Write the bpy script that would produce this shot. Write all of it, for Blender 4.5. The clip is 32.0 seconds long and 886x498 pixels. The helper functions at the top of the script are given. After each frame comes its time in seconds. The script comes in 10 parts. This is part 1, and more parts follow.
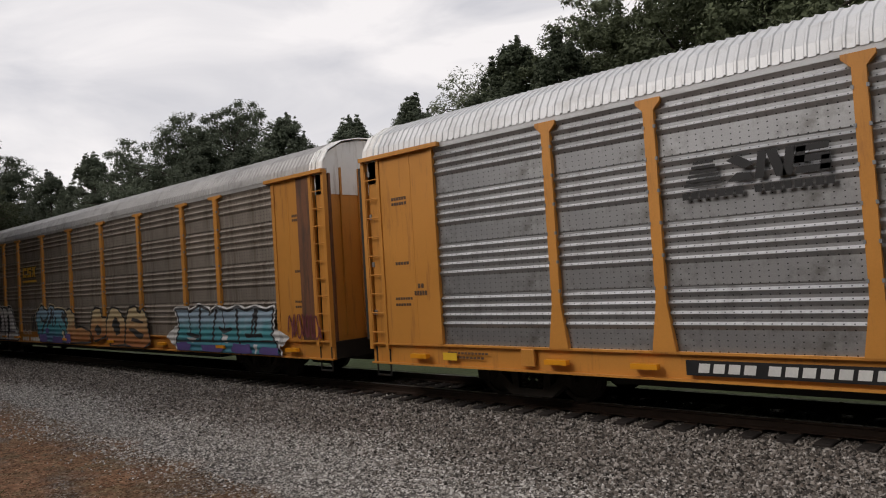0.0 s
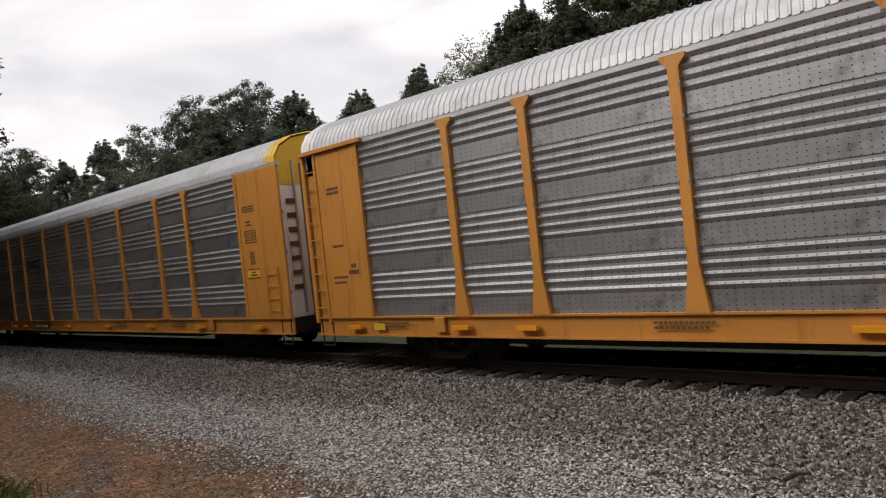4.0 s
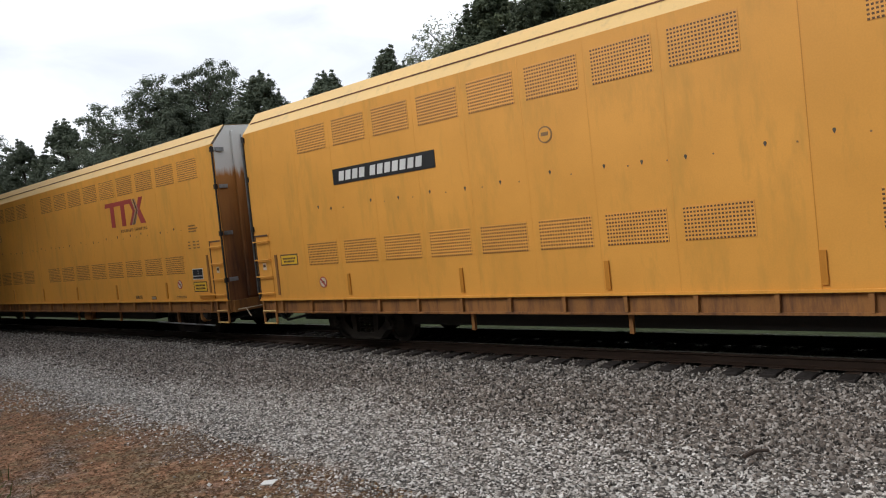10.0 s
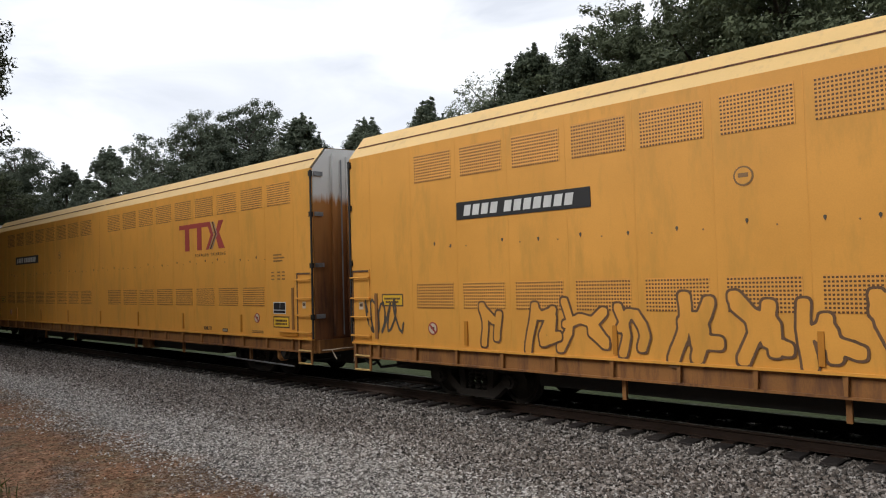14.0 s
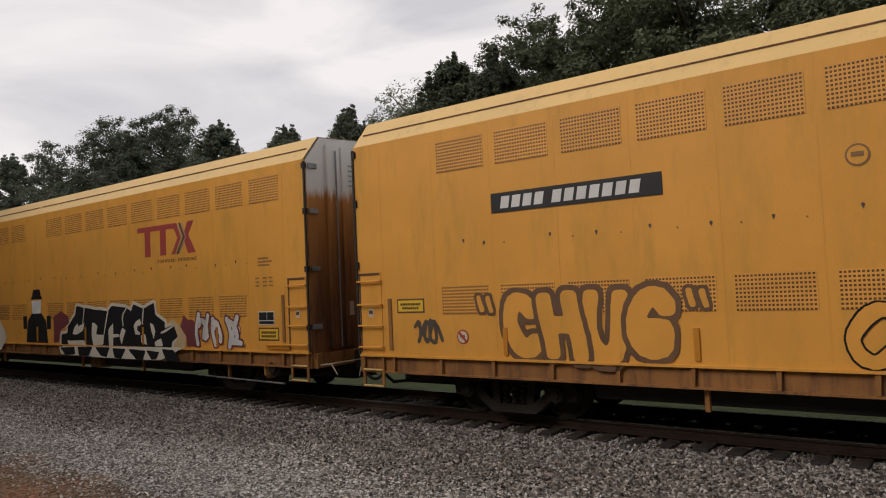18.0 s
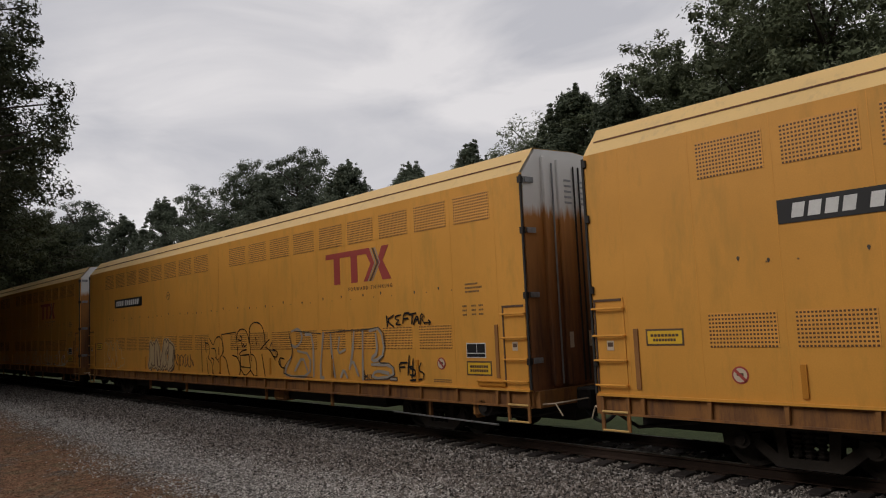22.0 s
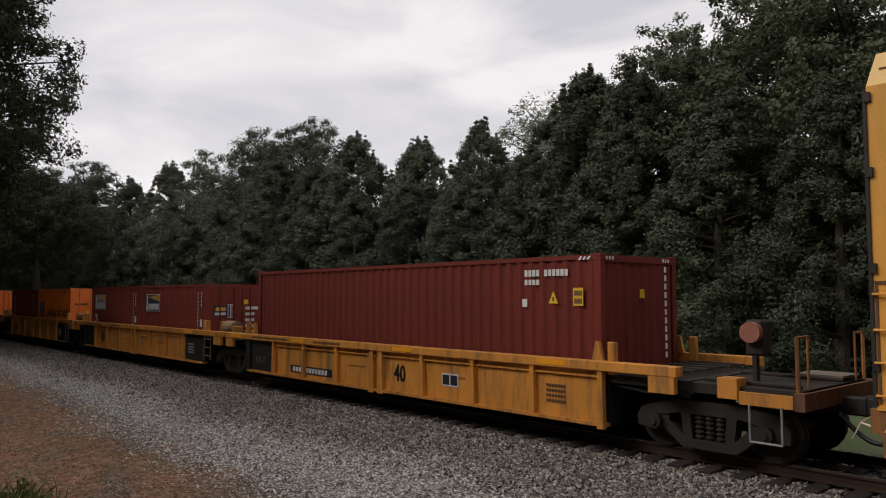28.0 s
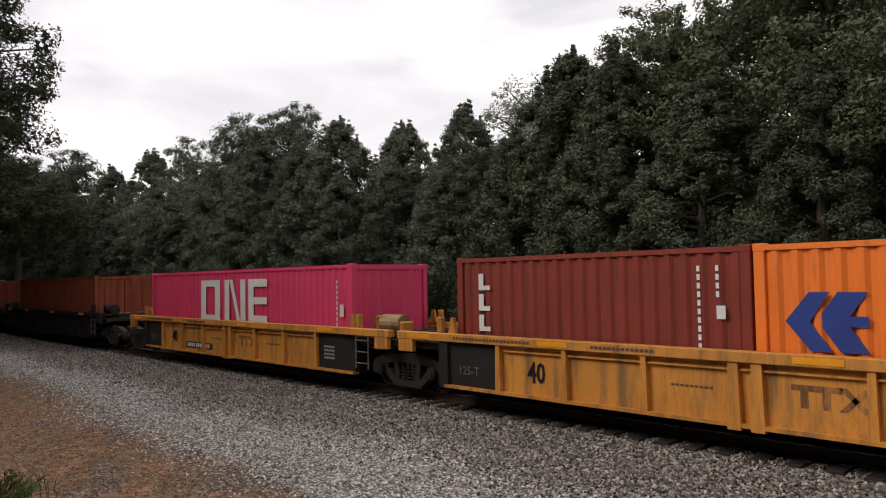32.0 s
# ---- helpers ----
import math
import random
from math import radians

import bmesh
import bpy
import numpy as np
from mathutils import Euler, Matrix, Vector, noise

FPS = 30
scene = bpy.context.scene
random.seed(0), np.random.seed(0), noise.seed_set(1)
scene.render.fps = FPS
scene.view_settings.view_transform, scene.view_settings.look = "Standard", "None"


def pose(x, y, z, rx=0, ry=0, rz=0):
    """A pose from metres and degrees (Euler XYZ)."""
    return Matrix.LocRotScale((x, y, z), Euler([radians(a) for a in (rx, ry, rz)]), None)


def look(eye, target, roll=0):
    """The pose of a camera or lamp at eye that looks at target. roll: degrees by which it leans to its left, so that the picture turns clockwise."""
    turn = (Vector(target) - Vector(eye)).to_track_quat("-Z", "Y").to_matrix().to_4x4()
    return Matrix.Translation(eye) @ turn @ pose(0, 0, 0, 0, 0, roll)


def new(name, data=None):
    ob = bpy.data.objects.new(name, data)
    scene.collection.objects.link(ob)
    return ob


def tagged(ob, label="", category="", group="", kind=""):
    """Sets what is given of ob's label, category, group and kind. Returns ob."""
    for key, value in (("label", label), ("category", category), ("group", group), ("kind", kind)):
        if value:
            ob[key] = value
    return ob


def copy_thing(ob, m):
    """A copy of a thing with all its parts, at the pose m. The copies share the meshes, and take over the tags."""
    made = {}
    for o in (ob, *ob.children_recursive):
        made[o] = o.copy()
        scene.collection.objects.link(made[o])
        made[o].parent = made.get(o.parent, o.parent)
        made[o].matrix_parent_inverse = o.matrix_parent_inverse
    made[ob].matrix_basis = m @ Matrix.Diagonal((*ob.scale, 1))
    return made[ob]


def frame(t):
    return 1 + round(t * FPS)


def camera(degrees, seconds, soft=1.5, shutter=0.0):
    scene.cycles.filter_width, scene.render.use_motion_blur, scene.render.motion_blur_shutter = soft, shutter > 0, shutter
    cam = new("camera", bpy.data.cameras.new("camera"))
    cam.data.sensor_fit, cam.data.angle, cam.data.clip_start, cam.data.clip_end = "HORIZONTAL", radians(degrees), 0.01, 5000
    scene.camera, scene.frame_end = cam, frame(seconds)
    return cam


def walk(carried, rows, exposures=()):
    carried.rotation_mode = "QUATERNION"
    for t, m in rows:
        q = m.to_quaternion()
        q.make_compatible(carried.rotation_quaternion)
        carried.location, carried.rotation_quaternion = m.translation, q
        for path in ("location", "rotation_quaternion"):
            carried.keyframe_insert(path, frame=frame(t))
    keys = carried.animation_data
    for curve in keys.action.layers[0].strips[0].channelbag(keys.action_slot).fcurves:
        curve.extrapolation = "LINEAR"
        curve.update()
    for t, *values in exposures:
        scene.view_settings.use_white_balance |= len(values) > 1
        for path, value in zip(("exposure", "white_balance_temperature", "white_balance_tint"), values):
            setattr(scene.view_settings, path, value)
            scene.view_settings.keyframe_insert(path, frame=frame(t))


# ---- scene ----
cam = camera(62.3, 32.0, soft=1.1)
EYE = 2.40
# seconds, yaw to the left of +y, pitch, roll
ROWS = [
    (0, 43.16, 1.82, 3.52),
    (0.5, 42.58, 1.67, 3.42),
    (1, 43.49, 1.37, 3.92),
    (1.5, 43.88, 0.78, 4.33),
    (2, 43.78, -0.10, 4.79),
    (2.5, 44.48, 0.02, 6.18),
    (4.5, 44.38, -0.54, 6.09),
    (5, 43.85, -0.95, 6.20),
    (5.5, 43.93, -1.10, 6.31),
    (6, 43.88, -1.30, 6.57),
    (6.5, 43.54, -1.61, 6.55),
    (7, 43.45, -1.33, 6.39),
    (7.5, 43.57, -1.32, 6.38),
    (8, 43.01, -1.84, 6.21),
    (8.5, 42.75, -2.00, 6.31),
    (9, 42.77, -1.66, 6.11),
    (9.5, 42.49, -2.28, 6.08),
    (10, 42.16, -1.92, 6.03),
    (10.5, 42.25, -2.96, 6.49),
    (11, 43.03, -3.51, 6.86),
    (11.5, 44.26, -2.59, 5.95),
    (12, 45.29, -3.14, 6.55),
    (12.5, 44.74, -2.58, 5.98),
    (13, 45.19, -1.96, 5.91),
    (13.5, 45.85, 1.33, 2.93),
    (15.5, 35.77, 2.49, 2.83),
    (16, 33.91, 1.82, 5.05),
    (16.5, 34.06, 3.60, 2.39),
    (17, 35.26, 4.93, 2.21),
    (17.5, 36.72, 4.78, 1.27),
    (18, 38.05, 2.65, 2.62),
    (18.5, 38.59, 4.90, -0.89),
    (19, 38.63, 4.75, 0.81),
    (19.5, 39.88, 5.20, 1.41),
    (20, 41.30, 6.65, 0.83),
    (20.5, 43.29, 9.37, -0.70),
    (21, 45.79, 9.15, -0.43),
    (21.5, 46.53, 8.48, 0.14),
    (22, 47.54, 5.66, 2.58),
    (22.5, 48.74, 4.78, 2.85),
    (23, 49.66, 4.75, 2.90),
    (23.5, 48.87, 4.25, 1.61),
    (24, 49.01, 4.06, 1.41),
    (24.5, 48.83, 5.18, 0.55),
    (26.5, 47.70, 4.36, -0.03),
    (27, 47.92, 4.64, -0.16),
    (27.5, 48.45, 4.04, -0.03),
    (28, 48.02, 3.78, 0.01),
    (28.5, 47.42, 3.21, 0.02),
    (29, 48.03, 3.19, 0.34),
    (29.5, 48.00, 2.93, 0.58),
    (30, 47.88, 3.39, 0.15),
    (30.5, 47.57, 2.94, 0.28),
    (31, 46.64, 1.97, 0.79),
    (31.5, 46.58, 1.84, 1.08),
    (32, 46.91, 2.51, 0.96),
]


def eye_at(t):
    """The viewer sways by a hand's width between the three stretches."""
    b = min(max((t - 13.5) / 2, 0), 1) - min(max((t - 24.5) / 2, 0), 1)
    c = min(max((t - 24.5) / 2, 0), 1)
    return (0.09 * b, 0.1 * c, EYE - 0.05 * b)


EXPOSURES = [(0, -0.04, 6680, 14), (1, 0.07, 6700, 15), (2, 0.2, 6750, 15), (5, 0.17, 6700, 15), (7, 0.31, 6620, 15), (9, 0.44, 6200, 11), (10, 0.42, 6200, 10), (13, 0.41, 6080, 9), (16, 0.06, 6760, 15), (18, -0.08, 6780, 15), (20, -0.16, 6700, 14), (21, -0.36, 6600, 14), (22, -0.36, 6600, 14), (24, -0.13, 6680, 14), (27, -0.11, 6700, 15), (28, -0.08, 6660, 15), (29, 0.18, 6670, 15), (30, 0.28, 6720, 16), (32, 0.3, 6760, 16)]
walk(cam, [(t, pose(*eye_at(t), 0, 0, yaw) @ pose(0, 0, 0, 90 + pitch) @ pose(0, 0, 0, 0, 0, -roll)) for t, yaw, pitch, roll in ROWS], EXPOSURES)

# ---- light ----
SUN_UP, SUN_FROM = 38, 212
world = bpy.data.worlds.new("overcast_sky")
scene.world = world
world.use_nodes = True
wt = world.node_tree
wt.nodes.clear()


def wnode(kind, **kw):
    n = wt.nodes.new(kind)
    for k, v in kw.items():
        n.inputs[k].default_value = v
    return n


sky = wnode("ShaderNodeTexSky")
sky.sky_type, sky.sun_disc = "NISHITA", False
sky.sun_elevation, sky.sun_rotation = radians(SUN_UP), radians(SUN_FROM)
sky_bg = wnode("ShaderNodeBackground", Strength=0.10)
wt.links.new(sky.outputs[0], sky_bg.inputs["Color"])
coord = wnode("ShaderNodeTexCoord")
squash = wnode("ShaderNodeMapping")
squash.inputs["Scale"].default_value = (1.0, 1.0, 3.2)
wt.links.new(coord.outputs["Generated"], squash.inputs["Vector"])
clouds = wnode("ShaderNodeTexNoise", Scale=2.6, Detail=7.0, Roughness=0.52, Distortion=0.7)
wt.links.new(squash.outputs[0], clouds.inputs["Vector"])
ramp = wnode("ShaderNodeValToRGB")
ramp.color_ramp.elements[0].position, ramp.color_ramp.elements[0].color = 0.36, (0.68, 0.70, 0.74, 1)
ramp.color_ramp.elements[1].position, ramp.color_ramp.elements[1].color = 0.62, (1.0, 1.0, 1.0, 1)
wt.links.new(clouds.outputs["Fac"], ramp.inputs["Fac"])
cloud_bg = wnode("ShaderNodeBackground", Strength=0.98)
wt.links.new(ramp.outputs[0], cloud_bg.inputs["Color"])
blend = wnode("ShaderNodeMixShader", Fac=0.93)
wt.links.new(sky_bg.outputs[0], blend.inputs[1])
wt.links.new(cloud_bg.outputs[0], blend.inputs[2])
out = wnode("ShaderNodeOutputWorld")
wt.links.new(blend.outputs[0], out.inputs["Surface"])
sun = new("sun", bpy.data.lights.new("sun", "SUN"))
sun.data.energy, sun.data.angle, sun.data.color = 1.65, radians(30), (1.0, 0.96, 0.9)
az = radians(SUN_FROM)
sun_way = Vector((math.sin(az) * math.cos(radians(SUN_UP)), math.cos(az) * math.cos(radians(SUN_UP)), math.sin(radians(SUN_UP))))
sun.matrix_basis = look(sun_way * 200, (0, 0, 0))

# ---- materials ----


def mat(name, base, rough=0.6, metal=0.0, var=0.25, scale=1.5, fine=45.0, bump=0.15, dirt=None, dirt_amount=0.4, streak=1.0, rnd=0.06, spec=0.5, crisp=False):
    """A worn surface: base colour varied at two scales, dirt in patches or upright streaks, fine relief."""
    m = bpy.data.materials.new(name)
    m.use_nodes = True
    t = m.node_tree
    b = t.nodes["Principled BSDF"]
    L = t.links.new

    def n(kind, **kw):
        q = t.nodes.new(kind)
        for k, v in kw.items():
            q.inputs[k].default_value = v
        return q

    tc = n("ShaderNodeTexCoord")
    big = n("ShaderNodeTexNoise", Scale=scale, Detail=6.0, Roughness=0.6)
    small = n("ShaderNodeTexNoise", Scale=fine, Detail=4.0, Roughness=0.6)
    L(tc.outputs["Object"], big.inputs["Vector"])
    L(tc.outputs["Object"], small.inputs["Vector"])
    mul = n("ShaderNodeMath")
    mul.operation = "MULTIPLY_ADD"
    mul.inputs[1].default_value, mul.inputs[2].default_value = 0.35, 0.0
    L(small.outputs["Fac"], mul.inputs[0])
    add = n("ShaderNodeMath")
    add.operation = "MULTIPLY_ADD"
    add.inputs[1].default_value = 0.65
    L(big.outputs["Fac"], add.inputs[0])
    L(mul.outputs[0], add.inputs[2])
    r = n("ShaderNodeValToRGB")
    lo, hi = [max(c * (1 - var), 0) for c in base], [min(c * (1 + var), 1) for c in base]
    r.color_ramp.elements[0].position, r.color_ramp.elements[0].color = 0.33, (*lo, 1)
    r.color_ramp.elements[1].position, r.color_ramp.elements[1].color = 0.67, (*hi, 1)
    L(add.outputs[0], r.inputs["Fac"])
    colour = r.outputs[0]
    if dirt:
        mp = n("ShaderNodeMapping")
        mp.inputs["Scale"].default_value = (streak * 1.6, streak * 1.6, 0.5 if streak > 1 else 1.6)
        L(tc.outputs["Object"], mp.inputs["Vector"])
        dn = n("ShaderNodeTexNoise", Scale=1.3, Detail=8.0, Roughness=0.7)
        L(mp.outputs[0], dn.inputs["Vector"])
        dr = n("ShaderNodeValToRGB")
        mid = 0.68 - 0.36 * dirt_amount
        dr.color_ramp.elements[0].position, dr.color_ramp.elements[1].position = mid - 0.07, mid + 0.12
        if crisp:
            dr.color_ramp.elements[0].position, dr.color_ramp.elements[1].position = mid - 0.008, mid + 0.012
        L(dn.outputs["Fac"], dr.inputs["Fac"])
        mx = n("ShaderNodeMix")
        mx.data_type = "RGBA"
        mx.inputs[7].default_value = (*dirt, 1)
        L(dr.outputs[0], mx.inputs[0])
        L(colour, mx.inputs[6])
        colour = mx.outputs[2]
    if rnd:
        oi = n("ShaderNodeObjectInfo")
        mr = n("ShaderNodeMapRange")
        mr.inputs[3].default_value, mr.inputs[4].default_value = 1 - rnd, 1 + rnd
        L(oi.outputs["Random"], mr.inputs[0])
        hs = n("ShaderNodeHueSaturation")
        L(mr.outputs[0], hs.inputs["Value"])
        L(colour, hs.inputs["Color"])
        colour = hs.outputs[0]
    L(colour, b.inputs["Base Color"])
    rr = n("ShaderNodeMapRange")
    rr.inputs[3].default_value, rr.inputs[4].default_value = max(rough - 0.12, 0.05), min(rough + 0.12, 1)
    L(big.outputs["Fac"], rr.inputs[0])
    L(rr.outputs[0], b.inputs["Roughness"])
    b.inputs["Metallic"].default_value = metal
    b.inputs["Specular IOR Level"].default_value = spec
    if bump:
        bp = n("ShaderNodeBump", Strength=bump, Distance=0.01)
        L(small.outputs["Fac"], bp.inputs["Height"])
        L(bp.outputs[0], b.inputs["Normal"])
    return m


def punched(m, px, pz, dx, dz, hole):
    """Rows of small punched slots in a sheet's material."""
    t = m.node_tree
    b = t.nodes["Principled BSDF"]
    L = t.links.new
    tc = t.nodes.new("ShaderNodeTexCoord")
    sp = t.nodes.new("ShaderNodeSeparateXYZ")
    L(tc.outputs["Object"], sp.inputs[0])
    masks = []
    for axis, step, duty in ((0, px, dx), (2, pz, dz)):
        d = t.nodes.new("ShaderNodeMath")
        d.operation = "DIVIDE"
        d.inputs[1].default_value = step
        L(sp.outputs[axis], d.inputs[0])
        f = t.nodes.new("ShaderNodeMath")
        f.operation = "FRACT"
        L(d.outputs[0], f.inputs[0])
        g = t.nodes.new("ShaderNodeMath")
        g.operation = "LESS_THAN"
        g.inputs[1].default_value = duty
        L(f.outputs[0], g.inputs[0])
        masks.append(g)
    k = t.nodes.new("ShaderNodeMath")
    k.operation = "MULTIPLY"
    L(masks[0].outputs[0], k.inputs[0])
    L(masks[1].outputs[0], k.inputs[1])
    mx = t.nodes.new("ShaderNodeMix")
    mx.data_type = "RGBA"
    mx.inputs[7].default_value = (*hole, 1)
    L(k.outputs[0], mx.inputs[0])
    L(b.inputs["Base Color"].links[0].from_socket, mx.inputs[6])
    L(mx.outputs[2], b.inputs["Base Color"])
    return m


def perforated(name, base, hole, pitch=0.05, duty=0.55):
    """Sheet with rows of small square holes."""
    m = mat(name, base, 0.55, var=0.12, bump=0)
    return punched(m, pitch, pitch * 1.12, duty * 1.25, duty, hole)


YELLOW = (0.70, 0.328, 0.056)
M_CARYEL = mat("yellow_paint", YELLOW, 0.5, var=0.09, scale=0.7, dirt=(0.58, 0.29, 0.052), dirt_amount=0.3, streak=1.3, rnd=0.04, bump=0.04, spec=0.35)
# the side yellow made paler: sky light on the slope is painted in
M_CARROOF = mat("skylit_roof_paint", (0.63, 0.41, 0.145), 0.5, var=0.07, scale=0.6, dirt=(0.5, 0.33, 0.13), dirt_amount=0.2, streak=3.0, bump=0.04)
M_VENT = perforated("perforated_yellow", YELLOW, (0.11, 0.045, 0.012), 0.05, 0.5)
M_ORANGE = mat("orange_paint", (0.55, 0.235, 0.04), 0.5, var=0.1, scale=0.8, dirt=(0.33, 0.13, 0.03), dirt_amount=0.2, streak=2.5, bump=0.06)
M_OLDYEL = mat("peeling_yellow_paint", (0.53, 0.255, 0.028), 0.6, var=0.25, scale=1.4, dirt=(0.24, 0.088, 0.018), dirt_amount=0.38, streak=1.0, bump=0.25, crisp=True)
M_FLAKED = mat("flaked_yellow_over_rust", (0.30, 0.115, 0.022), 0.65, var=0.3, scale=1.3, dirt=(0.54, 0.275, 0.038), dirt_amount=0.46, bump=0.3, crisp=True)
M_GALV = punched(mat("galvanised_steel", (0.405, 0.41, 0.42), 0.44, 0.85, var=0.18, scale=0.9, dirt=(0.23, 0.23, 0.222), dirt_amount=0.32, bump=0.05, rnd=0.1), 0.125, 0.08, 0.16, 0.2, (0.06, 0.06, 0.06))
M_GALVDARK = mat("weathered_galvanised_steel", (0.28, 0.29, 0.30), 0.5, 0.4, var=0.2, scale=0.9, dirt=(0.15, 0.15, 0.15), dirt_amount=0.35, bump=0.08, rnd=0.1)
M_GALVMID = punched(mat("dull_galvanised_steel", (0.37, 0.372, 0.376), 0.44, 0.83, var=0.18, scale=0.9, dirt=(0.19, 0.19, 0.19), dirt_amount=0.32, bump=0.05, rnd=0.1), 0.115, 0.08, 0.17, 0.22, (0.05, 0.05, 0.05))
M_GALVBROWN = punched(mat("soiled_galvanised_steel", (0.245, 0.212, 0.178), 0.62, 0.3, var=0.2, scale=0.8, dirt=(0.14, 0.11, 0.085), dirt_amount=0.42, streak=2.0, bump=0.08, rnd=0.12), 0.12, 0.085, 0.22, 0.25, (0.03, 0.028, 0.025))
M_SLATBROWN = mat("soiled_slat_steel", (0.34, 0.33, 0.315), 0.4, 0.65, var=0.2, scale=0.8, dirt=(0.16, 0.143, 0.122), dirt_amount=0.4, streak=2.0, bump=0.08, rnd=0.12)
M_FITTING = mat("bare_steel_fitting", (0.45, 0.45, 0.45), 0.45, 0.7, var=0.15, bump=0.03)
M_ROOF = mat("galvanised_roof", (0.53, 0.54, 0.55), 0.5, 0.3, var=0.12, scale=0.5, dirt=(0.42, 0.42, 0.42), dirt_amount=0.3, bump=0.05)
M_ROOFGREY = mat("dull_roof", (0.42, 0.41, 0.40), 0.5, 0.3, var=0.15, scale=0.5, dirt=(0.28, 0.27, 0.26), dirt_amount=0.35, bump=0.05)
M_WHITE = mat("white_paint", (0.82, 0.82, 0.80), 0.5, var=0.08, dirt=(0.42, 0.38, 0.32), dirt_amount=0.25, streak=2.5)
M_BROWN = mat("brown_rust", (0.16, 0.065, 0.028), 0.75, var=0.3, scale=1.2, dirt=(0.06, 0.03, 0.018), dirt_amount=0.4, streak=2.5, bump=0.25)
M_RUSTPANEL = mat("rust_brown_panel", (0.24, 0.095, 0.032), 0.7, var=0.25, scale=0.8, dirt=(0.10, 0.042, 0.02), dirt_amount=0.5, streak=3.0, bump=0.15)
M_ENDRUST = mat("rust_washed_yellow", (0.46, 0.21, 0.045), 0.6, var=0.2, scale=0.8, dirt=(0.14, 0.055, 0.022), dirt_amount=0.62, streak=3.0, bump=0.15)


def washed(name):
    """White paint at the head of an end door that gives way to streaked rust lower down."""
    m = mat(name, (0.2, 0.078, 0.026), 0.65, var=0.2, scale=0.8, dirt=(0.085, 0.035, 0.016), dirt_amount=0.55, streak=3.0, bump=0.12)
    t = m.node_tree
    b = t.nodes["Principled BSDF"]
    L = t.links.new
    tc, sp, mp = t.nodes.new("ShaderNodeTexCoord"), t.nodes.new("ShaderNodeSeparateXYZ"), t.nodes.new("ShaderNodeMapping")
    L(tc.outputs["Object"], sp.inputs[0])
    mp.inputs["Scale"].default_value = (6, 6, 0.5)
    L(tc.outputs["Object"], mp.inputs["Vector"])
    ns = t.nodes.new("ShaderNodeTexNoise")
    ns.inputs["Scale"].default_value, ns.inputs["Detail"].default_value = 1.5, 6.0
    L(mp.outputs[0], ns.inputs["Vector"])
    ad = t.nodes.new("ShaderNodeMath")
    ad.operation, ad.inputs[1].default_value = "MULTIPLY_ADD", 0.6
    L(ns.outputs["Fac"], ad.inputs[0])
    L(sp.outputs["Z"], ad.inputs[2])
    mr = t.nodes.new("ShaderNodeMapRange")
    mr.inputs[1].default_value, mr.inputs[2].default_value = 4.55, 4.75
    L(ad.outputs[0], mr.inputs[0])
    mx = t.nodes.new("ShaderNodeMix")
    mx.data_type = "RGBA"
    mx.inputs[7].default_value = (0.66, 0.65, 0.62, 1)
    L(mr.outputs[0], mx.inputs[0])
    # the orange wash turns to darker brown further down, along an uneven edge
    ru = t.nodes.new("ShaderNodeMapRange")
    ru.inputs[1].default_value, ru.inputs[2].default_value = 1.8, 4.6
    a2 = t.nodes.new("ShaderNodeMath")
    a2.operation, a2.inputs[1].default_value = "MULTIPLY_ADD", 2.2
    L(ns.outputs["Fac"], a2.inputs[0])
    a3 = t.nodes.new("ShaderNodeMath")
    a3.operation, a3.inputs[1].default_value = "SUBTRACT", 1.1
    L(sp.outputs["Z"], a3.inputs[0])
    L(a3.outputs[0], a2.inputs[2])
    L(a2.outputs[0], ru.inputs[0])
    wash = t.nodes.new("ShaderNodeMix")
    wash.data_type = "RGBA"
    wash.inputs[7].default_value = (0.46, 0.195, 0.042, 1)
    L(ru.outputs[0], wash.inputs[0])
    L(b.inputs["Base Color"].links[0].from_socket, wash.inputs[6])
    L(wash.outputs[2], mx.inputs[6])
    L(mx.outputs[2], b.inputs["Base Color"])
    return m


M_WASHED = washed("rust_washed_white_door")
M_BLACK = mat("black_paint", (0.012, 0.012, 0.013), 0.5, var=0.3, bump=0.03)
M_DUSTY = mat("dusty_iron", (0.032, 0.026, 0.021), 0.8, 0.0, var=0.35, scale=4, bump=0.2, spec=0.25)
M_GREASE = mat("greasy_iron", (0.022, 0.019, 0.017), 0.65, 0.3, var=0.35, scale=4, bump=0.2)
M_GAP = mat("dark_seam", (0.02, 0.018, 0.016), 0.8, var=0.2, bump=0)
M_RED = mat("red_paint", (0.35, 0.05, 0.04), 0.55, var=0.12, bump=0.03)
M_INK = mat("dark_lettering", (0.10, 0.055, 0.03), 0.6, var=0.2, bump=0)
M_BLUEINK = mat("navy_paint", (0.018, 0.022, 0.07), 0.5, var=0.15, bump=0)
M_BLUE = mat("blue_paint", (0.015, 0.04, 0.22), 0.5, var=0.15, bump=0)
M_SIGNYEL = mat("label_yellow", (0.74, 0.45, 0.025), 0.5, var=0.08, bump=0)
M_SIGNORANGE = mat("emblem_orange", (0.62, 0.34, 0.03), 0.5, var=0.15, bump=0)
M_REFLECT = mat("reflector_orange", (0.75, 0.30, 0.01), 0.4, var=0.1, bump=0)
M_RAILS = mat("rail_steel", (0.05, 0.03, 0.021), 0.6, 0.4, var=0.3, scale=3, bump=0.15)
M_RAILTOP = mat("worn_rail_head", (0.45, 0.44, 0.43), 0.3, 0.9, var=0.15, bump=0.02)
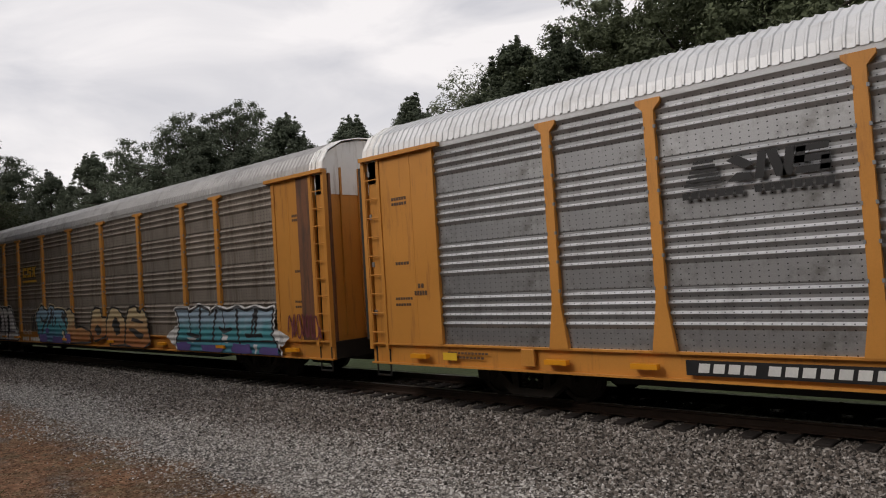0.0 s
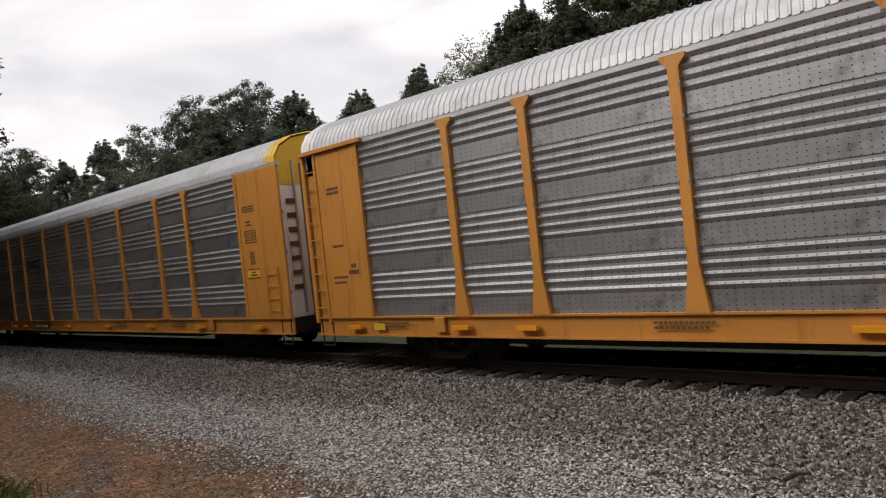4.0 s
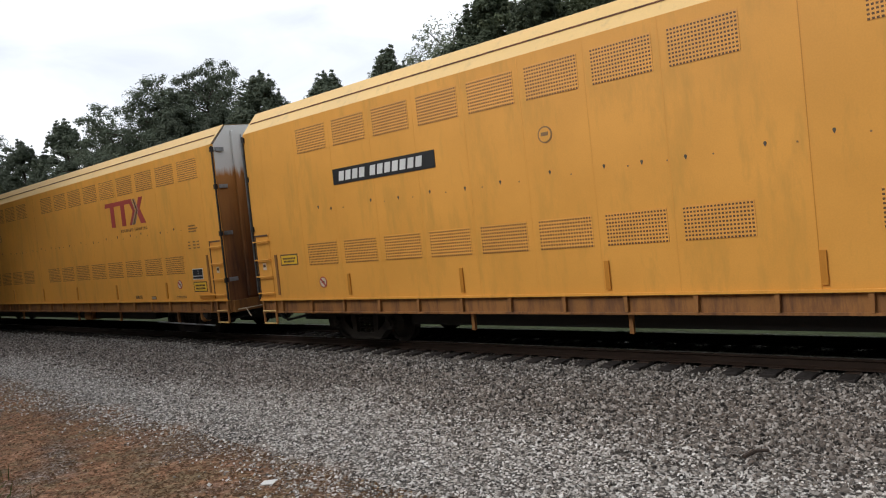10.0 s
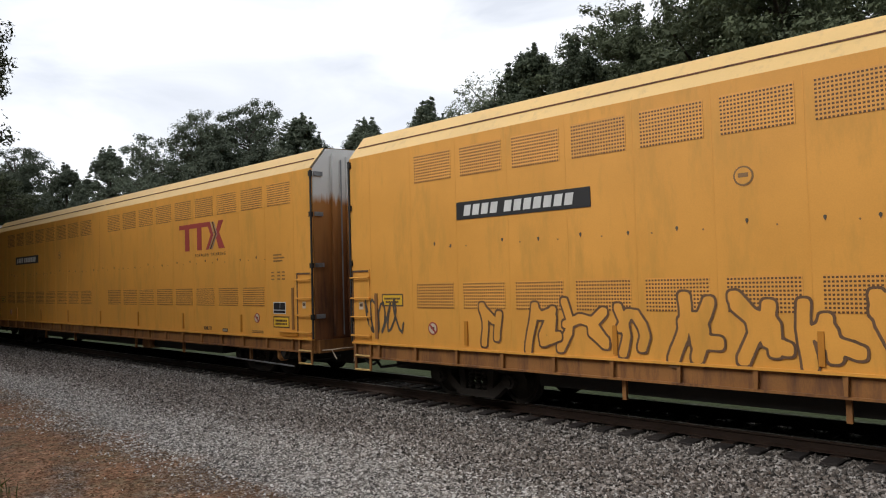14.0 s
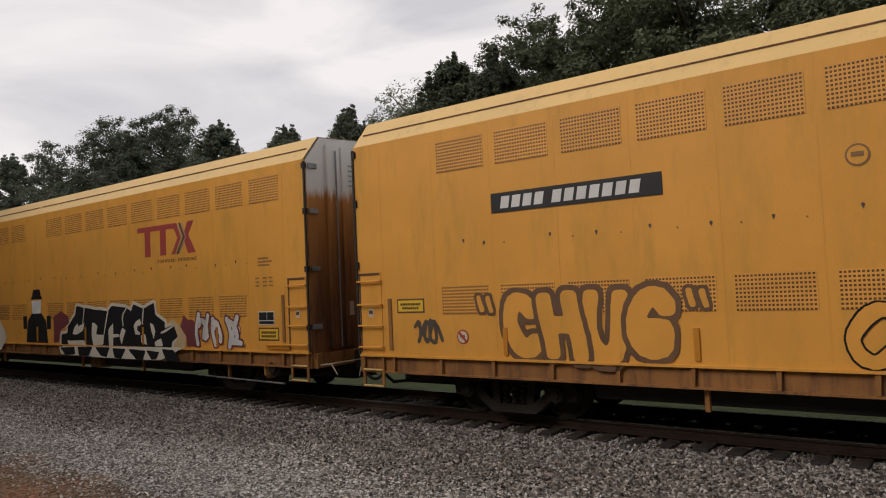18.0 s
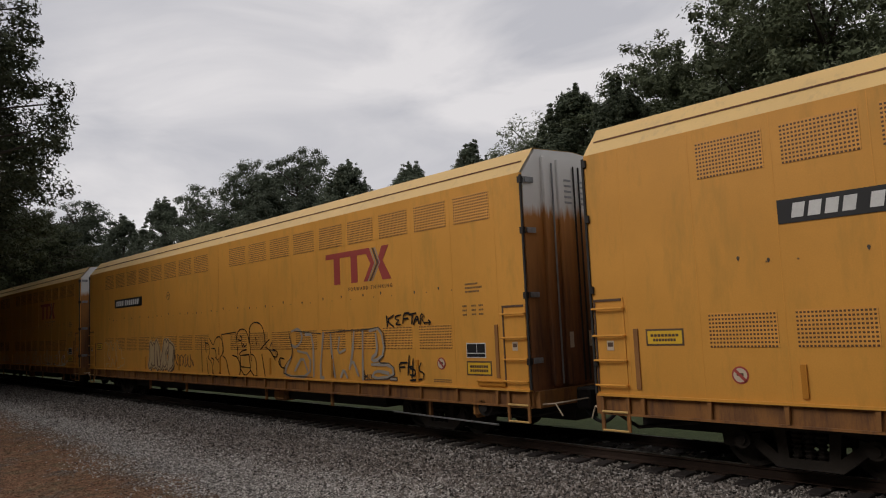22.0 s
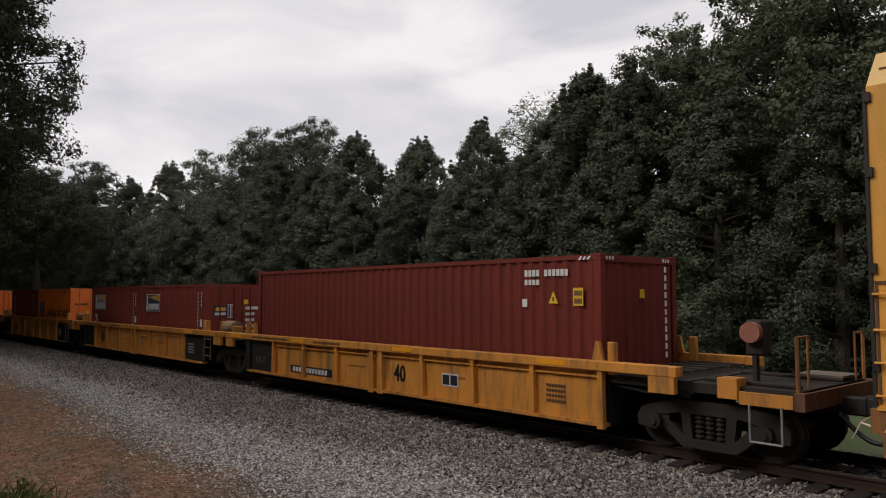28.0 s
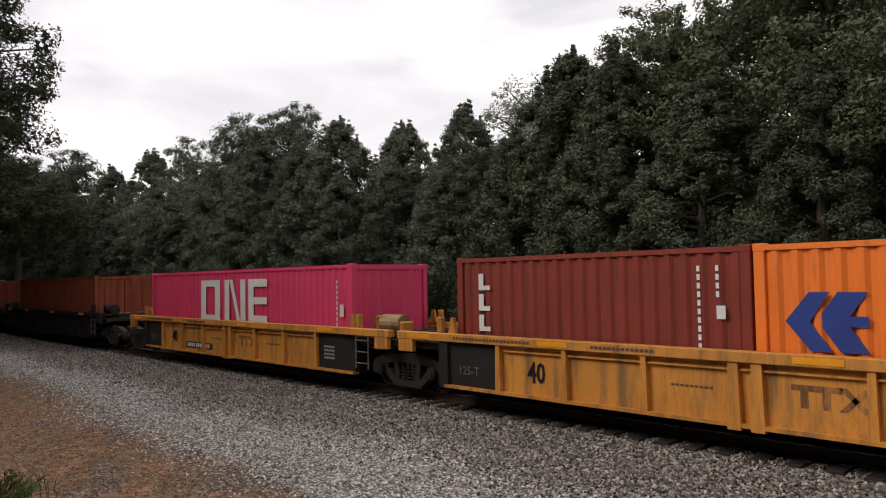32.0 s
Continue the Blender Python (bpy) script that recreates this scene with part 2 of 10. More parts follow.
M_TIE = mat("creosoted_wood", (0.02, 0.0145, 0.012), 0.85, var=0.4, scale=5, fine=60, bump=0.5, rnd=0.25)
M_CBROWN = mat("oxide_red_paint", (0.15, 0.024, 0.015), 0.75, var=0.14, scale=0.8, spec=0.25, dirt=(0.085, 0.02, 0.014), dirt_amount=0.28, streak=3.0, bump=0.06)
M_CRED = mat("faded_maroon_paint", (0.21, 0.036, 0.024), 0.75, var=0.16, scale=0.8, spec=0.25, dirt=(0.11, 0.035, 0.022), dirt_amount=0.3, streak=3.0, bump=0.06)
M_CDARK = mat("dark_brown_paint", (0.26, 0.058, 0.024), 0.75, var=0.18, scale=0.8, spec=0.25, dirt=(0.10, 0.032, 0.018), dirt_amount=0.35, streak=3.0, bump=0.08)
M_CORANGE = mat("container_orange", (0.82, 0.185, 0.02), 0.5, var=0.1, scale=0.8, dirt=(0.4, 0.12, 0.03), dirt_amount=0.15, streak=3.0, bump=0.06)
M_CPINK = mat("magenta_paint", (0.62, 0.045, 0.125), 0.5, var=0.08, scale=0.8, dirt=(0.42, 0.04, 0.09), dirt_amount=0.15, streak=3.0, bump=0.05)
M_WELL = mat("well_car_yellow", (0.56, 0.225, 0.03), 0.6, var=0.18, scale=0.9, dirt=(0.22, 0.11, 0.035), dirt_amount=0.38, streak=2.0, bump=0.1)
M_WELLDARK = mat("dark_grey_paint", (0.022, 0.02, 0.02), 0.75, var=0.3, scale=1.2, dirt=(0.045, 0.03, 0.022), dirt_amount=0.15, bump=0.1, spec=0.15)
M_PAINTWHITE = mat("white_lettering", (0.62, 0.62, 0.60), 0.6, var=0.12, scale=3, bump=0.05)
M_SPRAY = mat("sprayed_white", (0.56, 0.545, 0.52), 0.7, var=0.2, scale=1.6, dirt=(0.26, 0.245, 0.23), dirt_amount=0.3, streak=2.0, bump=0.05)
M_SILL = mat("rust_stained_sill", (0.275, 0.118, 0.029), 0.65, var=0.2, scale=0.8, dirt=(0.12, 0.05, 0.02), dirt_amount=0.45, streak=2.0, bump=0.12)
M_DIMGREY = mat("dim_grey_stencil", (0.13, 0.105, 0.09), 0.7, var=0.2, bump=0)
M_RESERVOIR = mat("tan_reservoir_paint", (0.30, 0.185, 0.09), 0.65, var=0.25, dirt=(0.12, 0.07, 0.04), dirt_amount=0.4, bump=0.1)
M_FAINT = mat("faint_stencil", (0.22, 0.12, 0.045), 0.6, var=0.2, bump=0)
M_PAINTBLACK = mat("sprayed_black", (0.011, 0.011, 0.012), 0.65, var=0.3, scale=3, bump=0.05, spec=0.2)
M_PAINTGREY = mat("sprayed_grey", (0.30, 0.31, 0.32), 0.6, var=0.25, scale=2, bump=0.05)
M_PAINTPLUM = mat("sprayed_plum", (0.17, 0.035, 0.04), 0.6, var=0.3, scale=2, bump=0.05)
M_LINE = mat("marker_line", (0.07, 0.055, 0.04), 0.6, var=0.3, scale=3, bump=0)
M_BARK = mat("bark", (0.055, 0.042, 0.032), 0.9, var=0.4, scale=3, fine=25, bump=0.8)
M_LITTER = mat("white_litter", (0.75, 0.75, 0.73), 0.6, var=0.08)
M_STICK = mat("dead_wood", (0.045, 0.032, 0.024), 0.9, var=0.3, bump=0.4)


def ribbed(m, step=0.165):
    """Paint that lies over a ribbed sheet: relief in bands along the car."""
    t = m.node_tree
    b = t.nodes["Principled BSDF"]
    tc = t.nodes.new("ShaderNodeTexCoord")
    wv = t.nodes.new("ShaderNodeTexWave")
    wv.bands_direction = "Z"
    wv.inputs["Scale"].default_value = 0.314 / step
    t.links.new(tc.outputs["Object"], wv.inputs["Vector"])
    bp = t.nodes.new("ShaderNodeBump")
    bp.inputs["Strength"].default_value, bp.inputs["Distance"].default_value = 0.25, 0.008
    t.links.new(wv.outputs["Fac"], bp.inputs["Height"])
    t.links.new(bp.outputs[0], b.inputs["Normal"])
    return m


R_WHITE = ribbed(mat("sprayed_white_on_ribs", (0.60, 0.59, 0.575), 0.7, var=0.2, scale=1.6, dirt=(0.26, 0.245, 0.23), dirt_amount=0.3, streak=2.0))
R_BLACK = ribbed(mat("sprayed_black_on_ribs", (0.025, 0.025, 0.027), 0.6, var=0.3, scale=3))


def fade(name, low, middle, high):
    """Paint sprayed from one colour into another up the letter, with cloudy edges."""
    m = mat(name, middle, 0.6, var=0.2, scale=2)
    t = m.node_tree
    b = t.nodes["Principled BSDF"]
    tc = t.nodes.new("ShaderNodeTexCoord")
    sp = t.nodes.new("ShaderNodeSeparateXYZ")
    t.links.new(tc.outputs["Generated"], sp.inputs[0])
    ns = t.nodes.new("ShaderNodeTexNoise")
    ns.inputs["Scale"].default_value = 3.0
    t.links.new(tc.outputs["Object"], ns.inputs["Vector"])
    ad = t.nodes.new("ShaderNodeMath")
    ad.operation, ad.inputs[2].default_value = "MULTIPLY_ADD", -0.3
    ad.inputs[1].default_value = 0.6
    t.links.new(ns.outputs["Fac"], ad.inputs[0])
    su = t.nodes.new("ShaderNodeMath")
    t.links.new(ad.outputs[0], su.inputs[0])
    t.links.new(sp.outputs["Z"], su.inputs[1])
    r = t.nodes.new("ShaderNodeValToRGB")
    r.color_ramp.elements[0].position, r.color_ramp.elements[0].color = 0.15, (*low, 1)
    r.color_ramp.elements[1].position, r.color_ramp.elements[1].color = 0.75, (*high, 1)
    e = r.color_ramp.elements.new(0.42)
    e.color = (*middle, 1)
    t.links.new(su.outputs[0], r.inputs["Fac"])
    t.links.new(r.outputs[0], b.inputs["Base Color"])
    return ribbed(m)


R_AQUA = fade("sprayed_blue_to_violet", (0.06, 0.15, 0.24), (0.04, 0.26, 0.30), (0.21, 0.32, 0.43))
R_SUNSET = fade("sprayed_tan_to_rust", (0.36, 0.13, 0.04), (0.42, 0.21, 0.08), (0.50, 0.39, 0.22))
R_DEEP = fade("sprayed_violet_to_blue", (0.05, 0.20, 0.26), (0.05, 0.27, 0.30), (0.26, 0.35, 0.43))
R_VIOLET = ribbed(mat("sprayed_violet_on_ribs", (0.11, 0.075, 0.24), 0.6, var=0.2, scale=1.0))
R_CREAM = ribbed(mat("sprayed_cream_on_ribs", (0.56, 0.47, 0.30), 0.6, var=0.2, scale=1.0))
R_GREY = ribbed(mat("sprayed_grey_on_ribs", (0.24, 0.24, 0.24), 0.6, var=0.25, scale=2))
R_PLUM = ribbed(mat("sprayed_plum_on_ribs", (0.15, 0.035, 0.04), 0.6, var=0.3, scale=2))


def leaf_mat(name, base, under, gloss=0.4):
    m = bpy.data.materials.new(name)
    m.use_nodes = True
    t = m.node_tree
    b = t.nodes["Principled BSDF"]
    g = t.nodes.new("ShaderNodeNewGeometry")
    r = t.nodes.new("ShaderNodeValToRGB")
    r.color_ramp.elements[0].color = (*[c * 0.75 for c in base], 1)
    r.color_ramp.elements[1].color = (*under, 1)
    mid = r.color_ramp.elements.new(0.8)
    mid.color = (*base, 1)
    t.links.new(g.outputs["Random Per Island"], r.inputs["Fac"])
    oi = t.nodes.new("ShaderNodeObjectInfo")
    hs = t.nodes.new("ShaderNodeHueSaturation")
    mr = t.nodes.new("ShaderNodeMapRange")
    mr.inputs[3].default_value, mr.inputs[4].default_value = 0.8, 1.2
    t.links.new(oi.outputs["Random"], mr.inputs[0])
    t.links.new(mr.outputs[0], hs.inputs["Value"])
    t.links.new(r.outputs[0], hs.inputs["Color"])
    t.links.new(hs.outputs[0], b.inputs["Base Color"])
    b.inputs["Roughness"].default_value = gloss
    b.inputs["Specular IOR Level"].default_value = 0.15
    tr = t.nodes.new("ShaderNodeBsdfTranslucent")
    t.links.new(hs.outputs[0], tr.inputs["Color"])
    mx = t.nodes.new("ShaderNodeMixShader")
    mx.inputs[0].default_value = 0.18
    t.links.new(b.outputs[0], mx.inputs[1])
    t.links.new(tr.outputs[0], mx.inputs[2])
    t.links.new(mx.outputs[0], t.nodes["Material Output"].inputs["Surface"])
    return m


M_LEAF = leaf_mat("evergreen_leaves", (0.066, 0.083, 0.049), (0.115, 0.133, 0.082), 0.6)
M_LEAF2 = leaf_mat("oak_leaves", (0.084, 0.100, 0.054), (0.142, 0.160, 0.094), 0.65)
# oak leaves darkened: the near trees' backlit shade is in the colour
M_LEAF5 = leaf_mat("backlit_oak_leaves", (0.060, 0.070, 0.036), (0.108, 0.118, 0.064), 0.65)
# paleness painted in: it imitates haze before the rearmost tree
M_LEAF3 = leaf_mat("haze_paled_leaves", (0.17, 0.19, 0.13), (0.27, 0.29, 0.21), 0.6)
M_LEAF4 = leaf_mat("yellowing_leaves", (0.13, 0.11, 0.03), (0.20, 0.15, 0.05), 0.6)
# leaf green lightened to stand in for haze over the far trees
M_LEAF6 = leaf_mat("hazed_evergreen_leaves", (0.098, 0.118, 0.080), (0.160, 0.180, 0.126), 0.65)
M_FADEDWHITE = mat("faded_white_marker", (0.60, 0.50, 0.36), 0.7, var=0.2, bump=0)
M_CHARCOAL = mat("sprayed_charcoal", (0.075, 0.06, 0.05), 0.6, var=0.3, scale=3, bump=0.05)
M_WARMGREY = mat("sprayed_warm_grey", (0.34, 0.30, 0.245), 0.6, var=0.15, scale=2, bump=0.05)
M_PAINTPALE = mat("weathered_sign_white", (0.56, 0.46, 0.34), 0.6, var=0.12, bump=0)
M_SPRAYBLUE = mat("sprayed_slate_blue", (0.11, 0.12, 0.24), 0.6, var=0.25, scale=2, bump=0.05)
M_SPRAYRUST = mat("sprayed_red_brown", (0.30, 0.085, 0.03), 0.6, var=0.25, scale=2, bump=0.05)
M_CREAM = mat("sprayed_cream_white", (0.66, 0.60, 0.50), 0.6, var=0.1, scale=2, bump=0.04)
M_RUSTSTEEL = mat("rusted_steel_rungs", (0.16, 0.12, 0.095), 0.7, var=0.3, bump=0.1)
M_SAND = mat("sprayed_sand", (0.55, 0.40, 0.22), 0.6, var=0.15, scale=2, bump=0.05)
M_BROWNLINE = mat("brown_spray_line", (0.13, 0.065, 0.03), 0.6, var=0.3, scale=3, bump=0)
M_STAKE = mat("worn_orange_reflector", (0.50, 0.20, 0.02), 0.45, var=0.12, bump=0)
M_WEED = leaf_mat("weed_leaves", (0.11, 0.145, 0.04), (0.27, 0.28, 0.10), 0.6)

# ---- builders ----


def mesh(name, verts, faces, material=None):
    me = bpy.data.meshes.new(name)
    me.from_pydata([tuple(map(float, v)) for v in verts], [], faces)
    if material:
        me.materials.append(material)
    return me


def finish(name, bm, material):
    me = bpy.data.meshes.new(name)
    bm.to_mesh(me)
    bm.free()
    me.materials.append(material)
    return me


def part(name, bm, material, parent, label=""):
    """Links a bmesh, or ready mesh data, as one mesh object under a thing or part."""
    me = finish(name, bm, material) if isinstance(bm, bmesh.types.BMesh) else bm
    ob = new(name, me)
    ob.parent = parent
    return tagged(ob, label)


def put(name, me, parent, x=0, y=0, z=0, rz=0, label=""):
    ob = new(name, me)
    ob.parent = parent
    ob.matrix_basis = pose(x, y, z, 0, 0, rz)
    return tagged(ob, label)


def box(bm, x0, x1, y0, y1, z0, z1, bevel=0.0):
    vs = [bm.verts.new((x, y, z)) for x in (x0, x1) for y in (y0, y1) for z in (z0, z1)]
    q = [(0, 1, 3, 2), (4, 6, 7, 5), (0, 4, 5, 1), (2, 3, 7, 6), (0, 2, 6, 4), (1, 5, 7, 3)]
    fs = [bm.faces.new([vs[i] for i in f]) for f in q]
    if bevel:
        es = list({e for f in fs for e in f.edges})
        bmesh.ops.bevel(bm, geom=es, offset=bevel, segments=1, affect="EDGES")
    return bm


def boxes(*dims, bevel=0.0):
    bm = bmesh.new()
    for d in dims:
        box(bm, *d, bevel=bevel)
    return bm


def tube(bm, a, b, r, sides=8):
    a, b = Vector(a), Vector(b)
    d = b - a
    bmesh.ops.create_cone(bm, cap_ends=True, segments=sides, radius1=r, radius2=r, depth=d.length,
                          matrix=Matrix.Translation((a + b) / 2) @ d.to_track_quat("Z", "Y").to_matrix().to_4x4())
    return bm


def pipe(pts, r, sides=7):
    """A bent round bar through points; r may be a list, one radius for each point."""
    bm = bmesh.new()
    pts = [Vector(p) for p in pts]
    rr = r if isinstance(r, list) else [r] * len(pts)
    rings = []
    for i, p in enumerate(pts):
        d = (pts[min(i + 1, len(pts) - 1)] - pts[max(i - 1, 0)]).normalized()
        a = d.cross(Vector((0.31, 0.83, 0.46))).normalized()
        b = d.cross(a)
        rings.append([bm.verts.new(p + rr[i] * (a * math.cos(6.2832 * k / sides) + b * math.sin(6.2832 * k / sides))) for k in range(sides)])
    for p, q in zip(rings, rings[1:]):
        for k in range(sides):
            bm.faces.new((p[k], p[(k + 1) % sides], q[(k + 1) % sides], q[k]))
    bm.faces.new(rings[0])
    bm.faces.new(rings[-1])
    bmesh.ops.recalc_face_normals(bm, faces=bm.faces)
    return bm


def tubes(*rows, sides=6):
    bm = bmesh.new()
    for a, b, r in rows:
        tube(bm, a, b, r, sides)
    return bm


def prism(pts, y0, y1):
    """An upright slab: an outline in x and z, from y0 (front) to y1."""
    bm = bmesh.new()
    f = [bm.verts.new((x, y0, z)) for x, z in pts]
    k = [bm.verts.new((x, y1, z)) for x, z in pts]
    bm.faces.new(f)
    bm.faces.new(list(reversed(k)))
    for i in range(len(pts)):
        j = (i + 1) % len(pts)
        bm.faces.new((f[i], k[i], k[j], f[j]))
    bmesh.ops.recalc_face_normals(bm, faces=bm.faces)
    return bm


def slabs(outlines, y0, y1):
    bm = bmesh.new()
    for pts in outlines:
        one = prism(pts, y0, y1)
        me = bpy.data.meshes.new("slab")
        one.to_mesh(me)
        one.free()
        bm.from_mesh(me)
        bpy.data.meshes.remove(me)
    return bm


def lettering(name, body, size, material, parent, x, y, z, wide=1.0, swell=0.0, shear=0.0, tilt=0.0, depth=0.002, label=""):
    """Raised writing that faces -y, its lower left corner at x, z."""
    cu = bpy.data.curves.new(name, "FONT")
    cu.body, cu.size, cu.extrude, cu.offset, cu.shear = body, size, depth, swell, shear
    cu.resolution_u = 2
    tmp = bpy.data.objects.new(name, cu)
    me = bpy.data.meshes.new_from_object(tmp)
    bpy.data.objects.remove(tmp)
    bpy.data.curves.remove(cu)
    me.name = name
    me.materials.clear()
    me.materials.append(material)
    me.transform(Matrix.Diagonal((wide, 1, 1, 1)))
    me.transform(pose(0, 0, 0, 90, -tilt, 0))
    ob = new(name, me)
    ob.parent = parent
    ob.location = (x, y, z)
    return tagged(ob, label)


def glyph_bars(name, n, x, z, w, h, material, parent, y, skip=()):
    """Unreadable or withheld characters: a row of plain bars."""
    bm = bmesh.new()
    step = w / n
    for i in range(n):
        if i in skip:
            continue
        x0 = x + i * step
        box(bm, x0 + step * 0.12, x0 + step * 0.88, y, y + 0.003, z, z + h)
    return tagged(part(name, bm, material, parent), kind="stuff")

# ---- ground and track ----
TRACK_Y = 11.74
GROUND = -0.22


def ground_mat():
    m = mat("ballast_and_clay", (0.30, 0.28, 0.26), 0.9, var=0.3, scale=1.0, fine=30, bump=0)
    t = m.node_tree
    b = t.nodes["Principled BSDF"]
    L = t.links.new
    tc = t.nodes.new("ShaderNodeTexCoord")
    warp = t.nodes.new("ShaderNodeMapping")
    warp.inputs["Scale"].default_value = (0.8, 1.15, 1.0)
    warp.inputs["Rotation"].default_value = (0, 0, 0.6)
    L(tc.outputs["Object"], warp.inputs["Vector"])
    vo = t.nodes.new("ShaderNodeTexVoronoi")
    joint = t.nodes.new("ShaderNodeTexVoronoi")
    joint.feature = "DISTANCE_TO_EDGE"
    for q in (vo, joint):
        q.inputs["Scale"].default_value = 21.0
        L(warp.outputs[0], q.inputs["Vector"])
    sp = t.nodes.new("ShaderNodeSeparateColor")
    L(vo.outputs["Color"], sp.inputs[0])
    tone = t.nodes.new("ShaderNodeValToRGB")
    tone.color_ramp.elements[0].color = (0.045, 0.039, 0.033, 1)
    tone.color_ramp.elements[1].color = (0.54, 0.505, 0.465, 1)
    half = tone.color_ramp.elements.new(0.55)
    half.color = (0.26, 0.232, 0.205, 1)
    L(sp.outputs[0], tone.inputs["Fac"])
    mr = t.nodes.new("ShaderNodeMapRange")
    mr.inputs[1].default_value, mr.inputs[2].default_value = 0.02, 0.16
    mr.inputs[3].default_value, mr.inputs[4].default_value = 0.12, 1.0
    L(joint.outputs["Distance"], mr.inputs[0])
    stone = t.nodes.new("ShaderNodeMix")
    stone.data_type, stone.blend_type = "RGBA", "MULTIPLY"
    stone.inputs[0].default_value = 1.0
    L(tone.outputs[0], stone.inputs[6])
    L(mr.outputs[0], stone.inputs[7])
    # red clay and needles on the side away from the track, its edge uneven
    xyz = t.nodes.new("ShaderNodeSeparateXYZ")
    L(tc.outputs["Object"], xyz.inputs[0])
    wob = t.nodes.new("ShaderNodeTexNoise")
    wob.inputs["Scale"].default_value, wob.inputs["Detail"].default_value = 0.7, 8.0
    L(tc.outputs["Object"], wob.inputs["Vector"])
    edge = t.nodes.new("ShaderNodeMath")
    edge.operation = "MULTIPLY_ADD"
    edge.inputs[1].default_value = 2.6
    L(wob.outputs["Fac"], edge.inputs[0])
    lean = t.nodes.new("ShaderNodeMath")
    lean.operation = "MULTIPLY_ADD"
    lean.inputs[1].default_value = 0.06
    L(xyz.outputs[0], lean.inputs[0])
    L(xyz.outputs[1], lean.inputs[2])
    L(lean.outputs[0], edge.inputs[2])
    band = t.nodes.new("ShaderNodeMapRange")
    band.inputs[1].default_value, band.inputs[2].default_value = 6.2, 5.2
    L(edge.outputs[0], band.inputs[0])
    clay = t.nodes.new("ShaderNodeValToRGB")
    clay.color_ramp.elements[0].position, clay.color_ramp.elements[0].color = 0.36, (0.085, 0.044, 0.026, 1)
    clay.color_ramp.elements[1].position, clay.color_ramp.elements[1].color = 0.62, (0.52, 0.30, 0.175, 1)
    ochre = clay.color_ramp.elements.new(0.5)
    ochre.color = (0.29, 0.138, 0.068, 1)
    cn = t.nodes.new("ShaderNodeTexNoise")
    cn.inputs["Scale"].default_value, cn.inputs["Detail"].default_value, cn.inputs["Roughness"].default_value = 6.0, 13.0, 0.85
    L(tc.outputs["Object"], cn.inputs["Vector"])
    L(cn.outputs["Fac"], clay.inputs["Fac"])
    # thin dry grass in olive patches
    tuft = t.nodes.new("ShaderNodeTexNoise")
    tuft.inputs["Scale"].default_value, tuft.inputs["Detail"].default_value, tuft.inputs["Roughness"].default_value = 1.7, 9.0, 0.7
    L(tc.outputs["Object"], tuft.inputs["Vector"])
    tr = t.nodes.new("ShaderNodeMapRange")
    tr.inputs[1].default_value, tr.inputs[2].default_value = 0.47, 0.60
    tr.inputs[4].default_value = 0.8
    L(tuft.outputs["Fac"], tr.inputs[0])
    olive = t.nodes.new("ShaderNodeValToRGB")
    olive.color_ramp.elements[0].position, olive.color_ramp.elements[0].color = 0.38, (0.045, 0.04, 0.02, 1)
    olive.color_ramp.elements[1].position, olive.color_ramp.elements[1].color = 0.62, (0.34, 0.26, 0.14, 1)
    L(cn.outputs["Fac"], olive.inputs["Fac"])
    dry = t.nodes.new("ShaderNodeMix")
    dry.data_type = "RGBA"
    L(tr.outputs[0], dry.inputs[0])
    L(clay.outputs[0], dry.inputs[6])
    L(olive.outputs[0], dry.inputs[7])
    # worn grey patches where gravel was trodden into the clay
    worn = t.nodes.new("ShaderNodeTexNoise")
    worn.inputs["Scale"].default_value, worn.inputs["Detail"].default_value = 0.9, 7.0
    L(tc.outputs["Object"], worn.inputs["Vector"])
    wr = t.nodes.new("ShaderNodeMapRange")
    wr.inputs[1].default_value, wr.inputs[2].default_value = 0.54, 0.66
    wr.inputs[4].default_value = 0.75
    L(worn.outputs["Fac"], wr.inputs[0])
    trod = t.nodes.new("ShaderNodeMix")
    trod.data_type = "RGBA"
    L(wr.outputs[0], trod.inputs[0])
    L(dry.outputs[2], trod.inputs[6])
    L(stone.outputs[2], trod.inputs[7])
    mx = t.nodes.new("ShaderNodeMix")
    mx.data_type = "RGBA"
    L(band.outputs[0], mx.inputs[0])
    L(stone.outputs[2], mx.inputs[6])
    L(trod.outputs[2], mx.inputs[7])
    # grass beyond the track
    far = t.nodes.new("ShaderNodeMapRange")
    far.inputs[1].default_value, far.inputs[2].default_value = 14.1, 14.6
    gw = t.nodes.new("ShaderNodeMath")
    gw.operation = "MULTIPLY_ADD"
    gw.inputs[1].default_value = 1.2
    L(wob.outputs["Fac"], gw.inputs[0])
    L(xyz.outputs[1], gw.inputs[2])
    L(gw.outputs[0], far.inputs[0])
    grass = t.nodes.new("ShaderNodeValToRGB")
    grass.color_ramp.elements[0].position, grass.color_ramp.elements[0].color = 0.35, (0.045, 0.065, 0.02, 1)
    grass.color_ramp.elements[1].position, grass.color_ramp.elements[1].color = 0.68, (0.11, 0.14, 0.05, 1)
    L(cn.outputs["Fac"], grass.inputs["Fac"])
    m2 = t.nodes.new("ShaderNodeMix")
    m2.data_type = "RGBA"
    L(far.outputs[0], m2.inputs[0])
    L(mx.outputs[2], m2.inputs[6])
    L(grass.outputs[0], m2.inputs[7])
    L(m2.outputs[2], b.inputs["Base Color"])
    bp = t.nodes.new("ShaderNodeBump")
    bp.inputs["Strength"].default_value, bp.inputs["Distance"].default_value = 0.8, 0.03
    hm = t.nodes.new("ShaderNodeMath")
